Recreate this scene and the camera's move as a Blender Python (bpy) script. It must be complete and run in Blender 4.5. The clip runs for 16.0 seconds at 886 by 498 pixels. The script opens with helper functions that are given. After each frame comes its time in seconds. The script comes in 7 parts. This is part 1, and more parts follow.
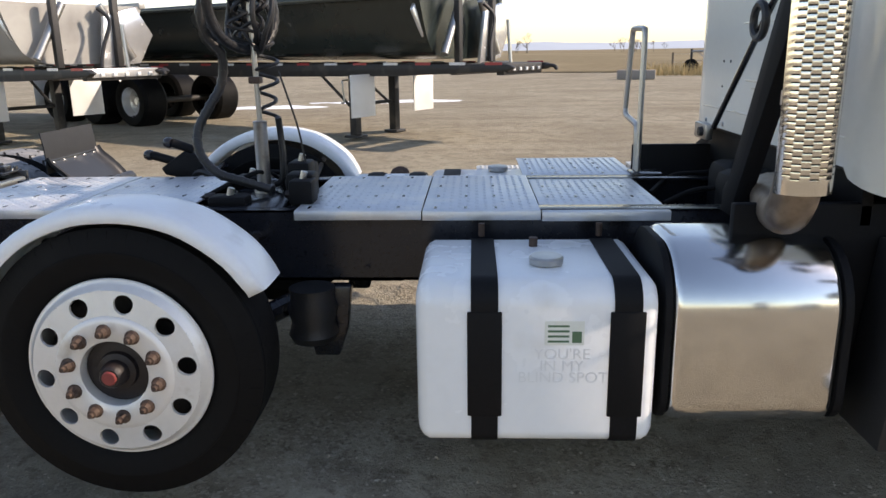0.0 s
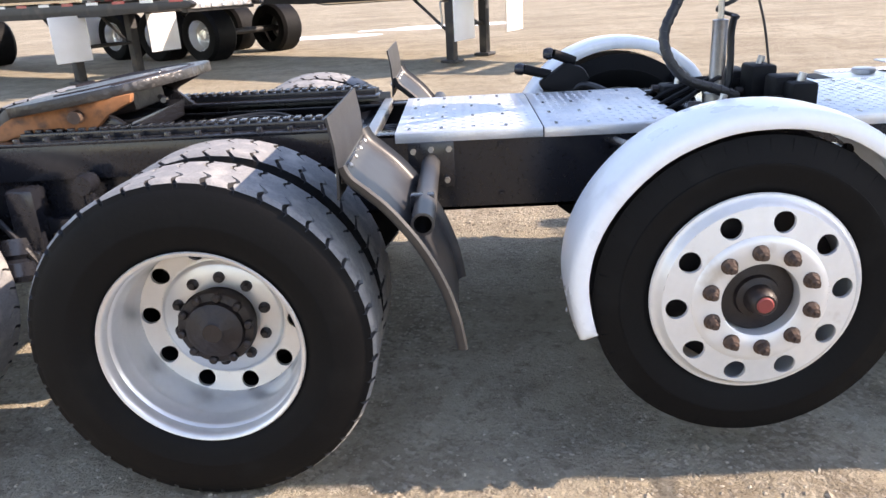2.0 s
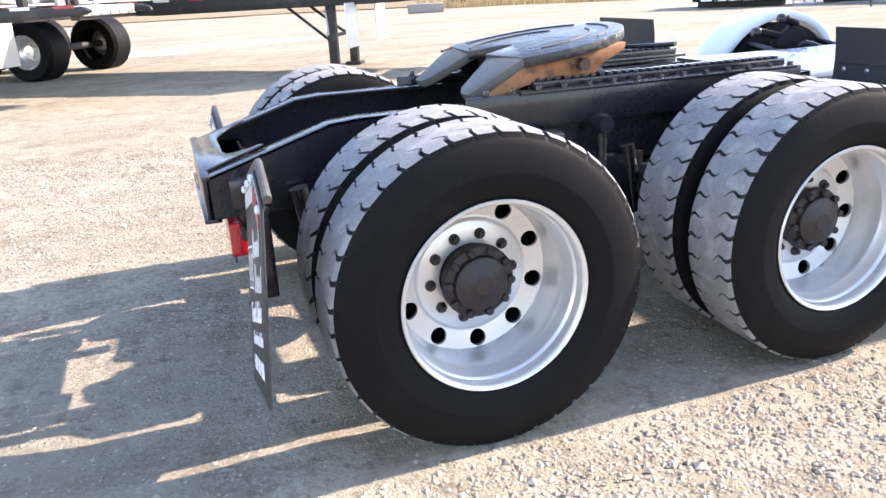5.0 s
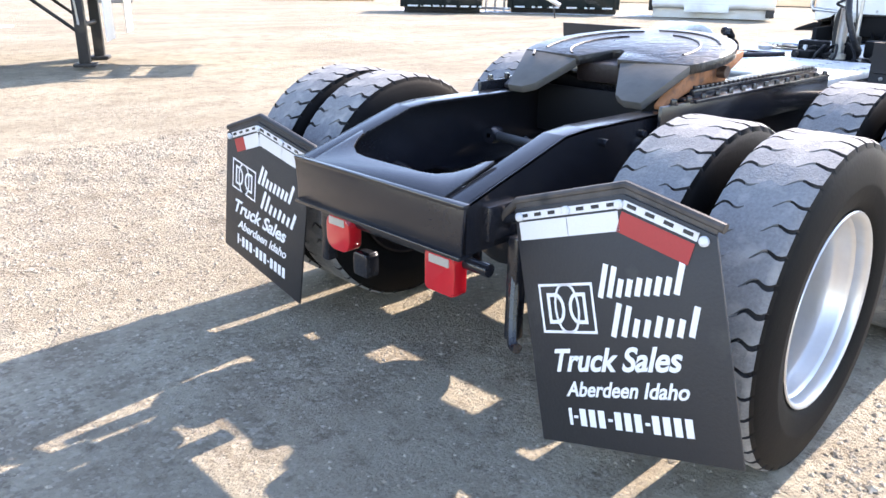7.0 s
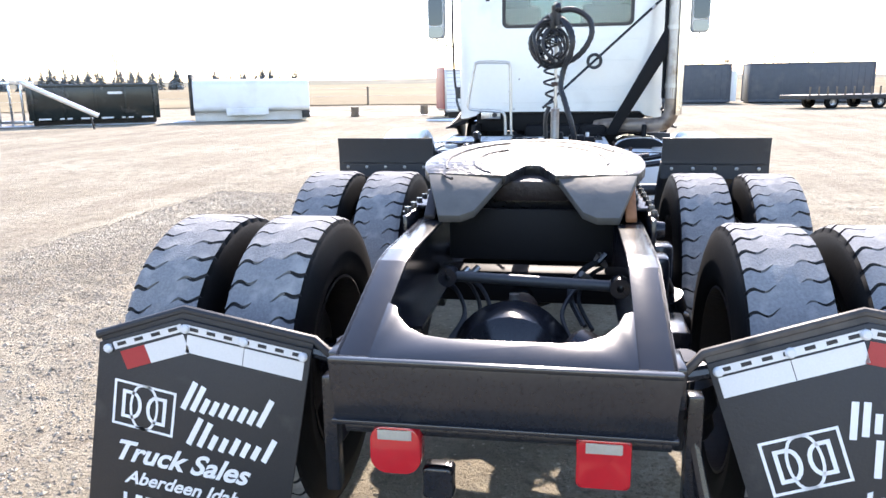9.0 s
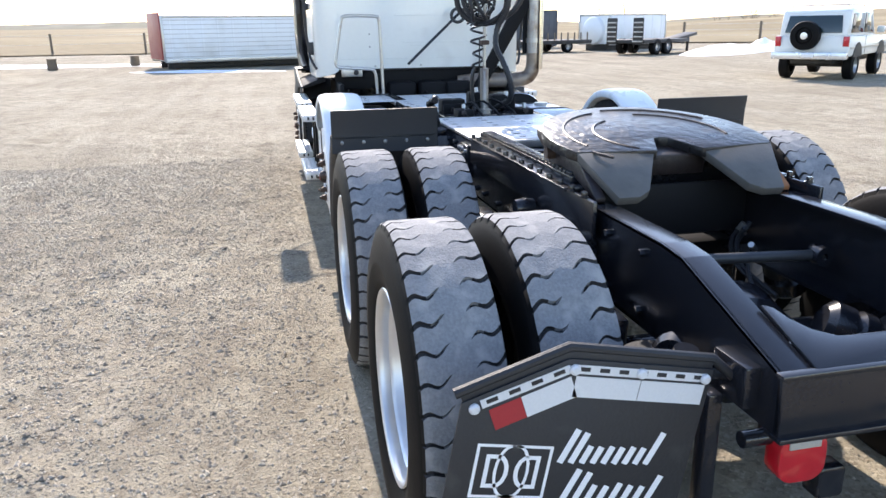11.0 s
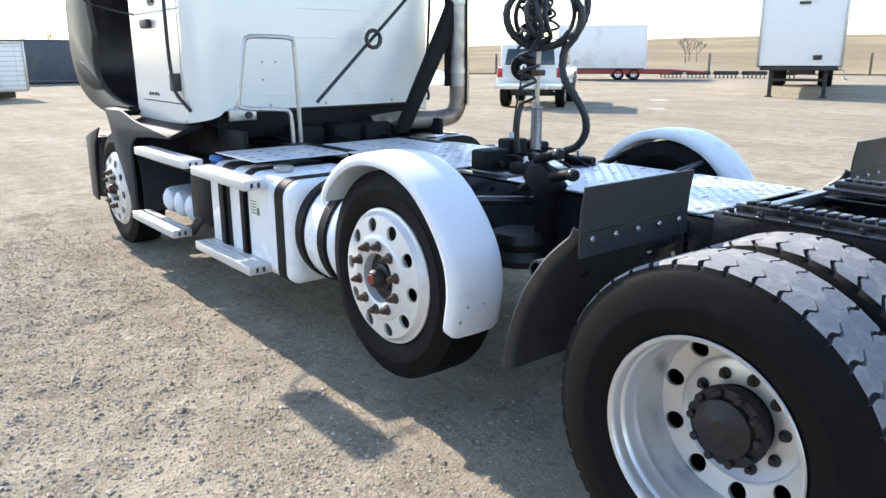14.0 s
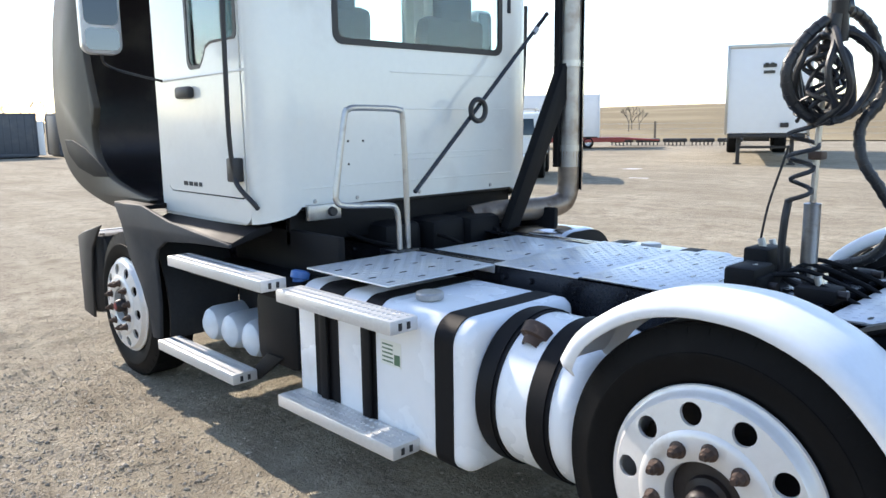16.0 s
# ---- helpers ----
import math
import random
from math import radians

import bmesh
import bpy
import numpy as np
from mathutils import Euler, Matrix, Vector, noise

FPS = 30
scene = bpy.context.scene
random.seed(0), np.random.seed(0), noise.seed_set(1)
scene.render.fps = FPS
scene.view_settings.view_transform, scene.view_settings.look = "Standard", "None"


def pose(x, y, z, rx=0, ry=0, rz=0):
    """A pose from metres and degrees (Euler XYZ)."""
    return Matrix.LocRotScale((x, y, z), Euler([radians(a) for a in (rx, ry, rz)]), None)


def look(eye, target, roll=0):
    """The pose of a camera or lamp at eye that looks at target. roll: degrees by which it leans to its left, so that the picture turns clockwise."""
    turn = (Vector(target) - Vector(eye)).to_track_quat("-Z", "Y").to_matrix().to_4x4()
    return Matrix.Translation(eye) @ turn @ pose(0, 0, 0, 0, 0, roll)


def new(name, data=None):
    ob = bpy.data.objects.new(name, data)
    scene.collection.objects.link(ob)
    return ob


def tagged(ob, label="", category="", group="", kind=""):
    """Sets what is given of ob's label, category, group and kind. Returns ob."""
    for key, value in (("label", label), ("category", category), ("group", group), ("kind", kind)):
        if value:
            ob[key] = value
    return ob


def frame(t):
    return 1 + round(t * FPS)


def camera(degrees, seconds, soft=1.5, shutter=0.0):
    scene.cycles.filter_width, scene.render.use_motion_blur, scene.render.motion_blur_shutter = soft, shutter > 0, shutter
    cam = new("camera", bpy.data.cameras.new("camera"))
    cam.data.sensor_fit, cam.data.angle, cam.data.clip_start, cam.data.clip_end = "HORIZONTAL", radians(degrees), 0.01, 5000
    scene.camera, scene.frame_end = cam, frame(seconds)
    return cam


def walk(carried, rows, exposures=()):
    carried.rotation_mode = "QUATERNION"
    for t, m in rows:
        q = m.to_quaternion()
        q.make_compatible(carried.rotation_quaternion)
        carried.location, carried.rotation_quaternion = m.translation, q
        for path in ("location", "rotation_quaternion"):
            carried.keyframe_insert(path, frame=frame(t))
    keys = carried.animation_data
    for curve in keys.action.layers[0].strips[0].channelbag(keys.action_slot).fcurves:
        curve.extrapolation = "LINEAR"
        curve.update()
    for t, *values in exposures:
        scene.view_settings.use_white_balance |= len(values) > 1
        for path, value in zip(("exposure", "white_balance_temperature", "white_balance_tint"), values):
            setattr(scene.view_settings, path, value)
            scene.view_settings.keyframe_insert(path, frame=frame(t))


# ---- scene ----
cam = camera(61.16, 16.0)
PATH = [
    (0, (4.112, -3.330, 1.565), (4.030, -1.398, 1.055), -0.8),
    (0.5, (3.675, -3.240, 1.573), (3.570, -1.316, 1.040), -1.3),
    (1, (3.167, -3.149, 1.591), (3.027, -1.237, 1.020), -1.0),
    (1.5, (2.639, -3.143, 1.577), (2.566, -1.244, 0.952), -1.1),
    (2, (2.136, -3.131, 1.498), (2.068, -1.253, 0.814), -3.2),
    (2.5, (1.619, -3.267, 1.468), (1.558, -1.350, 0.899), -2.9),
    (3, (1.094, -3.388, 1.441), (1.062, -1.459, 0.914), -1.9),
    (3.5, (0.592, -3.400, 1.433), (0.704, -1.497, 0.830), -1.5),
    (4, (0.109, -3.421, 1.440), (0.427, -1.562, 0.775), -2.5),
    (4.5, (-0.342, -3.260, 1.426), (0.122, -1.424, 0.782), -4.9),
    (5, (-0.852, -3.097, 1.407), (-0.227, -1.317, 0.743), -2.9),
    (5.2, (-1.030, -3.035, 1.415), (-0.365, -1.290, 0.690), -2.6),
    (7.3, (-2.408, -1.583, 1.426), (-0.900, -0.432, 0.794), -0.9),
    (7.5, (-2.481, -1.421, 1.441), (-0.841, -0.429, 0.869), -3.1),
    (8, (-2.505, -1.020, 1.467), (-0.691, -0.316, 1.004), -1.9),
    (8.5, (-2.459, -0.615, 1.466), (-0.574, -0.082, 1.062), -0.2),
    (9, (-2.457, -0.163, 1.475), (-0.534, 0.175, 1.042), -0.8),
    (9.5, (-2.350, 0.260, 1.452), (-0.397, 0.402, 1.043), -1.1),
    (10, (-2.286, 0.663, 1.459), (-0.325, 0.543, 1.088), -0.4),
    (10.2, (-2.266, 0.838, 1.487), (-0.318, 0.655, 1.072), -1.0),
    (12.3, (-1.259, 2.368, 1.617), (0.429, 1.427, 1.105), 1.6),
    (12.5, (-1.048, 2.472, 1.555), (0.601, 1.441, 1.090), 1.1),
    (13, (-0.621, 2.690, 1.567), (0.966, 1.587, 1.052), 0.2),
    (13.5, (-0.140, 2.800, 1.575), (1.456, 1.705, 1.072), 0.1),
    (14, (0.329, 2.903, 1.555), (1.838, 1.692, 1.050), -0.2),
    (14.5, (0.784, 2.932, 1.547), (2.276, 1.692, 1.058), -0.2),
    (15, (1.230, 2.919, 1.561), (2.640, 1.591, 1.063), 0.3),
    (15.5, (1.686, 2.963, 1.572), (3.061, 1.600, 1.070), -0.6),
    (16, (2.108, 2.891, 1.590), (3.537, 1.532, 1.258), -0.7),
]
EXPOSURES = [(0.0, 0.87, 7900, 18), (0.5, 1.13, 8050, 20), (1.0, 1.21, 8050, 20), (1.5, 1.41, 7950, 21), (2.5, 2.11, 7800, 23), (5.0, 2.32, 7250, 22), (7.5, 2.32, 7100, 19), (10.0, 1.86, 6900, 18), (12.5, 1.55, 6900, 14), (13.5, 1.67, 6900, 14), (15.0, 1.69, 7000, 14), (16.0, 1.45, 7000, 14)]
walk(cam, [(t, look(eye, target, roll)) for t, eye, target, roll in PATH], EXPOSURES)

# ---- light: a winter sun straight ahead of the truck, with a bright hazy sky ----
SUN_EL = radians(34)
world = bpy.data.worlds.new("sky")
scene.world = world
world.use_nodes = True
wn = world.node_tree.nodes
sky = wn.new("ShaderNodeTexSky")
sky.sky_type = "NISHITA"
sky.sun_disc = False
sky.sun_elevation = SUN_EL
sky.sun_rotation = radians(90)
sky.air_density, sky.dust_density, sky.ozone_density = 1.0, 0.35, 2.0
world.node_tree.links.new(sky.outputs[0], wn["Background"].inputs[0])
wn["Background"].inputs[1].default_value = 0.145
sun = new("sun", bpy.data.lights.new("sun", "SUN"))
sun.data.energy, sun.data.angle, sun.data.color = 3.05, radians(0.6), (1.0, 0.95, 0.87)
sun.matrix_world = look((40 * math.cos(SUN_EL), 0, 40 * math.sin(SUN_EL)), (0, 0, 0))


# ---- materials ----
def material(name, colour, rough=0.5, metal=0.0, grain=40.0, vary=0.15, bump=0.0, bump_scale=None, dirt=None, dirt_scale=3.0,
             dirt_at=0.55, coat=0.0, spec=0.5, rvary=0.1):
    """Base colour broken up at two scales, with dirt patches, uneven gloss and fine relief."""
    m = bpy.data.materials.new(name)
    m.use_nodes = True
    nt = m.node_tree
    b = nt.nodes["Principled BSDF"]
    b.inputs["Metallic"].default_value = metal
    b.inputs["Coat Weight"].default_value = coat
    b.inputs["Specular IOR Level"].default_value = spec
    tc = nt.nodes.new("ShaderNodeTexCoord")
    fine = nt.nodes.new("ShaderNodeTexNoise")
    fine.inputs["Scale"].default_value, fine.inputs["Detail"].default_value = grain, 4
    wide = nt.nodes.new("ShaderNodeTexNoise")
    wide.inputs["Scale"].default_value, wide.inputs["Detail"].default_value = dirt_scale, 6
    for n in (fine, wide):
        nt.links.new(tc.outputs["Object"], n.inputs["Vector"])
    mix = nt.nodes.new("ShaderNodeMix")
    mix.data_type = "RGBA"
    c = Vector(colour)
    mix.inputs[6].default_value = (*(c * (1 - vary)), 1)
    mix.inputs[7].default_value = (*[min(1, v * (1 + vary)) for v in c], 1)
    nt.links.new(fine.outputs["Fac"], mix.inputs[0])
    out = mix.outputs[2]
    if dirt:
        ramp = nt.nodes.new("ShaderNodeMapRange")
        ramp.inputs["From Min"].default_value, ramp.inputs["From Max"].default_value = dirt_at, dirt_at + 0.18
        nt.links.new(wide.outputs["Fac"], ramp.inputs["Value"])
        two = nt.nodes.new("ShaderNodeMix")
        two.data_type = "RGBA"
        two.inputs[7].default_value = (*dirt, 1)
        nt.links.new(ramp.outputs[0], two.inputs[0])
        nt.links.new(out, two.inputs[6])
        out = two.outputs[2]
    nt.links.new(out, b.inputs["Base Color"])
    rr = nt.nodes.new("ShaderNodeMapRange")
    rr.inputs["To Min"].default_value, rr.inputs["To Max"].default_value = max(0.02, rough - rvary), min(1, rough + rvary)
    nt.links.new(wide.outputs["Fac"], rr.inputs["Value"])
    nt.links.new(rr.outputs[0], b.inputs["Roughness"])
    if bump:
        bn = nt.nodes.new("ShaderNodeTexNoise")
        bn.inputs["Scale"].default_value, bn.inputs["Detail"].default_value = bump_scale or grain, 5
        nt.links.new(tc.outputs["Object"], bn.inputs["Vector"])
        bp = nt.nodes.new("ShaderNodeBump")
        bp.inputs["Strength"].default_value, bp.inputs["Distance"].default_value = bump, 0.01
        nt.links.new(bn.outputs["Fac"], bp.inputs["Height"])
        nt.links.new(bp.outputs[0], b.inputs["Normal"])
    return m


WHITE = material("white_paint", (0.73, 0.735, 0.69), 0.22, 0, 30, 0.03, dirt=(0.62, 0.61, 0.57), dirt_scale=2.5, dirt_at=0.6, coat=0.4)
WHITE_FENDER = material("white_fender_plastic", (0.76, 0.79, 0.82), 0.3, 0, 60, 0.04, dirt=(0.55, 0.56, 0.57), dirt_scale=5, dirt_at=0.62)
TANK_WHITE = material("white_tank_paint", (0.81, 0.83, 0.84), 0.26, 0, 25, 0.03, bump=0.05, bump_scale=300, dirt=(0.68, 0.68, 0.66), dirt_scale=4, dirt_at=0.62)
FRAME_BLACK = material("gloss_black_frame_paint", (0.013, 0.014, 0.018), 0.20, 0, 80, 0.3, bump=0.03, bump_scale=40, dirt=(0.022, 0.022, 0.024), dirt_scale=6, dirt_at=0.6, spec=0.5, rvary=0.06)
FRAME_BACK = material("gloss_black_crossmember", (0.014, 0.015, 0.018), 0.21, 0, 200, 0.3, bump=0.012, bump_scale=60, dirt=(0.022, 0.022, 0.024), dirt_scale=7, dirt_at=0.55, spec=0.65, rvary=0.06)
RUBBER = material("tyre_sidewall_rubber", (0.0042, 0.0042, 0.0046), 0.62, 0, 90, 0.3, bump=0.06, dirt=(0.009, 0.009, 0.009), dirt_scale=5, dirt_at=0.55, spec=0.13)
TREAD = material("dusty_tread_rubber", (0.20, 0.203, 0.208), 0.88, 0, 120, 0.35, bump=0.3, bump_scale=140, dirt=(0.30, 0.295, 0.285), dirt_scale=16, dirt_at=0.5)
GROOVE = material("tread_groove_rubber", (0.026, 0.026, 0.028), 0.9, 0, 60, 0.3)
FLAP = material("black_rubber_flap", (0.018, 0.018, 0.020), 0.55, 0, 150, 0.2, bump=0.12, bump_scale=120, dirt=(0.05, 0.048, 0.045), dirt_scale=7, dirt_at=0.62)
GREY_FLAP = material("dusty_grey_poly_fender", (0.028, 0.028, 0.03), 0.42, 0, 120, 0.2, dirt=(0.06, 0.058, 0.055), dirt_scale=6, dirt_at=0.5)
ALU = material("cast_aluminium_wheel", (0.66, 0.655, 0.645), 0.34, 0.6, 40, 0.06, bump=0.03, bump_scale=60, dirt=(0.58, 0.555, 0.52), dirt_scale=9, dirt_at=0.62)
ALU_BRIGHT = material("painted_alloy_wheel", (0.72, 0.71, 0.69), 0.36, 0.3, 40, 0.06, bump=0.04, bump_scale=90, dirt=(0.45, 0.40, 0.34), dirt_scale=10, dirt_at=0.62)
PLATE = material("aluminium_tread_plate", (0.62, 0.64, 0.67), 0.36, 0.6, 25, 0.12, bump=0.15, bump_scale=70, dirt=(0.75, 0.74, 0.72), dirt_scale=7, dirt_at=0.5)
STEEL = material("bare_steel", (0.45, 0.44, 0.42), 0.35, 0.9, 60, 0.15, dirt=(0.25, 0.2, 0.16), dirt_scale=12, dirt_at=0.6)
CHROME = material("polished_stainless", (0.70, 0.69, 0.67), 0.15, 1.0, 20, 0.04, bump=0.02, bump_scale=7, rvary=0.06)
CHROME_GUARD = material("stainless_heat_guard", (0.74, 0.71, 0.66), 0.16, 1.0, 30, 0.06)
PIPE = material("heat_stained_steel_pipe", (0.40, 0.375, 0.35), 0.38, 0.8, 20, 0.15, dirt=(0.22, 0.17, 0.13), dirt_scale=6, dirt_at=0.52)
BURNT = material("burnt_brown_pipe", (0.24, 0.19, 0.15), 0.42, 0.6, 20, 0.25, bump=0.1, dirt=(0.10, 0.07, 0.052), dirt_scale=8, dirt_at=0.5)
WEATHERED = material("weathered_bracket_steel", (0.075, 0.064, 0.056), 0.6, 0.2, 30, 0.35, bump=0.15, dirt=(0.025, 0.024, 0.024), dirt_scale=9, dirt_at=0.5)
# tank strap black, reused where shade is painted in as colour
STRAP = material("black_strap_and_shade", (0.007, 0.007, 0.008), 0.6, 0, 80, 0.2, bump=0.05, spec=0.15)
RUST = material("rusty_steel", (0.070, 0.043, 0.032), 0.65, 0.2, 60, 0.35, bump=0.2, dirt=(0.15, 0.10, 0.07), dirt_scale=40, dirt_at=0.56)
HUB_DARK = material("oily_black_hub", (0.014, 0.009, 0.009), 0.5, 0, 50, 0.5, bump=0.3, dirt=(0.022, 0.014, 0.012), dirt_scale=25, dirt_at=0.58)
RED_CAP = material("red_hub_cap", (0.24, 0.04, 0.035), 0.5, 0, 60, 0.2)
ORANGE_RUST = material("orange_rust_fifth_wheel", (0.30, 0.12, 0.045), 0.7, 0.1, 30, 0.4, bump=0.2, dirt=(0.05, 0.035, 0.03), dirt_scale=12, dirt_at=0.5)
GREASE = material("black_greasy_steel", (0.014, 0.013, 0.013), 0.33, 0.05, 14, 0.5, bump=0.9, bump_scale=22, dirt=(0.045, 0.040, 0.035), dirt_scale=9, dirt_at=0.56, spec=0.6, rvary=0.18)
HOSE = material("black_rubber_hose", (0.015, 0.015, 0.016), 0.45, 0, 90, 0.2, bump=0.15, bump_scale=120)
RED_LENS = material("red_lens", (0.50, 0.012, 0.02), 0.18, 0, 30, 0.1, coat=0.6)
TAPE_RED = material("red_reflective_tape", (0.36, 0.03, 0.035), 0.35, 0, 200, 0.1)
TAPE_WHITE = material("white_reflective_tape", (0.66, 0.67, 0.68), 0.35, 0.1, 200, 0.08)
PRINT = material("white_print", (0.78, 0.78, 0.78), 0.6, 0, 80, 0.03)
PRINT_FAINT = material("faded_grey_print", (0.715, 0.735, 0.745), 0.4, 0, 60, 0.05)
PRINT_GREEN = material("green_print", (0.08, 0.16, 0.09), 0.5, 0, 60, 0.1)
STICKER = material("sticker_paper", (0.72, 0.74, 0.68), 0.5, 0, 60, 0.04)
PLASTIC = material("black_plastic_trim", (0.022, 0.022, 0.024), 0.5, 0, 90, 0.2, bump=0.08)
GREY_PLASTIC = material("grey_plastic_fairing", (0.030, 0.034, 0.040), 0.6, 0, 60, 0.2, dirt=(0.048, 0.050, 0.053), dirt_scale=5, dirt_at=0.55, spec=0.2)
BLUE_CAP = material("blue_plastic_cap", (0.05, 0.16, 0.42), 0.45, 0, 50, 0.1)
AIR_TANK = material("pale_air_tank", (0.60, 0.66, 0.72), 0.4, 0.1, 40, 0.06)
STEP = material("serrated_aluminium_step", (0.62, 0.62, 0.61), 0.4, 0.4, 60, 0.1, bump=0.2, bump_scale=130)
HOOD_IN = material("dark_hood_liner", (0.016, 0.013, 0.014), 0.34, 0, 20, 0.4, bump=0.2, bump_scale=10, dirt=(0.045, 0.04, 0.036), dirt_scale=3, dirt_at=0.5)
HOOD_RIM = material("taupe_hood_inner_wall", (0.066, 0.059, 0.048), 0.5, 0, 20, 0.15, bump=0.05, dirt=(0.048, 0.044, 0.037), dirt_scale=2.5, dirt_at=0.55, spec=0.25)
HOOD_OUT = material("hood_lip_shadowed_white", (0.75, 0.75, 0.74), 0.3, 0, 20, 0.05)
SEAT_GREY = material("grey_seat_cloth", (0.045, 0.05, 0.055), 0.9, 0, 60, 0.2)
MIRROR = material("mirror_glass", (0.05, 0.056, 0.065), 0.03, 1.0, 10, 0.01, rvary=0.01)
MIRROR_LOW = material("wide_angle_mirror_glass", (0.11, 0.12, 0.135), 0.03, 1.0, 10, 0.01, rvary=0.01)
CLEAR_LENS = material("dull_clear_lens", (0.40, 0.385, 0.35), 0.3, 0, 150, 0.15)
MIRROR_BACK = material("mirror_shell", (0.42, 0.43, 0.44), 0.3, 0.2, 10, 0.05)


def glass_material(name, tint):
    m = bpy.data.materials.new(name)
    m.use_nodes = True
    b = m.node_tree.nodes["Principled BSDF"]
    b.inputs["Base Color"].default_value = (*tint, 1)
    b.inputs["Transmission Weight"].default_value = 1.0
    b.inputs["Roughness"].default_value = 0.03
    b.inputs["IOR"].default_value = 1.45
    return m


GLASS = glass_material("green_tinted_glass", (0.78, 0.93, 0.92))


# ---- mesh helpers ----
def part(name, bm, mat, parent=None, label="", smooth=35, flat=False):
    """Links a bmesh as one mesh object, under a thing or under a part."""
    me = bpy.data.meshes.new(name)
    bmesh.ops.recalc_face_normals(bm, faces=bm.faces)
    bm.to_mesh(me)
    bm.free()
    for one in mat if isinstance(mat, (list, tuple)) else (mat,):
        me.materials.append(one)
    if not flat:
        for p in me.polygons:
            p.use_smooth = True
        me.set_sharp_from_angle(angle=radians(smooth))
    ob = new(name, me)
    if parent is not None:
        ob.parent = parent
    if label:
        ob["label"] = label
    return ob


def share(name, ob, parent, m, label=""):
    """One more object on the mesh of ob."""
    o = new(name, ob.data)
    o.parent = parent
    o.matrix_basis = m
    if label:
        o["label"] = label
    return o


def root(name, label, category, group="", at=None, kind=""):
    ob = new(name)
    ob.empty_display_size = 0.2
    if at is not None:
        ob.matrix_basis = at
    return tagged(ob, label, category, group, kind)


def box(x0, x1, y0, y1, z0, z1, bev=0.0, bm=None, m=None, seg=2):
    own = bmesh.new()
    bmesh.ops.create_cube(own, size=1)
    bmesh.ops.transform(own, matrix=Matrix.Translation(((x0 + x1) / 2, (y0 + y1) / 2, (z0 + z1) / 2)) @ Matrix.Diagonal((x1 - x0, y1 - y0, z1 - z0, 1)), verts=own.verts)
    if bev:
        bmesh.ops.bevel(own, geom=own.edges[:], offset=bev, segments=seg, profile=0.5, affect="EDGES")
    if m is not None:
        bmesh.ops.transform(own, matrix=m, verts=own.verts)
    return merge(bm, own)


def merge(bm, own):
    if bm is None:
        return own
    me = bpy.data.meshes.new("tmp")
    own.to_mesh(me)
    own.free()
    bm.from_mesh(me)
    bpy.data.meshes.remove(me)
    return bm


def lathe(profile, n=32, m=None, bm=None, caps=False, arc=None):
    """Turns (radius, y) pairs about the y axis."""
    own = bmesh.new()
    rings = []
    whole = arc is None
    a0, a1 = arc or (0, 2 * math.pi)
    count = n if whole else n + 1
    for r, y in profile:
        rings.append([own.verts.new((r * math.cos(a0 + (a1 - a0) * k / n), y, r * math.sin(a0 + (a1 - a0) * k / n))) for k in range(count)])
    for a, b in zip(rings, rings[1:]):
        for k in range(n):
            q = (k + 1) % count
            own.faces.new((a[k], a[q], b[q], b[k]))
    if caps:
        own.faces.new(rings[0])
        own.faces.new(rings[-1][::-1])
    if m is not None:
        bmesh.ops.transform(own, matrix=m, verts=own.verts)
    return merge(bm, own)


def rod(a, b, r, n=12, bm=None, r2=None):
    a, b = Vector(a), Vector(b)
    d = b - a
    q = d.to_track_quat("Y", "Z").to_matrix().to_4x4()
    return lathe([(r, 0), (r if r2 is None else r2, d.length)], n, Matrix.Translation(a) @ q, bm, caps=True)


def smooth_path(pts, per=6, closed=False):
    """A Catmull-Rom line through the points."""
    pts = [Vector(p) for p in pts]
    n = len(pts)
    out = []
    for i in range(n if closed else n - 1):
        p = [pts[(i + k) % n] if closed else pts[min(max(i + k, 0), n - 1)] for k in (-1, 0, 1, 2)]
        for s in range(per):
            t = s / per
            out.append(0.5 * (2 * p[1] + (p[2] - p[0]) * t + (2 * p[0] - 5 * p[1] + 4 * p[2] - p[3]) * t * t + (3 * p[1] - p[0] - 3 * p[2] + p[3]) * t ** 3))
    if not closed:
        out.append(pts[-1])
    return out


def tube(pts, r, n=10, bm=None, per=6, closed=False, smooth=True, radii=None):
    path = smooth_path(pts, per, closed) if smooth else [Vector(p) for p in pts]
    own = bmesh.new()
    rings = []
    normal = None
    for i, p in enumerate(path):
        a = path[i - 1] if (i or closed) else p
        b = path[(i + 1) % len(path)] if (i + 1 < len(path) or closed) else p
        t = (b - a).normalized()
        if normal is None:
            normal = t.orthogonal().normalized()
        normal = (normal - t * normal.dot(t)).normalized()
        side = t.cross(normal)
        rr = radii(i / max(1, len(path) - 1)) if radii else r
        rings.append([own.verts.new(p + rr * (math.cos(2 * math.pi * k / n) * normal + math.sin(2 * math.pi * k / n) * side)) for k in range(n)])
    last = len(rings) if closed else len(rings) - 1
    for i in range(last):
        a, b = rings[i], rings[(i + 1) % len(rings)]
        for k in range(n):
            own.faces.new((a[k], a[(k + 1) % n], b[(k + 1) % n], b[k]))
    if not closed:
        own.faces.new(rings[0][::-1])
        own.faces.new(rings[-1])
    return merge(bm, own)


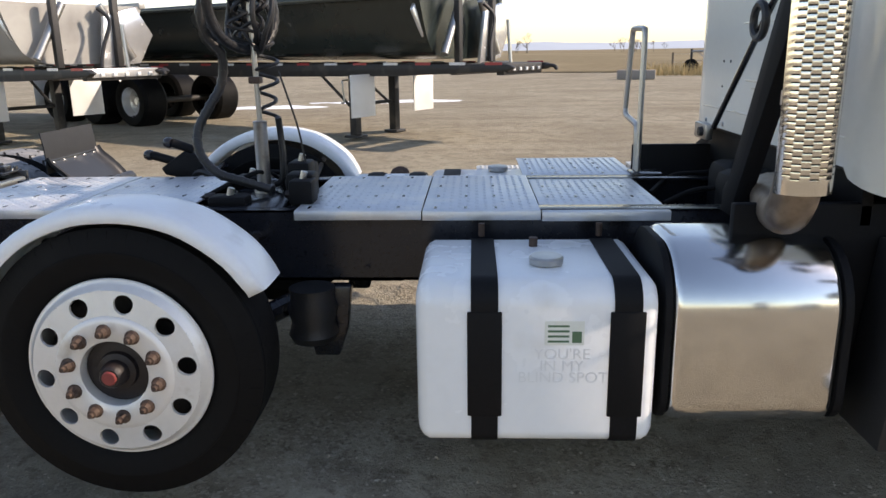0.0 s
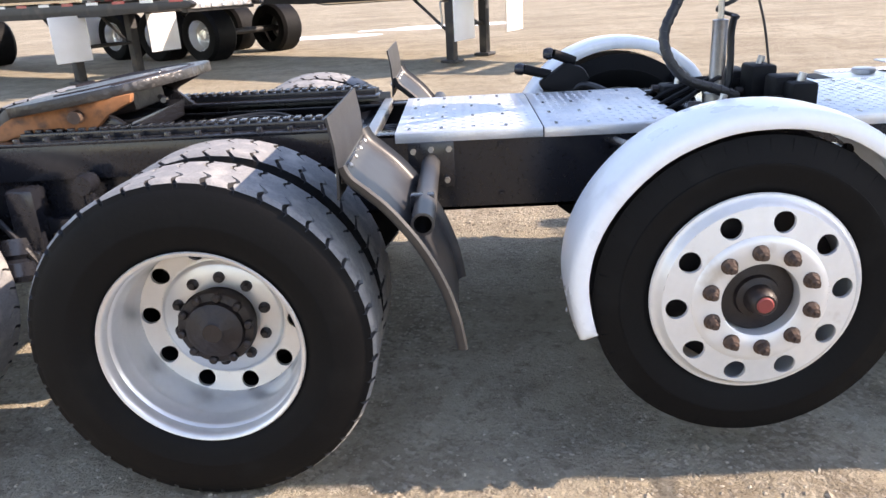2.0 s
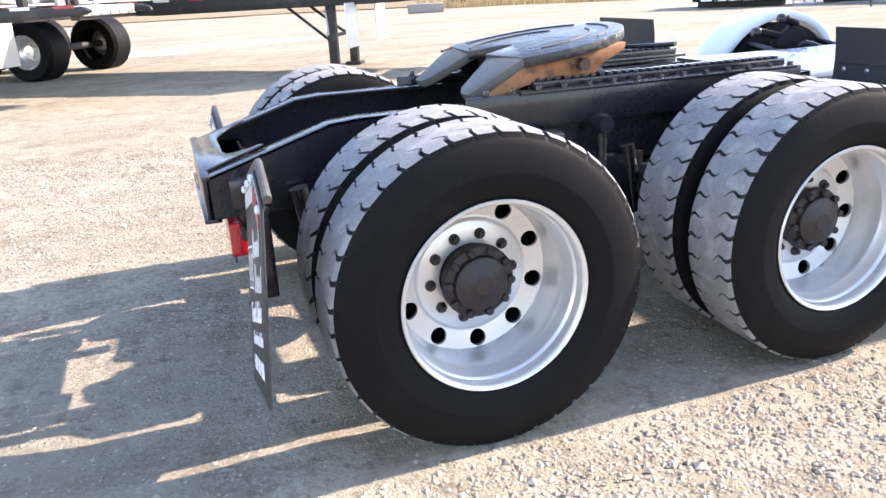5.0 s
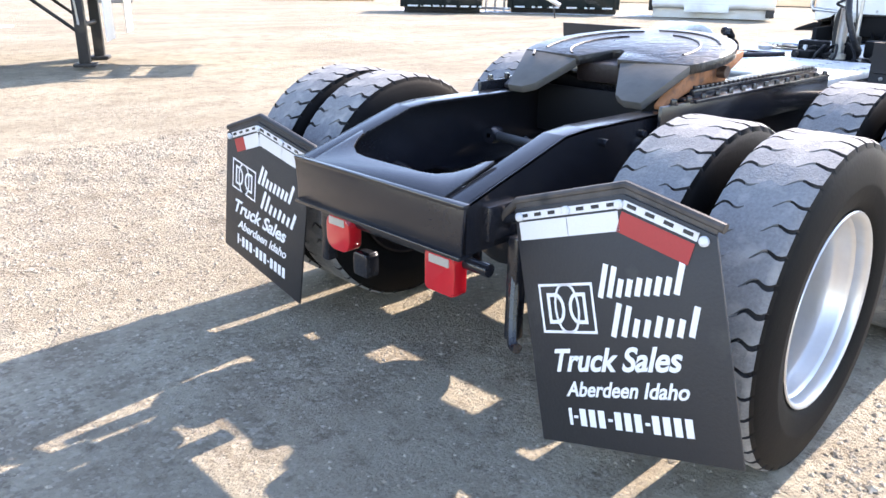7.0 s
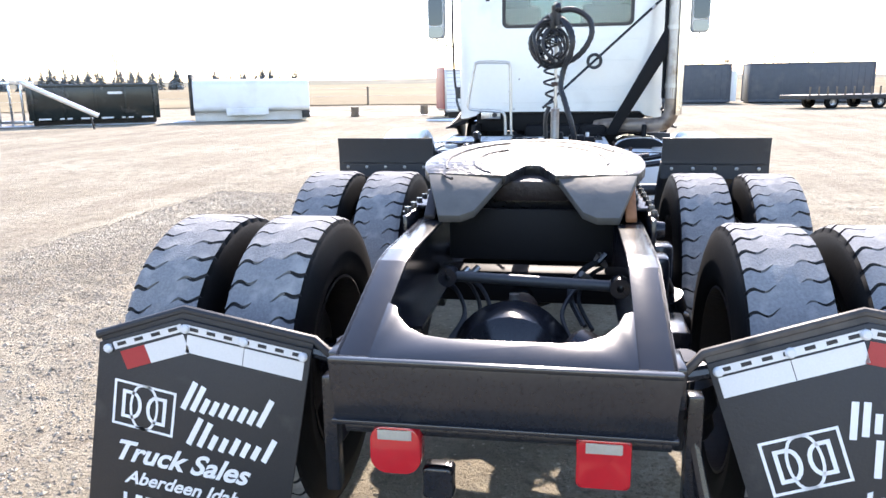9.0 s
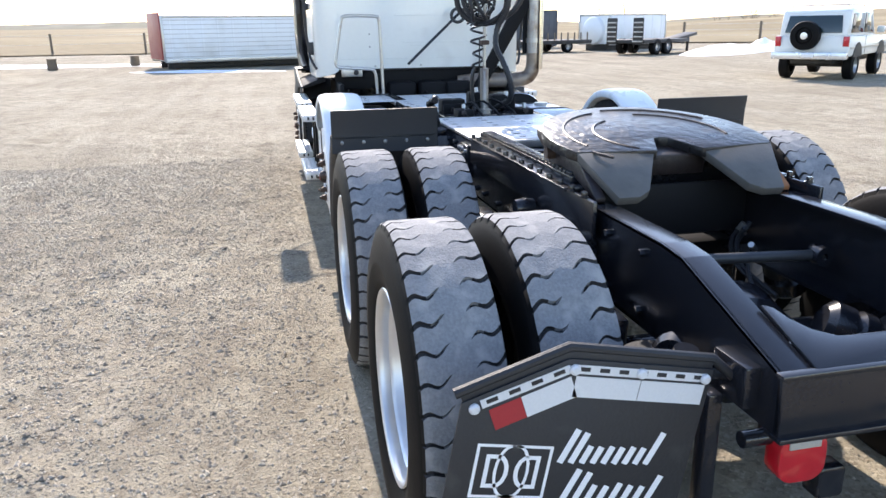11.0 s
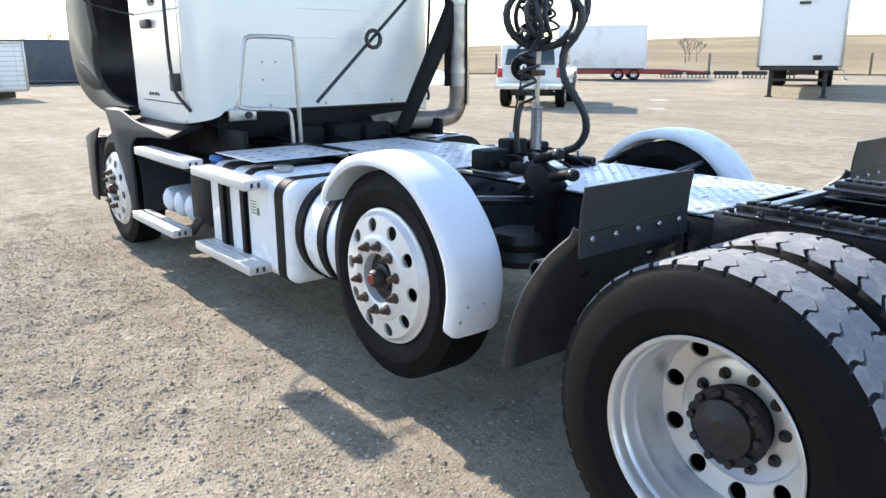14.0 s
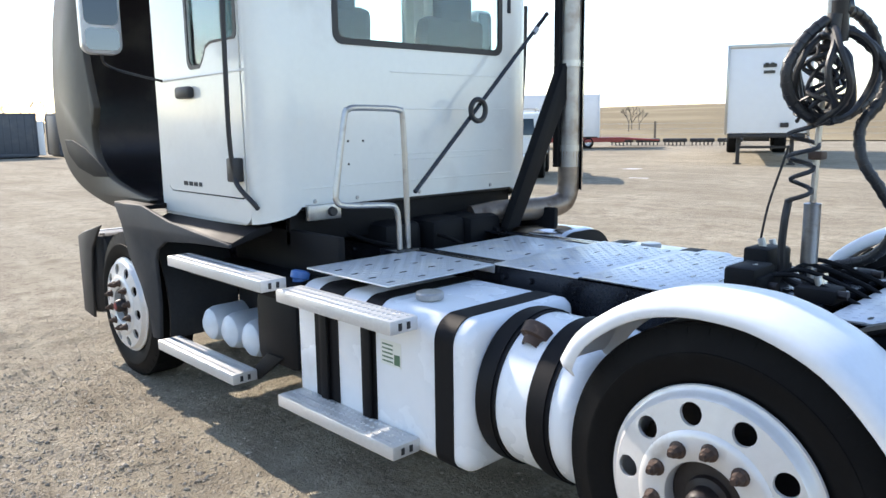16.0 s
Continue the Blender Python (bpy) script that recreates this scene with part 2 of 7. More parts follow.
def prism(poly, axis, lo, hi, bev=0.0, bm=None, m=None):
    """Extrudes a flat outline along an axis. Pairs are (y, z) for x, (x, z) for y and (x, y) for z."""
    own = bmesh.new()
    put = {"x": lambda u, v, w: (w, u, v), "y": lambda u, v, w: (u, w, v), "z": lambda u, v, w: (u, v, w)}[axis]
    a = [own.verts.new(put(u, v, lo)) for u, v in poly]
    b = [own.verts.new(put(u, v, hi)) for u, v in poly]
    own.faces.new(a)
    own.faces.new(b[::-1])
    for k in range(len(poly)):
        q = (k + 1) % len(poly)
        own.faces.new((a[k], b[k], b[q], a[q]))
    bmesh.ops.recalc_face_normals(own, faces=own.faces)
    if bev:
        bmesh.ops.bevel(own, geom=own.edges[:], offset=bev, segments=2, profile=0.5, affect="EDGES")
    if m is not None:
        bmesh.ops.transform(own, matrix=m, verts=own.verts)
    return merge(bm, own)


def rounded(x0, x1, y0, y1, r, n=6):
    """The outline of a rounded rectangle; r is one radius or four, from the lower left round."""
    rs = r if isinstance(r, (list, tuple)) else (r,) * 4
    out = []
    for (cx, cy, a), q in zip(((x0, y0, 180), (x1, y0, 270), (x1, y1, 0), (x0, y1, 90)), rs):
        ox = cx + (q if cx == x0 else -q)
        oy = cy + (q if cy == y0 else -q)
        for k in range(n + 1):
            t = radians(a + 90 * k / n)
            out.append((ox + q * math.cos(t), oy + q * math.sin(t)))
    return out


def ribbon(line, axis, lo, hi, thick, bm=None, m=None):
    """A sheet bent along a line of pairs, with thickness."""
    pts = [Vector(p) for p in line]
    outer = []
    for i, p in enumerate(pts):
        d = (pts[min(i + 1, len(pts) - 1)] - pts[max(i - 1, 0)]).normalized()
        outer.append(p + Vector((-d.y, d.x)) * thick)
    return prism([tuple(p) for p in pts] + [tuple(p) for p in outer[::-1]], axis, lo, hi, 0, bm, m)


def arc(cx, cz, r, a0, a1, n=24):
    return [(cx + r * math.cos(radians(a0 + (a1 - a0) * k / n)), cz + r * math.sin(radians(a0 + (a1 - a0) * k / n))) for k in range(n + 1)]


def lettering(name, text, size, mat, parent, m, depth=0.0006, shear=0.0, label="", bold=0.0):
    cu = bpy.data.curves.new(name, "FONT")
    cu.body, cu.size, cu.extrude, cu.shear, cu.offset = text, size, depth, shear, bold
    cu.align_x, cu.align_y = "CENTER", "CENTER"
    tmp = bpy.data.objects.new(name, cu)
    me = bpy.data.meshes.new_from_object(tmp)
    bpy.data.objects.remove(tmp)
    me.materials.append(mat)
    ob = new(name, me)
    ob.parent = parent
    ob.matrix_basis = m
    if label:
        ob["label"] = label
    return ob


# ---- ground: one gravel sheet out to the horizon ----
def ground_material():
    m = bpy.data.materials.new("packed_gravel")
    m.use_nodes = True
    nt = m.node_tree
    L = nt.links.new
    b = nt.nodes["Principled BSDF"]
    b.inputs["Roughness"].default_value = 0.95
    b.inputs["Specular IOR Level"].default_value = 0.1
    tc = nt.nodes.new("ShaderNodeTexCoord")

    def noise_at(scale, detail, rough=0.6):
        n = nt.nodes.new("ShaderNodeTexNoise")
        n.inputs["Scale"].default_value, n.inputs["Detail"].default_value, n.inputs["Roughness"].default_value = scale, detail, rough
        L(tc.outputs["Object"], n.inputs["Vector"])
        return n

    def blend(fac, a, c):
        x = nt.nodes.new("ShaderNodeMix")
        x.data_type = "RGBA"
        for socket, v in ((x.inputs[6], a), (x.inputs[7], c)):
            if isinstance(v, tuple):
                socket.default_value = (*v, 1)
            else:
                L(v, socket)
        L(fac, x.inputs[0])
        return x.outputs[2]

    def band(n, lo, hi):
        r = nt.nodes.new("ShaderNodeMapRange")
        r.inputs["From Min"].default_value, r.inputs["From Max"].default_value = lo, hi
        L(n, r.inputs["Value"])
        return r.outputs[0]

    broad = noise_at(0.35, 6)
    mid = noise_at(3.0, 6)
    fine = noise_at(38, 8, 0.8)
    pebble = nt.nodes.new("ShaderNodeTexVoronoi")
    pebble.inputs["Scale"].default_value = 65
    L(tc.outputs["Object"], pebble.inputs["Vector"])
    small = nt.nodes.new("ShaderNodeTexVoronoi")
    small.inputs["Scale"].default_value = 70
    L(tc.outputs["Object"], small.inputs["Vector"])
    base = blend(band(broad.outputs["Fac"], 0.38, 0.62), (0.263, 0.229, 0.168), (0.379, 0.338, 0.256))
    base = blend(band(mid.outputs["Fac"], 0.45, 0.68), base, (0.219, 0.186, 0.138))
    hue = nt.nodes.new("ShaderNodeSeparateColor")
    L(pebble.outputs["Color"], hue.inputs[0])
    track = nt.nodes.new("ShaderNodeMapping")
    track.inputs["Scale"].default_value = (0.10, 1.5, 1.0)
    track.inputs["Rotation"].default_value = (0, 0, 0.12)
    L(tc.outputs["Object"], track.inputs["Vector"])
    ruts = noise_at(1.0, 5)
    L(track.outputs[0], ruts.inputs["Vector"])
    base = blend(band(ruts.outputs["Fac"], 0.50, 0.80), base, (0.361, 0.323, 0.250))
    base = blend(band(ruts.outputs["Fac"], 0.46, 0.25), base, (0.219, 0.183, 0.137))
    clod = noise_at(11, 5, 0.7)
    base = blend(band(clod.outputs["Fac"], 0.52, 0.68), base, (0.189, 0.158, 0.118))
    loose = band(noise_at(0.9, 4).outputs["Fac"], 0.36, 0.62)

    def patchy(fac, amount):
        k = nt.nodes.new("ShaderNodeMath")
        k.operation = "MULTIPLY"
        L(fac, k.inputs[0])
        L(loose, k.inputs[1])
        q = nt.nodes.new("ShaderNodeMath")
        q.operation = "MULTIPLY_ADD"
        q.use_clamp = True
        q.inputs[1].default_value = amount
        L(k.outputs[0], q.inputs[0])
        q.inputs[2].default_value = 0.0
        return q.outputs[0]
    base = blend(patchy(band(hue.outputs[0], 0.62, 1.05), 0.75), base, (0.479, 0.425, 0.344))
    base = blend(patchy(band(hue.outputs[1], 0.65, 1.05), 0.7), base, (0.143, 0.118, 0.091))
    base = blend(band(fine.outputs["Fac"], 0.58, 0.90), base, (0.173, 0.140, 0.105))
    L(base, b.inputs["Base Color"])
    add = nt.nodes.new("ShaderNodeMath")
    add.operation = "ADD"
    grit = noise_at(150, 4, 0.8)
    L(grit.outputs["Fac"], add.inputs[0])
    L(small.outputs["Distance"], add.inputs[1])
    small.inputs["Randomness"].default_value = 1.0
    two = nt.nodes.new("ShaderNodeMath")
    two.operation = "SUBTRACT"
    rough_clods = nt.nodes.new("ShaderNodeMath")
    rough_clods.operation = "MULTIPLY_ADD"
    rough_clods.inputs[1].default_value = 2.2
    L(clod.outputs["Fac"], rough_clods.inputs[0])
    L(fine.outputs["Fac"], rough_clods.inputs[2])
    L(rough_clods.outputs[0], two.inputs[0])
    L(add.outputs[0], two.inputs[1])
    bp = nt.nodes.new("ShaderNodeBump")
    bp.inputs["Strength"].default_value, bp.inputs["Distance"].default_value = 0.6, 0.013
    L(two.outputs[0], bp.inputs["Height"])
    lumps = nt.nodes.new("ShaderNodeBump")
    lumps.inputs["Strength"].default_value, lumps.inputs["Distance"].default_value = 0.45, 0.026
    L(noise_at(11, 8, 0.72).outputs["Fac"], lumps.inputs["Height"])
    L(lumps.outputs[0], bp.inputs["Normal"])
    L(bp.outputs[0], b.inputs["Normal"])
    return m


GRAVEL = ground_material()


def stone_material():
    """Each loose stone takes its own shade, from dark basalt to pale limestone."""
    m = material("loose_gravel_stone", (0.36, 0.32, 0.26), 0.9, 0, 40, 0.3, bump=0.3, bump_scale=80)
    nt = m.node_tree
    b = nt.nodes["Principled BSDF"]
    was = b.inputs["Base Color"].links[0].from_socket
    geo = nt.nodes.new("ShaderNodeNewGeometry")
    ramp = nt.nodes.new("ShaderNodeValToRGB")
    ramp.color_ramp.elements[0].color = (0.55, 0.52, 0.49, 1)
    ramp.color_ramp.elements[1].color = (1.3, 1.27, 1.21, 1)
    nt.links.new(geo.outputs["Random Per Island"], ramp.inputs[0])
    mix = nt.nodes.new("ShaderNodeMix")
    mix.data_type, mix.blend_type = "RGBA", "MULTIPLY"
    mix.inputs[0].default_value = 1.0
    nt.links.new(was, mix.inputs[6])
    nt.links.new(ramp.outputs[0], mix.inputs[7])
    nt.links.new(mix.outputs[2], b.inputs["Base Color"])
    return m


STONE = stone_material()


def lie(x, y):
    """Height of the yard: level round the truck, rising a little towards +y."""
    return 0.010 * min(max(0.0, y - 3), 12)


LATTICE = np.random.RandomState(11).rand(256, 256) - 0.5


def value_noise(x, y, wave, shift):
    """Smooth random heights between -0.5 and 0.5 with the given wavelength in metres."""
    u, v = x / wave + shift, y / wave + shift * 1.7
    i, j = np.floor(u).astype(int), np.floor(v).astype(int)
    f, g = u - i, v - j
    f, g = f * f * (3 - 2 * f), g * g * (3 - 2 * g)
    n = [LATTICE[(i + p) % 256, (j + q) % 256] for p in (0, 1) for q in (0, 1)]
    return (n[0] * (1 - g) + n[1] * g) * (1 - f) + (n[2] * (1 - g) + n[3] * g) * f


def ground_z(x, y):
    """Yard surface: its lie, broad swells, and clods and pits along the truck."""
    x, y = np.asarray(x, float), np.asarray(y, float)
    z = 0.010 * np.clip(y - 3, 0, 12) - 0.008
    near = np.clip((60 - np.maximum(abs(x), abs(y))) / 10, 0, 1)
    under = np.where((x > -2) & (x < 8) & (abs(y) < 1.5), 0.25, 1.0)
    z = z + near * under * (0.055 * value_noise(x, y, 2.1, 3.3) + 0.022 * value_noise(x, y, 0.62, 9.1))
    rough = np.clip(0.5 + 1.6 * value_noise(x, y, 1.3, 21.7), 0.15, 1.0) * (0.5 + 0.5 * under)
    fine = np.clip((8.0 - abs(x - 2.5)) / 0.6, 0, 1) * np.clip((5.2 - abs(y - 0.2)) / 0.6, 0, 1)
    return z + fine * rough * (0.032 * value_noise(x, y, 0.19, 5.9) + 0.027 * value_noise(x, y, 0.095, 15.3))


def build_ground():
    coarse = [-2500, -400, -120, -60, -44] + [-40 + 4 * k for k in range(7)] + [20 + 4 * k for k in range(9)] + [60, 120, 400, 2500]
    xs = np.array(sorted(set(coarse + [round(-5.6 + 0.042 * k, 3) for k in range(388)] + [-13, -10, -8, -6.5, 11.5, 13, 15, 17])))
    ys = np.array(sorted(set(coarse + [round(-5.1 + 0.042 * k, 3) for k in range(252)] + [-13, -10, -8, -6.3, 6.3, 8, 10, 12, 14, 17])))
    gx, gy = np.meshgrid(xs, ys, indexing="ij")
    verts = np.stack([gx, gy, ground_z(gx, gy)], 2).reshape(-1, 3)
    i, j = np.meshgrid(np.arange(len(xs) - 1), np.arange(len(ys) - 1), indexing="ij")
    a = (i * len(ys) + j).ravel()
    faces = np.stack([a, a + len(ys), a + len(ys) + 1, a + 1], 1)
    me = bpy.data.meshes.new("ground")
    me.from_pydata(verts.tolist(), [], faces.tolist())
    me.polygons.foreach_set("use_smooth", [True] * len(faces))
    me.materials.append(GRAVEL)
    ob = new("ground", me)
    return tagged(ob, "packed tan gravel yard with loose stones and ruts", "ground", kind="structure")


build_ground()


def build_stones():
    """Loose stones, thickest along both sides of the truck."""
    rng = np.random.RandomState(4)
    base = np.array([(1, 0, 0), (-1, 0, 0), (0, 1, 0), (0, -1, 0), (0, 0, 1), (0, 0, -1)], float)
    faces = np.array([(0, 2, 4), (2, 1, 4), (1, 3, 4), (3, 0, 4), (2, 0, 5), (1, 2, 5), (3, 1, 5), (0, 3, 5)])
    verts, tris = [], []
    n = 150000
    xs, ys = rng.uniform(-4.5, 9, n), rng.uniform(-3.4, 4.2, n)
    band = 36000
    xs[:band], ys[:band] = rng.uniform(-3.8, 3.2, band), -1.25 - 2.0 * rng.rand(band) ** 0.8
    size = 0.0028 + 0.009 * rng.rand(n) ** 3.5 + (rng.rand(n) > 0.975) * rng.rand(n) * 0.013
    size[:band] += 0.0035 + 0.005 * rng.rand(band)
    left = slice(band, band + 46000)
    xs[left], ys[left] = rng.uniform(-2.5, 7.5, 46000), 1.25 + 3.6 * rng.rand(46000) ** 0.8
    size[left] += 0.0022 + 0.006 * rng.rand(46000) ** 2
    heights = ground_z(xs, ys)
    for k in range(n):
        a = rng.rand() * 6.28
        c, s = math.cos(a), math.sin(a)
        v = base * (1 + 0.35 * (rng.rand(6, 1) - 0.5)) * size[k] * np.array([1, 0.78, 0.42])
        v = np.stack([v[:, 0] * c - v[:, 1] * s + xs[k], v[:, 0] * s + v[:, 1] * c + ys[k], v[:, 2] + size[k] * 0.15], 1)
        v[:, 2] += heights[k]
        verts.append(v)
        tris.append(faces + 6 * k)
    me = bpy.data.meshes.new("gravel")
    me.from_pydata(np.concatenate(verts).tolist(), [], np.concatenate(tris).tolist())
    me.materials.append(STONE)
    ob = new("gravel", me)
    tagged(ob, "loose tan and grey gravel stones on the yard", "gravel", kind="stuff")


build_stones()

# ---- the truck ----
truck = root("semi_truck", "white day-cab semi tractor with black frame and tipped-open hood", "truck")


def holed_disc(bm, r0, r1, count, rh, y_of, depth=0.012, turn=0.0, n=20):
    """A wheel disc from r0 to r1 with a ring of round holes; y_of gives its height by radius."""
    rm, half = (r0 + r1) / 2, math.pi / count
    for s in range(count):
        c = turn + 2 * half * s
        inner, outer, deep = [], [], []
        corners = [math.atan2(q * half * rm, (r - rm)) % (2 * math.pi) for q in (1, -1) for r in (r0, r1)]
        ways = sorted([2 * math.pi * (k + 0.5) / n for k in range(n)] + corners)
        for a in ways:
            u, v = math.cos(a), math.sin(a)
            t = min([(r1 - rm) / u if u > 1e-6 else 9, (r0 - rm) / u if u < -1e-6 else 9, half * rm / abs(v) if abs(v) > 1e-6 else 9])
            for far, line in ((rh, inner), (t, outer)):
                r, th = rm + far * u, c + far * v / rm
                if far == rh:
                    deep.append(bm.verts.new((r * math.cos(th), y_of(r) + depth, r * math.sin(th))))
                line.append(bm.verts.new((r * math.cos(th), y_of(r), r * math.sin(th))))
        for k in range(len(ways)):
            q = (k + 1) % len(ways)
            bm.faces.new((inner[k], inner[q], outer[q], outer[k]))
            bm.faces.new((inner[k], deep[k], deep[q], inner[q]))
    bmesh.ops.remove_doubles(bm, verts=bm.verts, dist=0.0008)
    return bm


def tyre_mesh(R, half, pitch, lug, bead=0.292, gap=0.022):
    """A truck tyre about the y axis: carcass, shoulder ribs and wavy tread lugs. Slots: sidewall, tread, groove."""
    bm = bmesh.new()
    prof = [(bead, half * 0.78), (bead + 0.015, half * 0.93), (bead + 0.045, half * 1.06), (bead + 0.09, half * 1.12), (bead + 0.094, half * 1.127),
            (bead + 0.100, half * 1.122), (R - 0.075, half * 1.10), (R - 0.045, half * 1.03), (R - 0.028, half * 0.985), (R - lug, half * 0.90)]
    prof = prof + [(R - lug + 0.003, 0)] + [(r, -y) for r, y in prof[::-1]]
    lathe(prof, 72, bm=bm)
    for f in bm.faces:
        r = math.hypot(*f.calc_center_median().xz)
        f.material_index = 2 if r > R - lug - 0.006 and abs(f.calc_center_median().y) < half * 0.9 else 0
    cols = 25
    strips = []
    for i in range(pitch):
        a = 2 * math.pi * i / pitch
        lines = [[], [], [], []]
        for k in range(cols):
            f = k / (cols - 1)
            y = (f * 2 - 1) * half * 0.93
            edge = abs(2 * f - 1)
            # worn grooves: open at both shoulders, gone along the middle
            deep = min(1.0, max(0.0, (edge - 0.24) / 0.14))
            deep = deep * deep * (3 - 2 * deep)
            wave = 0.78 * (f - 0.5) + 0.13 * math.sin(f * 2 * math.pi * 3.0 + 0.6) + 0.05 * math.sin(7.1 * i)
            slot = gap * deep * (2.6 + 2.2 * edge ** 4) * (1.0 + 0.25 * math.sin(3.7 * i + 9 * f)) + 0.004
            edge_row = k in (0, cols - 1)
            low = R - lug * deep
            for line, at, r in ((0, -0.50 + slot * 0.6, low), (1, -0.50 + slot, R), (2, 0.50 - slot, R), (3, 0.50 - slot * 0.6, low)):
                th = a + 2 * math.pi / pitch * (at + wave)
                rr = r - (0.010 if edge_row else 0.004 if k in (1, cols - 2) else 0.0)
                lines[line].append(bm.verts.new((rr * math.cos(th), y * (1.03 if edge_row and line in (0, 3) else 1), rr * math.sin(th))))
        strips.append(lines)
        for k in range(cols - 1):
            for line in range(3):
                f = bm.faces.new((lines[line][k], lines[line + 1][k], lines[line + 1][k + 1], lines[line][k + 1]))
                mid = 4 < k < cols - 6
                f.material_index = 1 if line == 1 or mid else 2
    for i in range(pitch):
        here, after = strips[i][3], strips[(i + 1) % pitch][0]
        for k in range(cols - 1):
            bm.faces.new((here[k], after[k], after[k + 1], here[k + 1])).material_index = 1 if 5 < k < cols - 7 else 2
    for k in (0, cols - 1):
        s = -1 if k == 0 else 1
        low = [[], []]
        for i in range(pitch):
            for line in range(4):
                v = strips[i][line][k].co
                q = (R - 0.052) / math.hypot(v.x, v.z)
                low[0].append(strips[i][line][k])
                low[1].append(bm.verts.new((v.x * q, s * half * 1.045, v.z * q)))
        n = len(low[0])
        for j in range(n):
            q = (j + 1) % n
            bm.faces.new((low[0][j], low[0][q], low[1][q], low[1][j])).material_index = 0 if j % 4 in (0, 1, 2) else 2
    return bm


def wheel_parts(kind):
    """Meshes of one wheel about its own centre, outboard towards -y."""
    made = {}
    if kind == "drive":
        made["tyre"] = part("tyre", tyre_mesh(0.512, 0.122, 42, 0.014), (RUBBER, TREAD, GROOVE), smooth=30)
        bm = bmesh.new()
        lathe([(0.296, -0.108), (0.303, -0.113), (0.307, -0.119), (0.304, -0.123), (0.296, -0.121), (0.2905, -0.114), (0.2885, -0.098), (0.2885, -0.080), (0.283, -0.074), (0.2795, -0.066), (0.2785, -0.036), (0.272, -0.026),
               (0.2695, -0.016), (0.2690, 0.020), (0.270, 0.060), (0.267, 0.088), (0.262, 0.098)], 64, bm=bm)
        holed_disc(bm, 0.200, 0.262, 10, 0.0285, lambda r: 0.098 + 0.014 * (0.262 - r) / 0.062)
        lathe([(0.200, 0.112), (0.194, 0.111), (0.187, 0.101), (0.182, 0.098), (0.110, 0.098), (0.108, 0.12)], 64, bm=bm)
        lathe([(0.270, 0.06), (0.288, 0.118), (0.30, 0.12)], 48, bm=bm)
        made["wheel"] = part("wheel", bm, ALU, smooth=40)
        # inner wheel in hub black: painted shade and dirt in one colour
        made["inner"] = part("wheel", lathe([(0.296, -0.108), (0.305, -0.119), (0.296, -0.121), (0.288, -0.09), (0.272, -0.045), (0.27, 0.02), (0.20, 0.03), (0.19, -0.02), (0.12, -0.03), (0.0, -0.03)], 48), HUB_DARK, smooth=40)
        bm = lathe([(0.0, -0.012), (0.030, -0.012), (0.036, -0.006), (0.074, 0.0), (0.088, 0.008), (0.092, 0.026), (0.116, 0.030), (0.121, 0.036), (0.121, 0.056), (0.106, 0.066), (0.104, 0.14)], 36)
        made["hub"] = part("hub", bm, HUB_DARK, smooth=40)
        made["hub_bolt"] = part("hub_bolt", lathe([(0, 0.006), (0.008, 0.006), (0.0135, 0.012), (0.0135, 0.034)], 8), HUB_DARK)
        bm = lathe([(0.0, 0.075), (0.010, 0.075), (0.012, 0.085), (0.018, 0.09), (0.0185, 0.098), (0.022, 0.100), (0.023, 0.102)], 12)
        made["lug_nut"] = part("lug_nut", bm, HUB_DARK)
        made["ring"] = (0.143, 10, 18)
    else:
        made["tyre"] = part("tyre", tyre_mesh(0.468, 0.115, 44, 0.002, gap=0.004), (RUBBER, RUBBER, RUBBER), smooth=30)
        bm = bmesh.new()
        lathe([(0.290, -0.098), (0.300, -0.106), (0.306, -0.114), (0.303, -0.120), (0.296, -0.121), (0.289, -0.126), (0.281, -0.140), (0.274, -0.147)], 64, bm=bm)
        holed_disc(bm, 0.194, 0.274, 10, 0.0315, lambda r: -0.147 - 0.012 * (0.274 - r) / 0.080)
        lathe([(0.194, -0.159), (0.186, -0.166), (0.174, -0.168), (0.116, -0.168), (0.111, -0.164), (0.110, -0.10)], 64, bm=bm)
        lathe([(0.274, -0.147), (0.278, -0.10), (0.28, 0.10), (0.30, 0.12)], 48, bm=bm)
        made["wheel"] = part("wheel", bm, ALU_BRIGHT, smooth=40)
        bm = lathe([(0.0, -0.20), (0.030, -0.20), (0.034, -0.196), (0.040, -0.185), (0.044, -0.15), (0.062, -0.145), (0.066, -0.13), (0.108, -0.125), (0.112, -0.09)], 32)
        made["hub"] = part("hub", bm, HUB_DARK, smooth=40)
        made["drum"] = part("brake_drum", lathe([(0.10, -0.06), (0.255, -0.055), (0.262, -0.045), (0.262, 0.10)], 32), HUB_DARK, smooth=40)
        made["cap"] = part("cap", lathe([(0.0, -0.205), (0.020, -0.205), (0.024, -0.202), (0.025, -0.196)], 20), RED_CAP)
        bm = lathe([(0.0, -0.212), (0.008, -0.212), (0.009, -0.200), (0.015, -0.198), (0.0175, -0.186), (0.0175, -0.178), (0.0235, -0.174), (0.024, -0.167)], 8)
        lathe([(0.024, -0.167), (0.0245, -0.170), (0.0, -0.171)], 14, bm=bm)
        made["lug_nut"] = part("lug_nut", bm, RUST, smooth=25)
        made["ring"] = (0.147, 10, 18)
    return made


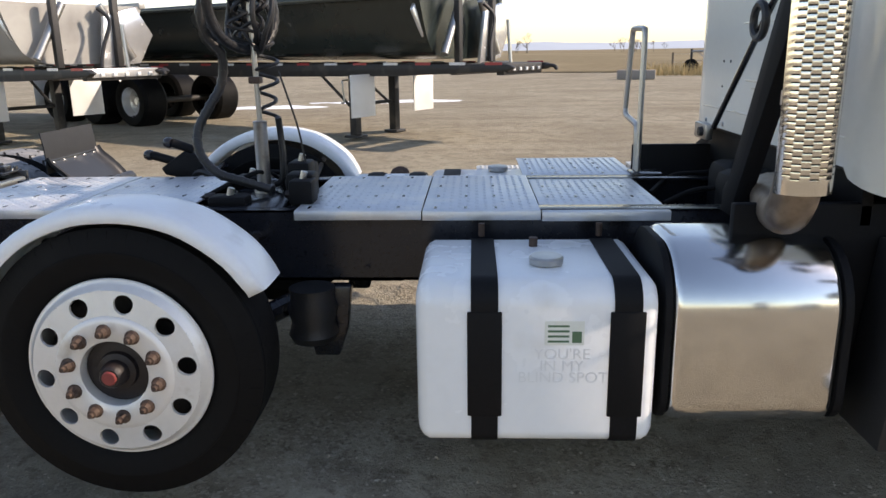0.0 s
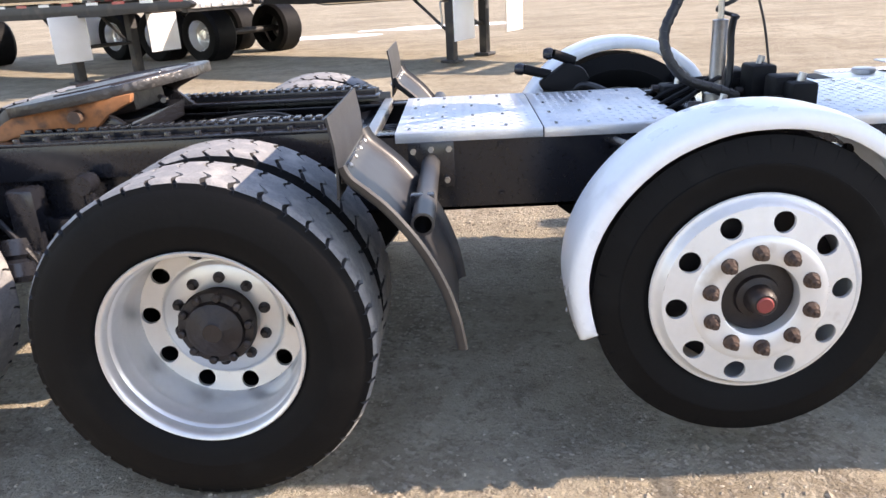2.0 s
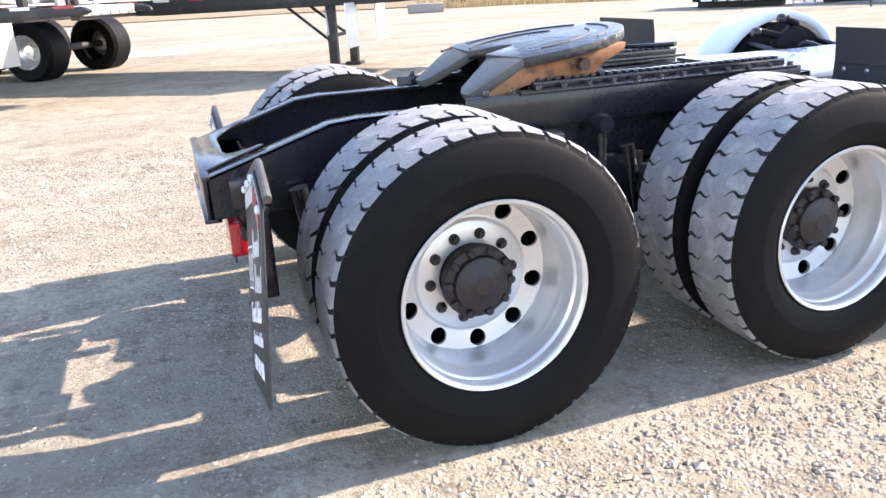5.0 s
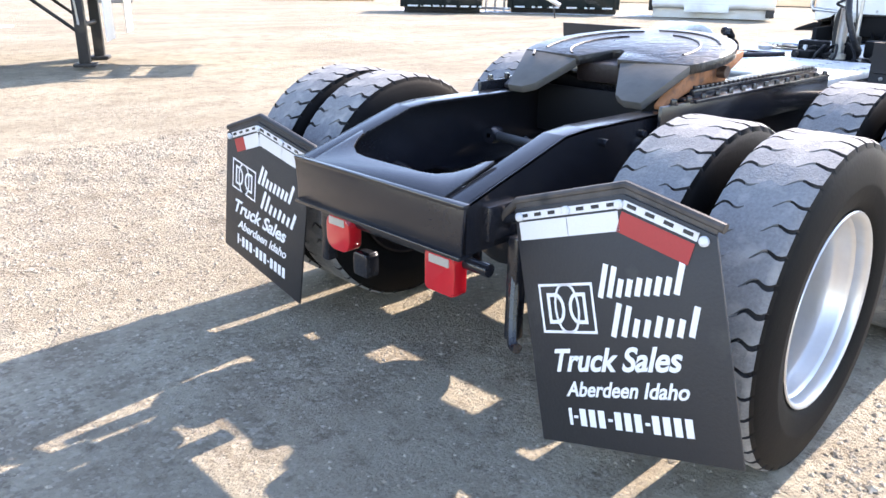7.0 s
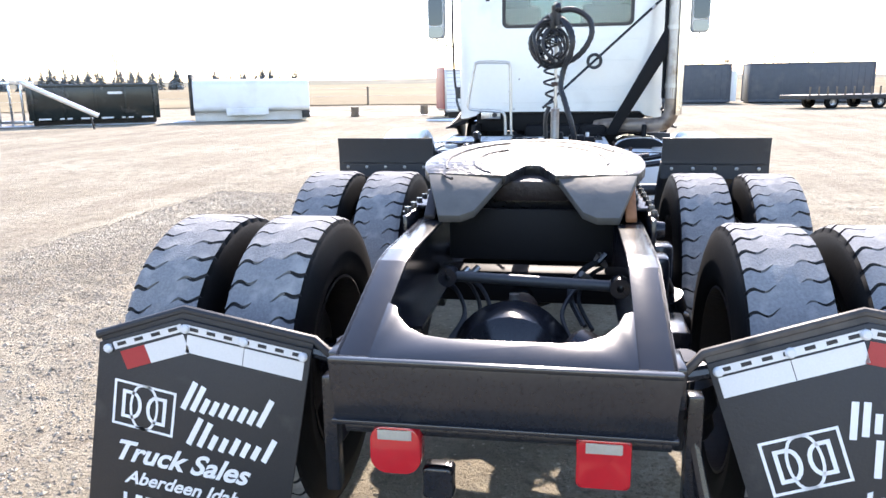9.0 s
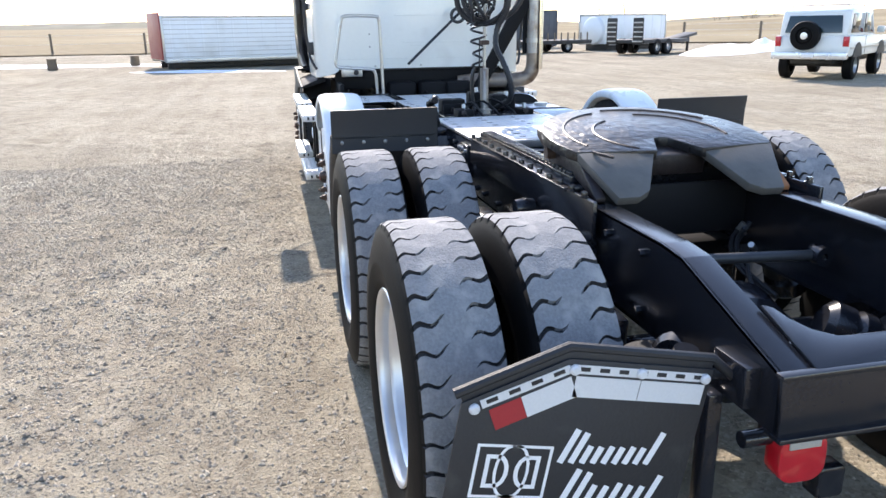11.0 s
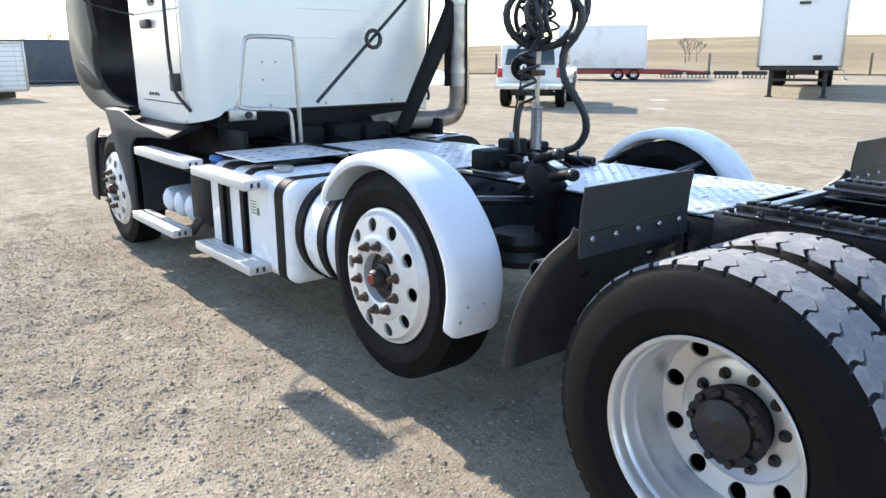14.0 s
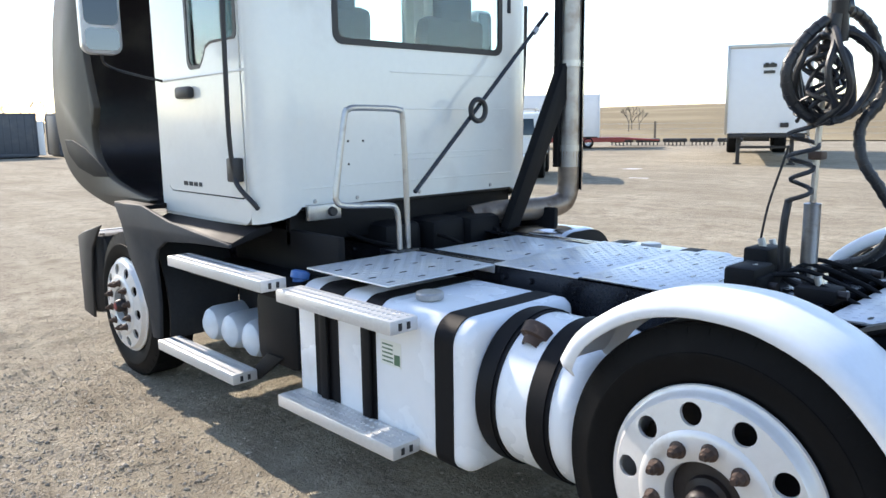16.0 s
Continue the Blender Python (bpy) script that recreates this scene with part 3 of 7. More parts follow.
def put_wheel(made, m, label, tread_turn, back=False):
    """One wheel under the truck; back: the bare inner wheel of a pair."""
    w = share("wheel", made["inner" if back else "wheel"], truck, m, label)
    share("tyre", made["tyre"], w, pose(0, 0, 0, 0, tread_turn, 0))
    if back:
        return w
    share("hub", made["hub"], w, Matrix())
    for k in range(10 if "hub_bolt" in made else 0):
        a = radians(36 * k + 11)
        share("hub_bolt", made["hub_bolt"], w, Matrix.Translation((0.106 * math.cos(a), 0, 0.106 * math.sin(a))))
    if "drum" in made:
        share("brake_drum", made["drum"], w, Matrix())
    if "cap" in made:
        share("cap", made["cap"], w, Matrix())
    r, count, turn = made["ring"]
    for k in range(count):
        a = radians(360 / count * k + turn)
        share("lug_nut", made["lug_nut"], w, Matrix.Translation((r * math.cos(a), 0, r * math.sin(a))) @ pose(0, 0, 0, 0, 37 * k, 0))
    return w


drive, single = wheel_parts("drive"), wheel_parts("single")
DRIVE_X, PUSH_X, STEER_X = (-0.016, 1.346), 2.962, 6.92
for x in DRIVE_X:
    for side, turn in ((-1, 0), (1, 180)):
        k = 20 * x + 7 * side
        roll_by = (-22.5 if x < 1 else -31.8) if side < 0 else (5 if x < 1 else 14)
        put_wheel(drive, pose(x, side * 1.078, 0.512, 0, roll_by, turn), "dished cast aluminium dual drive wheel with a black hub", 11 * k)
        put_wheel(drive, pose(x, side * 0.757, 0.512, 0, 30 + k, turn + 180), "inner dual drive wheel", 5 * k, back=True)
for x, low, high, y in ((PUSH_X, 0.581, 0.603, 0.992), (STEER_X, 0.462, 0.462, 1.0)):
    for side, turn in ((-1, 0), (1, 180)):
        put_wheel(single, pose(x, side * y, low if side < 0 else high, 0, 5.5 * side, turn), "bright alloy wheel with rusty lug nuts and red hub cap", 0)
for made in (drive, single):
    for key in ("tyre", "wheel", "inner", "hub", "hub_bolt", "drum", "cap", "lug_nut"):
        if key in made:
            bpy.data.objects.remove(made[key])

# frame
RAIL_TOP, RAIL_LOW = 0.952, 0.665


def c_rail(side):
    y0, y1 = (0.325, 0.415) if side > 0 else (-0.415, -0.325)
    web = (0.405, 0.415) if side > 0 else (-0.415, -0.405)
    side_line = [(7.3, RAIL_LOW), (7.3, RAIL_TOP), (-0.20, RAIL_TOP + 0.012), (-0.315, RAIL_TOP + 0.002), (-0.762, 0.812), (-0.762, 0.657), (-0.1, RAIL_LOW)]
    bm = prism(side_line, "y", *web)
    prism([(7.3, RAIL_TOP - 0.012), (7.3, RAIL_TOP), (-0.20, RAIL_TOP + 0.012), (-0.315, RAIL_TOP + 0.002), (-0.762, 0.812), (-0.762, 0.800), (-0.315, RAIL_TOP - 0.010), (-0.20, RAIL_TOP)], "y", y0, y1, 0.002, bm)
    prism([(7.3, RAIL_LOW), (7.3, RAIL_LOW + 0.012), (-0.1, RAIL_LOW + 0.012), (-0.1, RAIL_LOW)], "y", y0, y1, 0, bm)
    return bm


for side in (-1, 1):
    rail = part("frame_rail", c_rail(side), FRAME_BLACK, truck, "gloss black C-section frame rail")
    bolt = None
    for k in range(34):
        x = -0.1 + 0.21 * k + 0.03 * (k % 3)
        for z in (0.905, 0.72):
            if bolt is None:
                bm = lathe([(0, -0.016), (0.012, -0.016), (0.0135, -0.012), (0.0135, 0.0), (0.018, 0.0)], 6)
                bolt = part("bolt", bm, FRAME_BLACK, rail)
                bolt.matrix_basis = pose(x, side * 0.416, z, 0, 0, 0 if side < 0 else 180)
            else:
                share("bolt", bolt, rail, pose(x, side * 0.416, z, 0, 0, 0 if side < 0 else 180))

for x in (1.72, 2.6, 3.2, 3.95, 4.7, 5.6):
    part("crossmember", box(x - 0.05, x + 0.05, -0.325, 0.325, 0.70, 0.93, 0.008), FRAME_BLACK, truck)

# suspension crossmembers low between the rails
for x0, x1, z0, z1 in ((0.60, 0.74, 0.56, 0.70), (0.93, 1.01, 0.62, 0.86)):
    part("suspension_crossmember", box(x0, x1, -0.40 if z1 < 0.8 else -0.324, 0.40 if z1 < 0.8 else 0.324, z0, z1, 0.02), STRAP, truck, "black suspension crossmember")

# rear crossmember with a rounded cut-out in its top plate
cut = [(-0.56, 0.283), (-0.605, 0.25), (-0.635, 0.20), (-0.645, 0.14)]
plate_line = [(-0.735, -0.325), (-0.735, 0.325), (-0.50, 0.325), (-0.515, 0.300)] + cut + [(x, -y) for x, y in cut[::-1]] + [(-0.515, -0.300), (-0.50, -0.325)]
slope = Matrix.Translation((-0.772, 0, 0.812)) @ pose(0, 0, 0, 0, -19, 0) @ Matrix.Translation((0.735, 0, 0))
rear = part("rear_crossmember", prism(plate_line, "z", -0.004, 0.006, 0.002, m=slope), FRAME_BACK, truck, "gloss black rear crossmember with a rounded cut-out")
part("end_plate", prism([(-0.415, 0.657), (0.415, 0.657), (0.415, 0.712), (0.425, 0.807), (-0.425, 0.807), (-0.415, 0.712)], "x", -0.785, -0.772, 0.003), FRAME_BLACK, rear)
part("lip", box(-0.789, -0.759, -0.425, 0.425, 0.802, 0.818, 0.005), FRAME_BACK, rear)
part("foot_flange", box(-0.797, -0.737, -0.42, 0.42, 0.646, 0.660, 0.004), FRAME_BLACK, rear)
part("inner_web", box(-0.60, -0.585, -0.32, 0.32, 0.55, 0.80, 0.003), FRAME_BLACK, rear)
part("drain_pipe", rod((-0.66, -0.42, 0.585), (-0.66, 0.42, 0.585), 0.022, 14), FRAME_BLACK, truck)
part("lamp_box", prism(rounded(0.13, 0.21, 0.40, 0.49, 0.015), "x", -0.70, -0.64, 0.008), FRAME_BLACK, truck)
for y in (0.278, -0.254):
    lamp = part("tail_lamp", prism(rounded(y - 0.068, y + 0.068, 0.474, 0.610, 0.045 if y > 0 else 0.016), "x", -0.715, -0.655, 0.006), RED_LENS, truck, "square red tail lamp with a clear strip")
    part("clear_strip", box(-0.7185, -0.714, y - 0.045, y + 0.045, 0.572, 0.600, 0.002), CLEAR_LENS, lamp)
    part("bracket", box(-0.668, -0.62, y - 0.05, y + 0.05, 0.56, 0.66, 0.004), FRAME_BLACK, lamp)

CHAMBER = material("grey_steel_block", (0.045, 0.047, 0.050), 0.45, 0.3, 40, 0.2)
# axles, diff housings, rods, air bags and springs
for x in DRIVE_X:
    bm = rod((x, -0.70, 0.512), (x, 0.70, 0.512), 0.075, 20)
    ax = part("drive_axle", bm, FRAME_BLACK, truck, "oily black drive axle")
    bm = lathe([(0.0, -0.17), (0.10, -0.165), (0.19, -0.10), (0.215, 0.0), (0.19, 0.10), (0.10, 0.165), (0, 0.17)], 28, Matrix.Translation((x + 0.02, 0.03, 0.53)) @ pose(0, 0, 0, 0, 0, 90) )
    part("differential", bm, FRAME_BLACK, ax)
    part("yoke", lathe([(0.04, 0), (0.06, 0.02), (0.06, 0.09), (0.045, 0.11), (0.0, 0.12)], 16, Matrix.Translation((x - 0.15, 0.05, 0.60)) @ pose(0, 0, 0, 0, 0, 90)), STEEL, ax)
    for side in (-1, 1):
        bm = lathe([(0.0, 0), (0.12, 0), (0.13, 0.02), (0.12, 0.06), (0.135, 0.09), (0.125, 0.13), (0.13, 0.17), (0.10, 0.20), (0, 0.20)], 24, Matrix.Translation((x - 0.28, side * 0.46, 0.46)) @ pose(0, 0, 0, 90, 0, 0))
        part("air_bag", bm, HOSE, ax, "black rubber air suspension bag")
        part("brake_chamber", lathe([(0, 0), (0.07, 0.0), (0.085, 0.02), (0.085, 0.06), (0.07, 0.075), (0.085, 0.09), (0.085, 0.15), (0.06, 0.17), (0, 0.17)], 22, Matrix.Translation((x - 0.26, side * 0.30, 0.60)) @ pose(0, 0, 0, 20, 0, 25 * side)), FRAME_BLACK, ax)
        sh = part("shock_absorber", rod((x - 0.45, side * 0.47, 0.74), (x - 0.40, side * 0.47, 0.46), 0.026, 14), FRAME_BLACK, ax)
        part("dust_tube", rod((x - 0.45, side * 0.47, 0.75), (x - 0.42, side * 0.47, 0.60), 0.034, 14), FRAME_BLACK, sh)
        part("spring_hanger", prism([(x - 0.08, 0.40), (x + 0.08, 0.40), (x + 0.11, 0.70), (x - 0.11, 0.70)], "y", side * 0.50 - 0.04, side * 0.50 + 0.04, 0.01), FRAME_BLACK, ax)
part("torque_rod", rod((0.11, 0.27, 0.80), (0.03, -0.335, 0.80), 0.019, 14), CHAMBER, truck, "oily bare torque rod between the rails")
for y, x in ((0.27, 0.11), (-0.325, 0.03)):
    eye = part("rod_eye", lathe([(0.012, -0.03), (0.034, -0.03), (0.038, 0), (0.034, 0.03), (0.012, 0.03)], 18, Matrix.Translation((x, y, 0.80)) @ pose(0, 0, 0, 0, 0, 90)), FRAME_BLACK, truck)
rng = random.Random(8)
for k in range(9):
    y = 0.27 if k < 5 else -0.28
    c = Vector((0.36 + rng.uniform(-0.12, 0.16), y + rng.uniform(-0.05, 0.05), 0.76 + rng.uniform(-0.05, 0.05)))
    fit = part("air_fitting", rod(c, c + Vector((rng.uniform(-0.04, 0.04), rng.uniform(-0.04, 0.04), 0.03)), 0.012, 8), STEEL if k % 3 else FRAME_BLACK, truck)
    part("air_line", tube([c, c + Vector((-0.05, -0.06 * (1 if y > 0 else -1), -0.03)), c + Vector((-0.16, -0.10 * (1 if y > 0 else -1), -0.09)), c + Vector((-0.30, -0.05 * (1 if y > 0 else -1), -0.16))], 0.008, 7), HOSE, truck)
part("pinion_yoke", lathe([(0, -0.06), (0.05, -0.06), (0.062, -0.03), (0.062, 0.02), (0.045, 0.05), (0, 0.06)], 16, Matrix.Translation((0.31, 0.02, 0.62)) @ pose(0, 0, 0, 0, 0, 90)), RUST, truck)
part("pinion_yoke", lathe([(0, -0.06), (0.06, -0.06), (0.085, -0.02), (0.085, 0.03), (0.05, 0.06), (0, 0.06)], 16, Matrix.Translation((1.10, 0.04, 0.64)) @ pose(0, 0, 0, 0, 0, 90)), RUST, truck)
part("axle_vent", rod((0.18, 0.04, 0.66), (0.18, 0.04, 0.72), 0.018, 10), STEEL, truck)
part("drive_shaft", rod((1.15, 0.03, 0.60), (0.2, 0.05, 0.58), 0.05, 18), FRAME_BLACK, truck)
part("drive_shaft", rod((5.4, 0, 0.62), (1.5, 0.02, 0.60), 0.055, 18), FRAME_BLACK, truck)
part("pusher_axle", rod((PUSH_X, -0.92, 0.588), (PUSH_X, 0.92, 0.588), 0.06, 18), FRAME_BLACK, truck, "black lift axle beam")
part("steer_axle", box(STEER_X - 0.05, STEER_X + 0.05, -0.9, 0.9, 0.40, 0.52, 0.02), FRAME_BLACK, truck)
for x in (PUSH_X,):
    for side in (-1, 1):
        part("lift_arm", tube([(x + 0.45, side * 0.44, 0.60), (x + 0.2, side * 0.50, 0.50), (x, side * 0.52, 0.52)], 0.045, 10), FRAME_BLACK, truck)
        part("lift_bag", lathe([(0, 0), (0.12, 0), (0.13, 0.03), (0.11, 0.07), (0.13, 0.11), (0.12, 0.15), (0, 0.15)], 22, Matrix.Translation((x - 0.25, side * 0.54, 0.62)) @ pose(0, 0, 0, 90, 0, 0)), HOSE, truck)
for side in (-1, 1):
    part("hanger_bracket", prism([(0.55, 0.72), (0.57, 0.66), (0.70, 0.695), (0.705, 0.60), (0.80, 0.60), (0.90, 0.44), (0.97, 0.46), (0.97, 0.72)], "y", side * 0.455 - 0.035, side * 0.455 + 0.035, 0.008), FRAME_BLACK, truck, "black walking-beam suspension hanger")
    part("height_rod", rod((0.755, side * 0.50, 0.86), (0.77, side * 0.50, 0.30), 0.022, 12), FRAME_BLACK, truck)
    part("rod_top", lathe([(0, -0.04), (0.035, -0.04), (0.042, 0), (0.035, 0.04), (0, 0.04)], 16, Matrix.Translation((0.755, side * 0.505, 0.855))), FRAME_BLACK, truck)
    part("stop_block", box(0.465, 0.572, side * 0.5 - 0.05, side * 0.5 + 0.05, 0.60, 0.85, 0.015), FRAME_BLACK, truck, "gloss black bump stop")
    part("air_spring", lathe([(0, 0), (0.085, 0), (0.10, 0.03), (0.085, 0.08), (0.10, 0.13), (0.085, 0.18), (0.09, 0.22), (0, 0.22)], 24, Matrix.Translation((3.47, side * 0.52, 0.45)) @ pose(0, 0, 0, 90, 0, 0)), HOSE, truck, "black rubber lift axle air spring")
    part("spring_hanger", prism([(3.40, 0.66), (3.62, 0.66), (3.60, 0.48), (3.56, 0.36), (3.46, 0.36)], "y", side * 0.45 - 0.03, side * 0.45 + 0.03, 0.01), FRAME_BLACK, truck)
    part("relay_valve", box(0.22, 0.33, side * 0.46 - 0.05, side * 0.46 + 0.05, 0.68, 0.86, 0.02), FRAME_BLACK, truck)
    part("air_hose", tube([(0.30, side * 0.48, 0.80), (0.42, side * 0.53, 0.72), (0.50, side * 0.56, 0.64), (0.54, side * 0.55, 0.56)], 0.012, 8), HOSE, truck)
    part("brake_can", lathe([(0, 0), (0.07, 0.0), (0.085, 0.02), (0.085, 0.07), (0.07, 0.085), (0.085, 0.10), (0.085, 0.16), (0, 0.17)], 22, Matrix.Translation((0.46, side * 0.56, 0.50)) @ pose(0, 0, 0, 70, 0, 20)), FRAME_BLACK, truck)
    part("slack_adjuster", box(0.50, 0.555, side * 0.54 - 0.02, side * 0.54 + 0.02, 0.52, 0.62, 0.01), FRAME_BLACK, truck)

# black plate added to close the gap below the fifth wheel
part("gap_plate", box(0.462, 0.478, -0.322, 0.322, 0.78, 0.985, 0.004), STRAP, truck)
# fifth wheel
FW = Matrix.Translation((0.650, 0, 1.140)) @ pose(0, 0, 0, 0, -8.0, 0)
WORN = material("worn_tan_steel", (0.10, 0.095, 0.086), 0.58, 0.05, 18, 0.3, bump=0.2, dirt=(0.10, 0.08, 0.06), dirt_scale=9, dirt_at=0.6)


def fifth_wheel_outline():
    """Round plate with a V throat open to the rear."""
    pts = []
    for k in range(33):
        a = radians(-115 + 230 * k / 32)
        pts.append((0.442 * math.cos(a), 0.447 * math.sin(a)))
    tail = [(-0.215, 0.095), (-0.10, 0.048), (-0.06, 0.030), (-0.045, 0.0)]
    return pts + tail + [(x, -y) for x, y in tail[-2::-1]]


fw = part("fifth_wheel", prism(fifth_wheel_outline(), "z", -0.026, 0.012, 0.003, m=FW), GREASE, truck, "worn greasy fifth wheel plate with rusty orange sides")
for side in (-1, 1):
    ramp = [(-0.186, 0.404 * side), (-0.186, 0.095 * side), (-0.40, 0.20 * side), (-0.43, 0.25 * side), (-0.43, 0.33 * side)]
    part("ramp", prism(ramp, "z", -0.026, 0.010, 0.004, m=FW @ Matrix.Translation((-0.186, 0, 0.0)) @ pose(0, 0, 0, 0, -24, 0) @ Matrix.Translation((0.186, 0, 0))), WORN, fw, "sloping worn approach ramp")
    skirt = [(-0.19, -0.025), (0.28, -0.025), (0.27, -0.055), (0.17, -0.085), (0.11, -0.125), (0.04, -0.13), (-0.02, -0.095), (-0.20, -0.10), (-0.36, -0.125), (-0.36, -0.106)]
    part("side_skirt", prism(skirt, "y", side * 0.375 - 0.02, side * 0.375 + 0.02, 0.005, m=FW), ORANGE_RUST if side < 0 else HUB_DARK, fw, "rusty orange side skirt" if side < 0 else "black greasy side skirt")
    part("pivot_bracket", prism([(0.50, 0.98), (0.94, 0.98), (0.84, 1.06), (0.76, 1.105), (0.68, 1.105), (0.60, 1.06)], "y", side * 0.335 - 0.018, side * 0.335 + 0.018, 0.008), FRAME_BLACK, fw)
    part("pivot_pin", rod((0.722, side * 0.33, 1.082), (0.722, side * 0.43, 1.082), 0.024, 16), RUST, fw)
part("jaw_plate", prism([(-0.16, -0.15), (0.18, -0.16), (0.18, 0.16), (-0.16, 0.15)], "z", -0.11, -0.026, 0.01, m=FW), HUB_DARK, fw)
for r, a0, a1 in ((0.36, 20, 110), (0.30, -100, -10), (0.24, 30, 140), (0.38, -60, 10), (0.40, 120, 132)):
    bm = tube([FW @ Vector((r * math.cos(radians(a0 + (a1 - a0) * k / 10)), r * math.sin(radians(a0 + (a1 - a0) * k / 10)), 0.0115)) for k in range(11)], 0.006, 6)
    part("grease_groove", bm, HUB_DARK, fw)
part("release_handle", tube([(0.98, -0.25, 1.12), (1.06, -0.40, 1.13), (1.09, -0.50, 1.14)], 0.010, 8), FRAME_BLACK, fw)
part("crosspiece", box(0.60, 0.86, -0.36, 0.36, 0.955, 1.03, 0.01), FRAME_BLACK, fw)

# slide rails with teeth, and their base angles
for side in (-1, 1):
    base = part("slide_rail", prism([(side * 0.30, 0.990), (side * 0.47, 0.990), (side * 0.47, 1.004), (side * 0.30, 1.004)], "x", 0.42, 1.76, 0.003), FRAME_BLACK, truck, "black fifth wheel slide rail with a toothed rack")
    part("rack_bar", box(0.50, 1.74, side * 0.385 - 0.03, side * 0.385 + 0.03, 1.004, 1.030, 0.003), FRAME_BLACK, base)
    tooth = None
    for k in range(30):
        x = 0.53 + 0.04 * k
        if tooth is None:
            tooth = part("rack_tooth", box(-0.012, 0.012, -0.028, 0.028, 0, 0.013, 0.003), FRAME_BLACK, base)
            tooth.matrix_basis = pose(x, side * 0.385, 1.029)
        else:
            share("rack_tooth", tooth, base, pose(x, side * 0.385, 1.029))
    part("base_angle", box(0.20, 1.80, side * 0.445 - 0.008, side * 0.445 + 0.008, 0.86, 0.998, 0.003), FRAME_BLACK, base)
    bolt = None
    for k in range(14):
        x = 0.28 + 0.112 * k
        if bolt is None:
            bolt = part("bolt", lathe([(0, 0.022), (0.011, 0.022), (0.0125, 0.018), (0.0125, 0.004), (0.018, 0.004), (0.018, 0)], 8, pose(0, 0, 0, 90, 0, 0)), FRAME_BLACK, base)
            bolt.matrix_basis = pose(x, side * 0.452, 0.998)
        else:
            share("bolt", bolt, base, pose(x, side * 0.452, 0.998))
part("slide_cylinder", rod((0.95, 0.05, 0.93), (1.6, 0.05, 0.93), 0.035, 14), FRAME_BLACK, truck)
for k in range(4):
    part("air_line", tube([(1.0 + 0.1 * k, 0.12, 0.95), (1.3, 0.18 - 0.08 * k, 0.965), (1.6, 0.05 * k - 0.1, 0.94), (1.85, 0.1 - 0.06 * k, 0.90)], 0.008, 8), HOSE, truck)
part("bulkhead_bar", box(1.775, 1.815, -0.40, 0.40, 0.93, 0.975, 0.006), STEEL, truck, "bare steel bar across the rails")


# deck plates with raised grip teeth
def grip_teeth(x0, x1, y0, y1, z):
    """Small raised oval lugs in crossing rows, as pressed into tread plate."""
    verts, faces = [], []
    nx, ny = int((x1 - x0) / 0.034), int((y1 - y0) / 0.034)
    for i in range(nx):
        for j in range(ny):
            x = x0 + (i + 0.5) * (x1 - x0) / nx
            y = y0 + (j + 0.5) * (y1 - y0) / ny
            a = radians(45 if (i + j) % 2 else -45)
            c, s = math.cos(a), math.sin(a)
            o = len(verts)
            for u, v, w in ((-0.013, 0, 0), (0, -0.004, 0), (0.013, 0, 0), (0, 0.004, 0), (-0.006, 0, 0.0022), (0.006, 0, 0.0022)):
                verts.append((x + u * c - v * s, y + u * s + v * c, z + w))
            for f in ((0, 1, 4), (1, 5, 4), (1, 2, 5), (2, 3, 5), (3, 4, 5), (3, 0, 4)):
                faces.append(tuple(o + q for q in f))
    bm = bmesh.new()
    me = bpy.data.meshes.new("tmp")
    me.from_pydata(verts, [], faces)
    bm.from_mesh(me)
    bpy.data.meshes.remove(me)
    return bm


slot_mesh = None
for x0, x1, y0, y1, z in ((1.885, 2.425, -0.42, 0.40, 0.964), (2.43, 2.95, -0.42, 0.40, 0.962), (3.40, 3.905, -0.445, 0.40, 0.958), (3.91, 4.375, -0.445, 0.42, 0.955),
                          (4.38, 4.88, -0.445, 0.42, 0.950), (4.36, 4.93, 0.43, 1.055, 0.952)):
    deck = part("deck_plate", box(x0, x1, y0, y1, z - 0.004, z + 0.004, 0.003), PLATE, truck, "bright aluminium tread deck plate with punched slots")
    tagged(part("grip_teeth", grip_teeth(x0 + 0.02, x1 - 0.02, y0 + 0.02, y1 - 0.02, z + 0.004), PLATE, deck, flat=True), kind="stuff")
    part("folded_edge", box(x0, x1, y0 - 0.004, y0 + 0.004, z - 0.035, z + 0.001, 0.002), PLATE, deck)
    for i in range(max(2, int((x1 - x0) / 0.12))):
        for j in range(4):
            x, y = x0 + 0.05 + 0.12 * i, y0 + 0.06 + (y1 - y0 - 0.12) * j / 3
            if slot_mesh is None:
                slot_mesh = part("slot", prism(rounded(-0.006, 0.006, -0.020, 0.020, 0.0055, 3), "z", 0, 0.0012), FRAME_BLACK, deck, flat=True)
                slot_mesh.matrix_basis = pose(x, y, z + 0.0045)
            else:
                share("slot", slot_mesh, deck, pose(x, y, z + 0.0045))

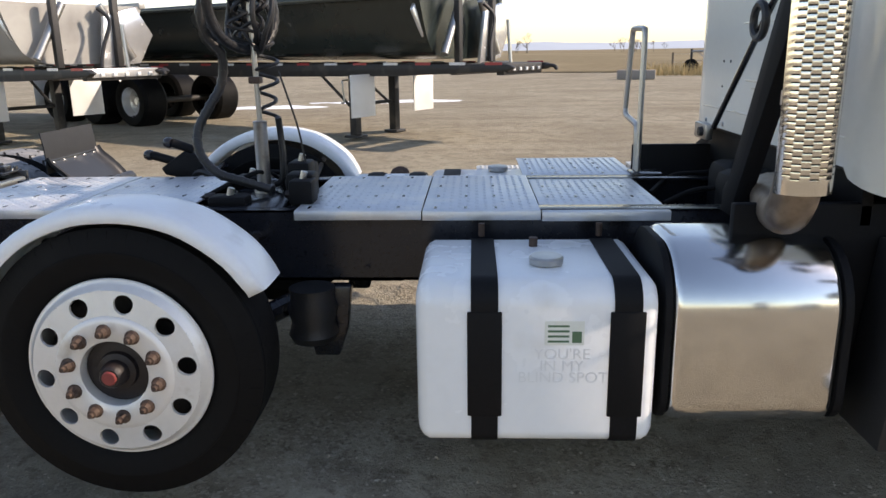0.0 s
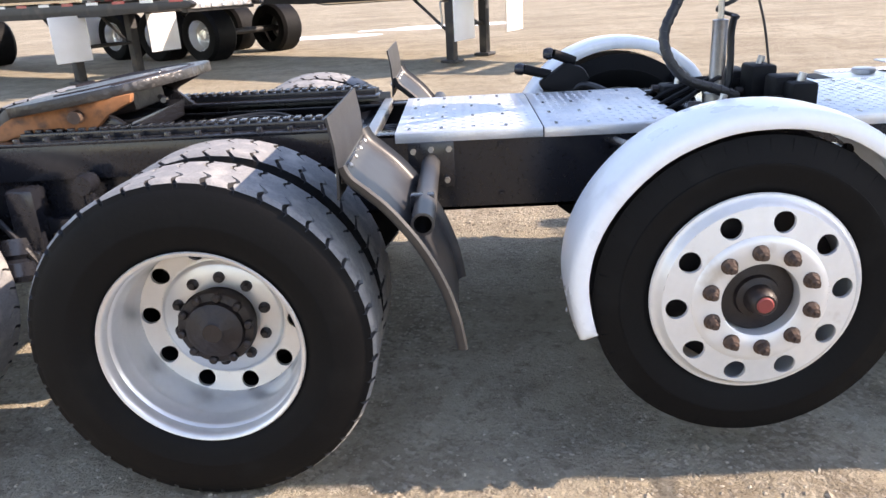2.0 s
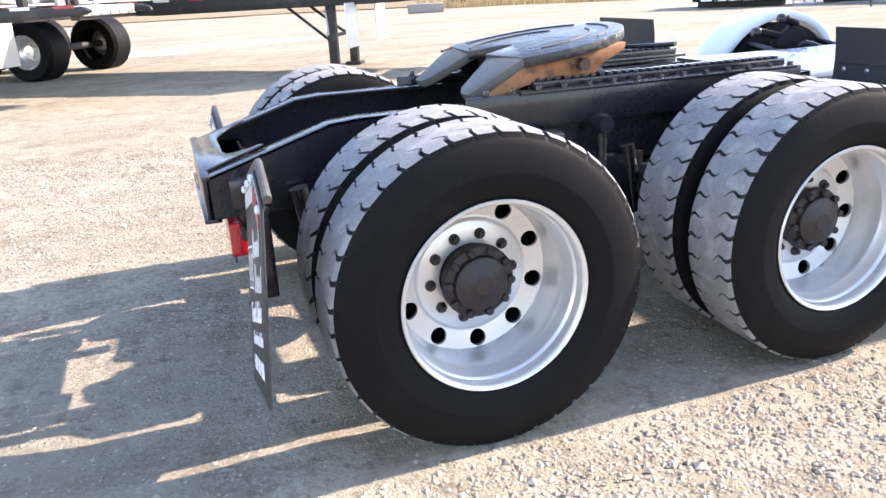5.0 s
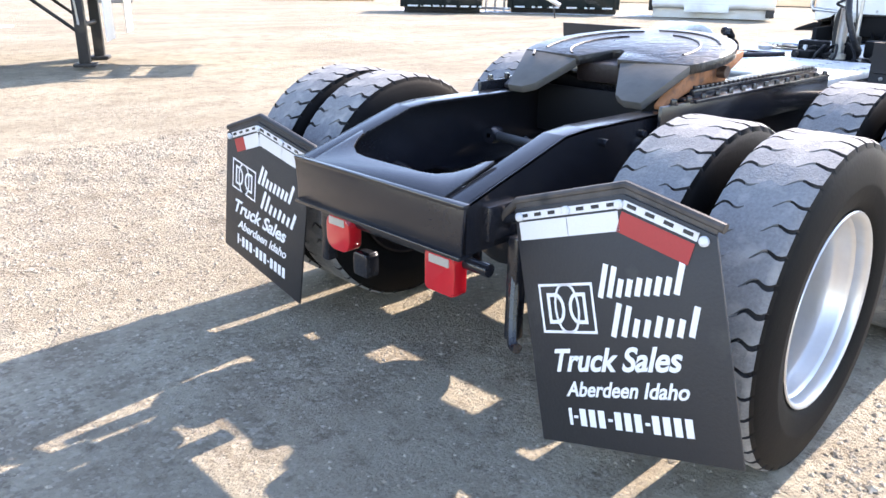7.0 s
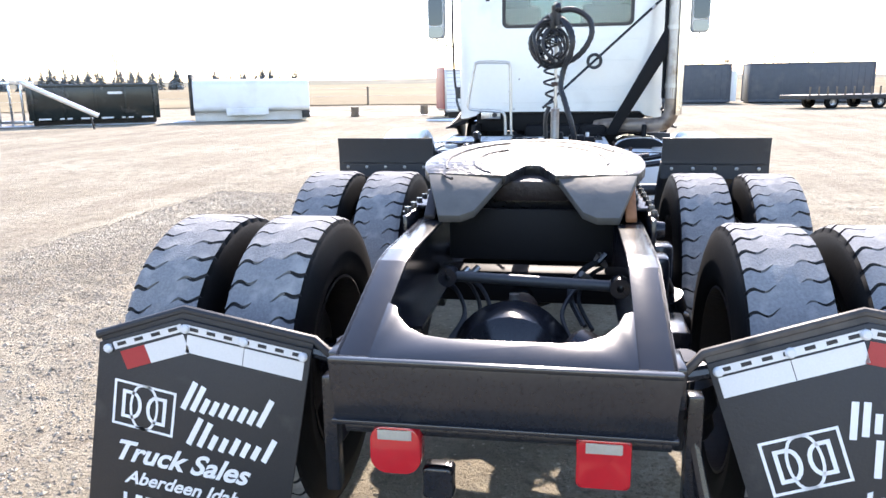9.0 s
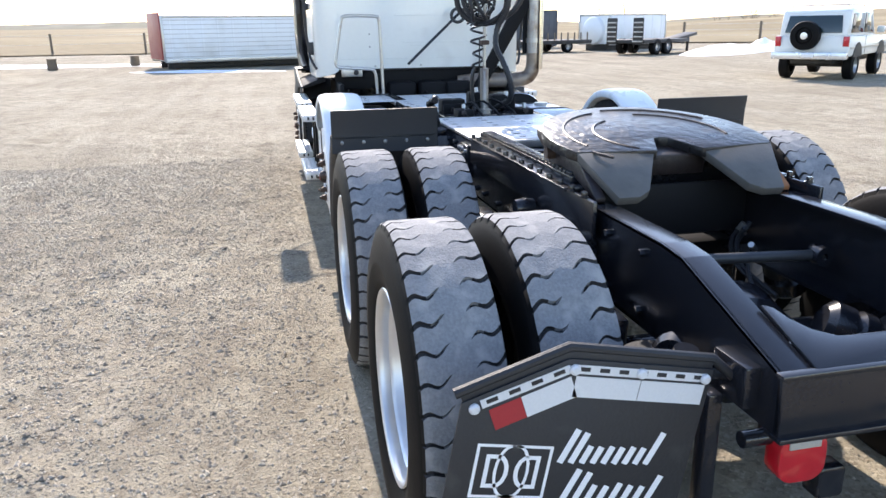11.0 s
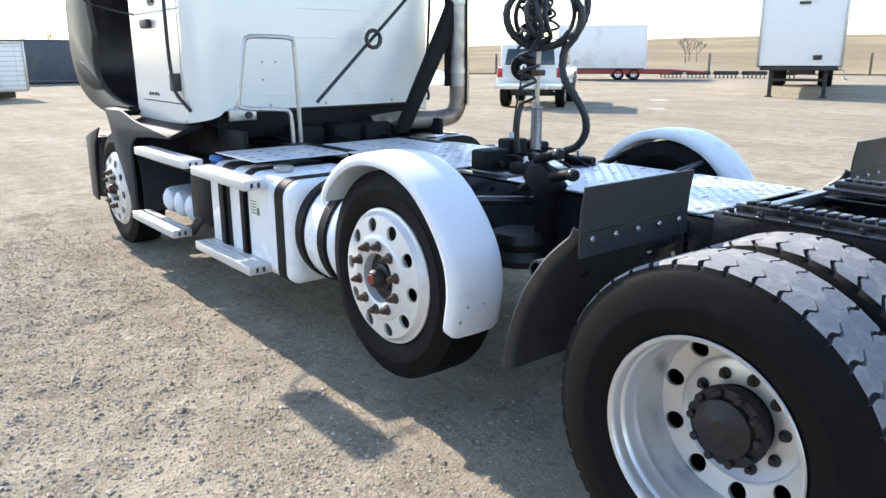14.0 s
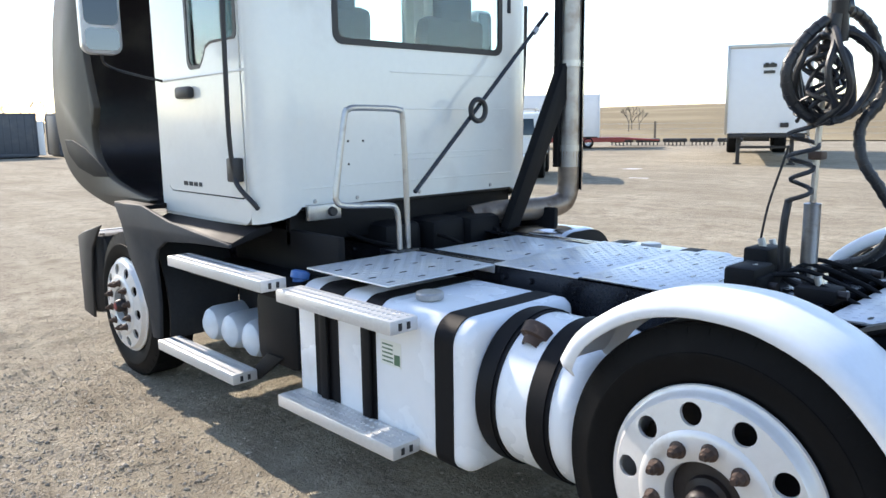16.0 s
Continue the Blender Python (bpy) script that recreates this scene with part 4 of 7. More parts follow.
# round white fenders over the pusher wheels
def fender_shell(crown, outer, inner, side):
    """A pressed fender swept along its crown line: flat top, rolled outer shoulder, short inner lip, rounded ends."""
    bm = bmesh.new()
    hub = Vector((2.95, 0.60))
    section = [(0.0, 0.048), (-0.002, 0.030), (0.004, 0.016), (0.016, 0.004), (0.045, 0.0), (0.135, -0.004), (0.225, 0.0), (0.252, 0.006), (0.262, 0.018), (0.262, 0.050)]
    width = abs(outer - inner)
    grids = []
    for thick in (0.0, 0.006):
        grid = []
        for k, p in enumerate(crown):
            p = Vector(p)
            out = (p - hub).normalized()
            end = min(k, len(crown) - 1 - k)
            pinch = (0.030, 0.012, 0.003)[end] if end < 3 else 0.0
            ring = []
            for u, drop in section:
                w = u / 0.262 * width
                w = min(max(w, pinch), width - pinch)
                q = p - out * (drop + thick + (0.010 if end == 0 and w <= pinch else 0))
                ring.append(bm.verts.new((q.x, outer - side * (w + (thick if u < 0.01 else -thick if u > 0.255 else 0)), q.y)))
            grid.append(ring)
        grids.append(grid)
    n, c = len(crown), len(section)
    for g, grid in enumerate(grids):
        for a, b in zip(grid, grid[1:]):
            for k in range(c - 1):
                f = (a[k], a[k + 1], b[k + 1], b[k])
                bm.faces.new(f if g == 0 else f[::-1])
    for k in (0, c - 1):
        for i in range(n - 1):
            bm.faces.new((grids[0][i][k], grids[0][i + 1][k], grids[1][i + 1][k], grids[1][i][k]))
    for i in (0, n - 1):
        for k in range(c - 1):
            bm.faces.new((grids[0][i][k], grids[0][i][k + 1], grids[1][i][k + 1], grids[1][i][k]))
    return bm


for side in (-1, 1):
    outer, inner = (-1.122, -0.865) if side < 0 else (1.175, 0.905)
    line = [(3.452, 0.842), (3.372, 0.958), (3.23, 1.062), (3.09, 1.108), (2.955, 1.118), (2.82, 1.100), (2.665, 1.032), (2.535, 0.912), (2.455, 0.775), (2.427, 0.64), (2.440, 0.52), (2.462, 0.438)]
    if side > 0:
        line = [(x - 0.010 * (z < 0.9), z + 0.030) for x, z in line]
    line = [(p.x, p.y) for p in smooth_path([(x, z, 0) for x, z in line], 4)]
    fender = part("fender", fender_shell(line, outer, inner, side), WHITE_FENDER, truck, "white half-round fender over the pusher wheel", smooth=60)
    part("bracket", rod((2.68, side * 0.42, 0.90), (2.70, side * 0.98, 0.965), 0.02, 12), FRAME_BLACK, fender)
    part("bracket", rod((3.26, side * 0.42, 0.86), (3.24, side * 0.98, 0.965), 0.02, 12), FRAME_BLACK, fender)
    for y, z in ((1.02, 0.60), (1.10, 0.60), (1.14, 0.545)):
        part("rivet", lathe([(0, -0.004), (0.005, -0.004), (0.008, 0)], 8, Matrix.Translation((2.421, side * (y if side > 0 else y - 0.05), z)) @ pose(0, 0, 0, 0, 0, -90)), STEEL, fender)

# quarter fenders ahead of the drive wheels: an upright rubber flap bolted to a bulging plastic shell
for side in (-1, 1):
    lo, hi = sorted((side * 0.630, side * 1.200))
    line = [(p.x, p.y) for p in smooth_path([(1.795, 1.030, 0), (1.815, 0.992, 0), (1.862, 0.950, 0), (1.918, 0.895, 0), (1.990, 0.797, 0), (2.044, 0.690, 0), (2.078, 0.585, 0), (2.096, 0.478, 0)], 4)]
    bm = ribbon(line, "y", lo + 0.03, hi - 0.03, -0.007)
    for edge, way in ((hi, 1), (lo, -1)):
        # the long edges roll over towards the tyre
        roll = [(edge - way * 0.030, 0.0), (edge - way * 0.014, 0.004), (edge - way * 0.004, 0.013), (edge, 0.028)]
        rings = []
        for i, p in enumerate(line):
            d = (Vector(line[min(i + 1, len(line) - 1)]) - Vector(line[max(i - 1, 0)])).normalized()
            nrm = Vector((d.y, -d.x)) * 0.007
            back = -nrm.normalized()
            rings.append([bm.verts.new((p[0] + nrm.x + back.x * q, y, p[1] + nrm.y + back.y * q)) for y, q in roll] + [bm.verts.new((p[0] + back.x * q, y - way * 0.006, p[1] + back.y * q)) for y, q in roll[::-1]])
        for a, b in zip(rings, rings[1:]):
            for k in range(8):
                bm.faces.new((a[k], a[(k + 1) % 8], b[(k + 1) % 8], b[k]))
        bm.faces.new(rings[0])
        bm.faces.new(rings[-1])
    quarter = part("quarter_fender", bm, GREY_FLAP, truck, "dusty black plastic quarter fender ahead of the drive tyres", smooth=50)
    flap_line = [(1.796, 0.945), (1.800, 1.010), (1.796, 1.090), (1.784, 1.168)]
    part("flap", ribbon(flap_line, "y", lo + 0.005, hi - 0.005, 0.007), FLAP, quarter, "upright black rubber flap")
    part("clamp_bar", box(1.800, 1.806, lo + 0.02, hi - 0.02, 0.985, 1.015, 0.002), FRAME_BLACK, quarter)
    for k in range(5):
        y = side * (0.69 + 0.113 * k)
        for x, face in ((1.790, -1), (1.806, 1)):
            part("bolt", lathe([(0, 0.009), (0.005, 0.009), (0.0075, 0.005), (0.010, 0.003), (0.010, 0)], 8, Matrix.Translation((x, y, 1.0)) @ pose(0, 0, 0, 0, 0, -90 * face)), STEEL, quarter)
    arm = lathe([(0.026, 0), (0.034, 0), (0.034, 0.72), (0.026, 0.72), (0.026, 0.3)], 20, Matrix.Translation((2.012, side * 1.152, 0.852)) @ (pose(0, 0, 0) if side < 0 else pose(0, 0, 0, 0, 0, 180)))
    part("mount_tube", arm, GREY_FLAP, quarter, "open-ended black mounting tube")
    part("mount_plate", box(1.93, 2.10, side * 0.425 - 0.01, side * 0.425 + 0.01, 0.76, 0.93, 0.005), FRAME_BLACK, quarter)
    for x, z in ((1.95, 0.90), (2.015, 0.905), (2.08, 0.905), (1.96, 0.80), (2.07, 0.79)):
        part("plate_bolt", rod((x, side * 0.43, z), (x, side * 0.452, z), 0.011, 6), STEEL, quarter)
    part("saddle", box(1.968, 2.04, side * 0.95 - 0.02, side * 0.95 + 0.02, 0.80, 0.885, 0.004), FRAME_BLACK, quarter)

# rear mud flaps on angled hangers
FLAP_LINE = [(0, 0), (0.0, -0.675), (0.61, -0.675), (0.61, -0.125), (0.375, 0.0)]


def rear_flap(side):
    """In its own plane: u runs outward from the inner top corner, v upward."""
    base = pose(-0.652, 0.512, 0.785, 11) if side > 0 else pose(-0.645, -0.495, 0.795, -19, 6, -2.3)

    def at(u, v, w=0.0):
        return base @ Matrix.Translation((w, side * u, v))

    flap = part("mud_flap", prism([(side * u, v) for u, v in FLAP_LINE], "x", -0.004, 0.004, 0.002, m=base), FLAP, truck, "black rubber mud flap with white dealer lettering and reflective strips")
    bar = [(-0.07, -0.02), (0.0, 0.022), (0.375, 0.022), (0.625, -0.112)]
    part("hanger", tube([base @ Vector((0.014, side * u, v)) for u, v in bar], 0.013, 10, smooth=False), WEATHERED if side < 0 else FLAP, flap, "bent spring steel hanger bar")
    part("back_strip", prism([(side * u, v) for u, v in ((0.0, -0.03), (0.0, 0.02), (0.38, 0.02), (0.615, -0.105), (0.60, -0.14), (0.37, -0.03))], "x", 0.004, 0.009, 0.001, m=base), WEATHERED if side < 0 else FLAP, flap)
    part("hanger_mount", box(-0.70, -0.56, side * 0.425 - 0.02, side * 0.425 + 0.03, 0.69, 0.80, 0.008), FRAME_BLACK, flap)
    part("mount_arm", rod((-0.62, side * 0.43, 0.75), (-0.625, side * 0.53, 0.775), 0.02, 10), FRAME_BLACK, flap)
    # reflective strips
    def strip(u0, v0, u1, v1, h, mat, name, w=-0.0052):
        d = Vector((u1 - u0, v1 - v0))
        nrm = Vector((d.y, -d.x)).normalized() * h
        q = [(u0, v0), (u1, v1), (u1 + nrm.x, v1 + nrm.y), (u0 + nrm.x, v0 + nrm.y)]
        return part(name, prism([(side * u, v) for u, v in q], "x", w - 0.001, w, 0, m=base), mat, flap)
    strip(0.015, -0.040, 0.185, -0.040, 0.052, TAPE_WHITE, "white_strip")
    strip(0.187, -0.040, 0.352, -0.040, 0.052, TAPE_WHITE, "white_strip")
    if side < 0:
        strip(0.365, -0.042, 0.555, -0.140, 0.055, TAPE_RED, "red_strip")
    else:
        strip(0.365, -0.042, 0.475, -0.100, 0.055, TAPE_WHITE, "white_strip")
        strip(0.476, -0.100, 0.545, -0.137, 0.055, TAPE_RED, "red_strip")
    # slotted clamp bar and its bolts
    for u0, v0, u1, v1 in ((0.015, -0.012, 0.36, -0.012), (0.375, -0.014, 0.57, -0.115)):
        strip(u0, v0, u1, v1, 0.022, TAPE_WHITE, "clamp_bar", -0.0048)
        count = 7 if u0 < 0.3 else 4
        for k in range(count):
            f0, f1 = (k + 0.22) / count, (k + 0.72) / count
            strip(u0 + (u1 - u0) * f0, v0 + (v1 - v0) * f0 - 0.005, u0 + (u1 - u0) * f1, v0 + (v1 - v0) * f1 - 0.005, 0.010, FLAP, "slot", -0.0062)
    for u, v in ((0.02, -0.024), (0.19, -0.022), (0.36, -0.024), (0.58, -0.135)):
        part("bolt", lathe([(0, 0.012), (0.008, 0.012), (0.013, 0.007), (0.013, 0)], 10, at(u, v, -0.005) @ pose(0, 0, 0, 0, 0, 90)), TAPE_WHITE, flap)
    # dealer print; read from behind the truck, so text runs towards -y
    def face(yc, v, turn=0.0):
        return base @ Matrix.Translation((-0.0055, yc, v)) @ Matrix(((0, 0, -1, 0), (-1, 0, 0, 0), (0, 1, 0, 0), (0, 0, 0, 1))) @ pose(0, 0, 0, 0, 0, turn)
    mid = side * 0.305
    left = mid + 0.255
    def stroke(pts, w, closed, name, m, label=""):
        """A flat white line of even width through points of the flap's face."""
        bm = bmesh.new()
        n = len(pts)
        a, b = [], []
        for k, p in enumerate(pts):
            p = Vector(p)
            back = Vector(pts[k - 1]) if (k or closed) else p
            ahead = Vector(pts[(k + 1) % n]) if (k + 1 < n or closed) else p
            d1, d2 = (p - back), (ahead - p)
            d = (d1.normalized() if d1.length else d2.normalized()) + (d2.normalized() if d2.length else d1.normalized())
            d.normalize()
            nrm = Vector((-d.y, d.x)) * w / 2
            if d1.length and d2.length:
                nrm /= max(0.55, abs(d.dot(d1.normalized())))
            a.append(bm.verts.new((*(p + nrm), 0.0006)))
            b.append(bm.verts.new((*(p - nrm), 0.0006)))
        for k in range(n if closed else n - 1):
            q = (k + 1) % n
            bm.faces.new((a[k], a[q], b[q], b[k]))
        ob = part(name, bm, PRINT, flap, label, flat=True)
        ob.matrix_basis = m
        return ob
    where = face(left - 0.100, -0.290)
    for s in (-1, 1):
        bow = [(s * (-0.008 - 0.032 * math.sin(math.pi * k / 10)), 0.066 * math.cos(math.pi * k / 10)) for k in range(11)]
        stroke([(s * 0.090, -0.066), (s * 0.090, 0.066)] + bow, 0.0075, True, "emblem", where, "white outlined emblem shape")
        bow = [(s * (0.036 - 0.024 * math.sin(math.pi * k / 8)), 0.038 * math.cos(math.pi * k / 8)) for k in range(9)]
        stroke([(s * 0.062, -0.038), (s * 0.062, 0.038)] + bow, 0.0105, True, "emblem", where, "white outlined emblem shape")

    def name_bars(yc, v, heights):
        """The dealer's name as a row of plain slanted bars."""
        where = face(yc, v, 1)
        step_x = 0.225 / (len(heights) - 1)
        for k, h in enumerate(heights):
            x = -0.1175 + step_x * k
            stroke([(x - 0.012, -0.034), (x - 0.012 + 0.36 * h, -0.034 + h)], 0.0165, False, "name_bar", where)
    name_bars(left - 0.345, -0.226, (0.088, 0.080, 0.046, 0.044, 0.046, 0.044, 0.046, 0.044, 0.086))
    name_bars(left - 0.372, -0.330, (0.088, 0.080, 0.046, 0.044, 0.052, 0.046, 0.044, 0.074))
    lettering("printed_line", "Truck Sales", 0.088, PRINT, flap, face(mid + 0.035, -0.432, 3), shear=0.42, bold=0.0022)
    lettering("printed_line", "Aberdeen Idaho", 0.058, PRINT, flap, face(mid + 0.005, -0.510, 3), shear=0.38, bold=0.0012)
    x = -0.205
    for w in (0.014, 0.018, 0.026, 0.026, 0.026, 0.018, 0.026, 0.026, 0.026, 0.018, 0.026, 0.026, 0.026, 0.026):
        hgt = 0.024 if w != 0.018 else 0.004
        ob = part("number_bar", box(x, x + w * 0.80, -hgt, hgt, 0.0, 0.0006), PRINT, flap, flat=True)
        ob.matrix_basis = face(mid - 0.01, -0.592, 1)
        x += w * 1.2
    return flap


for side in (-1, 1):
    rear_flap(side)
part("flap_chain", tube([(-0.60, -0.47, 0.63), (-0.66, -0.52, 0.40), (-0.68, -0.56, 0.38)], 0.016, 8), FRAME_BLACK, truck)
part("splash_bracket", box(-0.63, -0.58, -0.50, -0.46, 0.36, 0.70, 0.006), FRAME_BLACK, truck)
part("splash_bracket", box(-0.63, -0.58, 0.46, 0.50, 0.36, 0.70, 0.006), FRAME_BLACK, truck)

# tanks
def tank_body(x0, x1, y0, y1, z0, z1, r, dome=0.03):
    """A square tank with rounded long edges and slightly domed, rounded ends."""
    bm = bmesh.new()
    rings = []
    steps = ((x0, 0.055), (x0 + 0.006, 0.028), (x0 + 0.02, 0.010), (x0 + 0.04, 0.0), (x1 - 0.04, 0.0), (x1 - 0.02, 0.010), (x1 - 0.006, 0.028), (x1, 0.055))
    for x, inset in steps:
        line = rounded(y0 + inset, y1 - inset, z0 + inset, z1 - inset, [max(0.01, q - inset * 0.6) for q in r], 8)
        rings.append([bm.verts.new((x, u, v)) for u, v in line])
    for a, b in zip(rings, rings[1:]):
        for k in range(len(a)):
            q = (k + 1) % len(a)
            bm.faces.new((a[k], a[q], b[q], b[k]))
    bm.faces.new(rings[0])
    bm.faces.new(rings[-1])
    return bm


def tank_strap(x, w, y0, y1, z0, z1, r, wide_below, parent, outer):
    line = rounded(y0 - 0.004, y1 + 0.004, z0 - 0.004, z1 + 0.004, r, 8)
    inner = rounded(y0 + 0.004, y1 - 0.004, z0 + 0.004, z1 - 0.004, r, 8)
    bm = bmesh.new()
    n = len(line)
    va = [[bm.verts.new((px, u, v)) for u, v in ln] for px in (x, x + w) for ln in (line, inner)]
    for k in range(n):
        q = (k + 1) % n
        for a, b in ((0, 2), (2, 3), (3, 1), (1, 0)):
            bm.faces.new((va[a][k], va[a][q], va[b][q], va[b][k]))
    s = part("strap", bm, STRAP, parent, "black steel tank strap with rubber edge")
    if wide_below:
        yo = outer
        d = 0.007 if outer > 0 else -0.007
        lo, hi = sorted((yo - d, yo + d))
        part("strap_pad", box(x - 0.012, x + w + 0.012, lo, hi, z0 + 0.10, wide_below, 0.004), STRAP, s)
    return s


RT = (-1.108, -0.50, 0.318, 0.868)
tank = part("fuel_tank", tank_body(3.925, 4.695, *RT, (0.045, 0.12, 0.06, 0.085)), TANK_WHITE, truck, "white painted square fuel tank with two black straps")
for x in (4.102, 4.550):
    tank_strap(x, 0.086, *RT, (0.045, 0.12, 0.06, 0.085), 0.775, tank, RT[0])
    part("strap_bolt", rod((x + 0.04, -0.52, 0.875), (x + 0.04, -0.52, 0.925), 0.012, 8), RUST, tank)
cap = part("filler_cap", lathe([(0.042, 0), (0.045, 0.006), (0.056, 0.010), (0.058, 0.030), (0.052, 0.036), (0, 0.038)], 24, Matrix.Translation((4.355, -0.89, 0.862)) @ pose(0, 0, 0, 90, 0, 0)), STEEL, tank, "grey metal filler cap")
part("vent_fitting", rod((4.33, -0.65, 0.864), (4.33, -0.65, 0.901), 0.016, 10), RUST, tank)
face_r = Matrix.Translation((4.396, -1.1096, 0.704)) @ Matrix(((1, 0, 0, 0), (0, 0, -1, 0), (0, 1, 0, 0), (0, 0, 0, 1)))
st = part("sticker", box(-0.062, 0.062, -0.040, 0.040, 0, 0.0006), STICKER, tank, "white and green label")
st.matrix_basis = face_r
for k in range(4):
    bar = part("label_line", box(-0.052, 0.015, 0.020 - 0.017 * k, 0.027 - 0.017 * k, 0.0006, 0.0011), PRINT_GREEN, tank, flat=True)
    bar.matrix_basis = face_r
bar = part("label_line", box(0.024, 0.054, -0.032, 0.006, 0.0006, 0.0011), PRINT_GREEN, tank, flat=True)
bar.matrix_basis = face_r
for words, dx, k in (("YOU'RE", 0, 0), ("IN", -0.044, 1), ("MY", 0.034, 1), ("BLIND", -0.066, 2), ("SPOT", 0.085, 2)):
    lettering("faded_line", words, 0.052, PRINT_FAINT, tank, Matrix.Translation((4.390 + dx, -1.1092, 0.632 - 0.040 * k)) @ Matrix(((1, 0, 0, 0), (0, 0, -1, 0), (0, 1, 0, 0), (0, 0, 0, 1))), depth=0.0003)

# chrome exhaust box, with its black end ring
dpf = part("exhaust_box", tank_body(4.738, 5.292, -1.06, -0.48, 0.345, 0.955, (0.10, 0.20, 0.20, 0.22)), CHROME, truck, "polished stainless exhaust treatment box")
for x0, x1 in ((4.722, 4.746), (5.284, 5.312)):
    part("end_ring", prism(rounded(-1.052, -0.488, 0.353, 0.947, (0.10, 0.20, 0.20, 0.22), 8), "x", x0, x1, 0.004), STRAP, dpf)

# exhaust pipe and slotted guard
stack = part("exhaust_pipe", rod((5.085, -1.075, 1.30), (5.085, -1.075, 3.2), 0.070, 24), PIPE, truck, "stained exhaust stack with a slotted stainless guard")
part("elbow", tube([(5.085, -1.075, 1.42), (5.085, -1.075, 1.24), (5.082, -1.065, 1.15), (5.085, -1.015, 1.075), (5.11, -0.90, 1.047), (5.155, -0.72, 1.045), (5.205, -0.55, 1.045), (5.28, -0.37, 1.02)], 0.070, 20), BURNT, stack, "rust-stained exhaust elbow")


def slotted_guard():
    bm = bmesh.new()
    r, z0, z1 = 0.090, 1.145, 3.15
    rows, cols = 184, 9
    a0, a1 = radians(196), radians(346)
    dz, da = (z1 - z0) / rows, (a1 - a0) / cols

    def v(a, z):
        return bm.verts.new((5.085 + r * math.cos(a), -1.075 + r * math.sin(a), z))
    for i in range(rows):
        za = z0 + i * dz
        for j in range(cols):
            aa = a0 + j * da
            if i < 4 or j in (0, cols - 1) or (i + j) % 2:
                bm.faces.new((v(aa, za), v(aa + da, za), v(aa + da, za + dz), v(aa, za + dz)))
            else:
                o = [v(aa, za), v(aa + da, za), v(aa + da, za + dz), v(aa, za + dz)]
                h = [v(aa - da * 0.10, za + dz * 0.30), v(aa + da * 1.10, za + dz * 0.30), v(aa + da * 1.10, za + dz * 0.70), v(aa - da * 0.10, za + dz * 0.70)]
                for k in range(4):
                    bm.faces.new((o[k], o[(k + 1) % 4], h[(k + 1) % 4], h[k]))
    bmesh.ops.remove_doubles(bm, verts=bm.verts, dist=0.0003)
    return bm


# black sheet added behind the guard: the slots' shade as a colour
part("slot_shade", ribbon([(5.085 + 0.083 * math.cos(radians(198 + 146 * k / 16)), -1.075 + 0.083 * math.sin(radians(198 + 146 * k / 16))) for k in range(17)], "z", 1.15, 3.14, 0.002), STRAP, stack, "added black sheet that darkens the guard slots")
part("heat_guard", slotted_guard(), CHROME_GUARD, stack, "stainless heat guard with staggered slots")
for z in (1.42, 1.95, 2.5):
    part("clamp", lathe([(0.071, -0.02), (0.076, -0.02), (0.076, 0.02), (0.071, 0.02)], 24, Matrix.Translation((5.085, -1.075, z)) @ pose(0, 0, 0, 90, 0, 0)), STEEL, stack)
part("stack_post", box(5.10, 5.14, -1.03, -0.975, 1.30, 2.35, 0.006), STRAP, stack)
part("brace", prism([(-0.45, 0.96), (-0.56, 0.96), (-1.03, 1.75), (-1.03, 1.96), (-0.98, 1.94)], "x", 5.06, 5.125, 0.006), STRAP, stack, "black angled stack brace")
part("stay_rod", rod((5.215, -1.0, 2.265), (5.205, 0.155, 1.215), 0.013, 10), FRAME_BLACK, stack, "thin black stay rod")
ring_at = Matrix.Translation((5.19, -0.338, 1.660))
part("stay_ring", tube([ring_at @ Vector((0, 0.062 * math.cos(2 * math.pi * k / 20), 0.062 * math.sin(2 * math.pi * k / 20))) for k in range(20)], 0.016, 8, closed=True, per=1), HOSE, stack, "black rubber ring on the stay rod")
part("rod_clip", rod((5.212, -0.865, 2.135), (5.212, -0.895, 2.165), 0.018, 8), STEEL, stack)

# the cab
def holed_wall(outer, inner, axis, lo, hi):
    bm = bmesh.new()
    put = {"x": lambda u, v, w: (w, u, v), "y": lambda u, v, w: (u, w, v)}[axis]
    L = [[bm.verts.new(put(u, v, w)) for u, v in line] for w in (lo, hi) for line in (outer, inner)]
    n = len(outer)
    for k in range(n):
        q = (k + 1) % n
        for a, b in ((0, 1), (2, 3), (0, 2), (1, 3)):
            bm.faces.new((L[a][k], L[a][q], L[b][q], L[b][k]))
    return bm


def door_window():
    """Side window whose sill dips towards the front."""
    line = rounded(5.45, 5.97, 1.895, 2.52, (0.05, 0.05, 0.05, 0.05), 6)
    low = [k for k, (u, v) in enumerate(line) if u < 5.6 and v < 2.07]
    dip = [(5.45, 2.065), (5.453, 2.03), (5.47, 2.013), (5.71, 2.01), (5.765, 1.99), (5.80, 1.935), (5.84, 1.897)]
    if line[low[0]][1] < line[low[-1]][1]:
        dip = dip[::-1]
    for k, p in zip(low, dip):
        line[k] = p
    return line


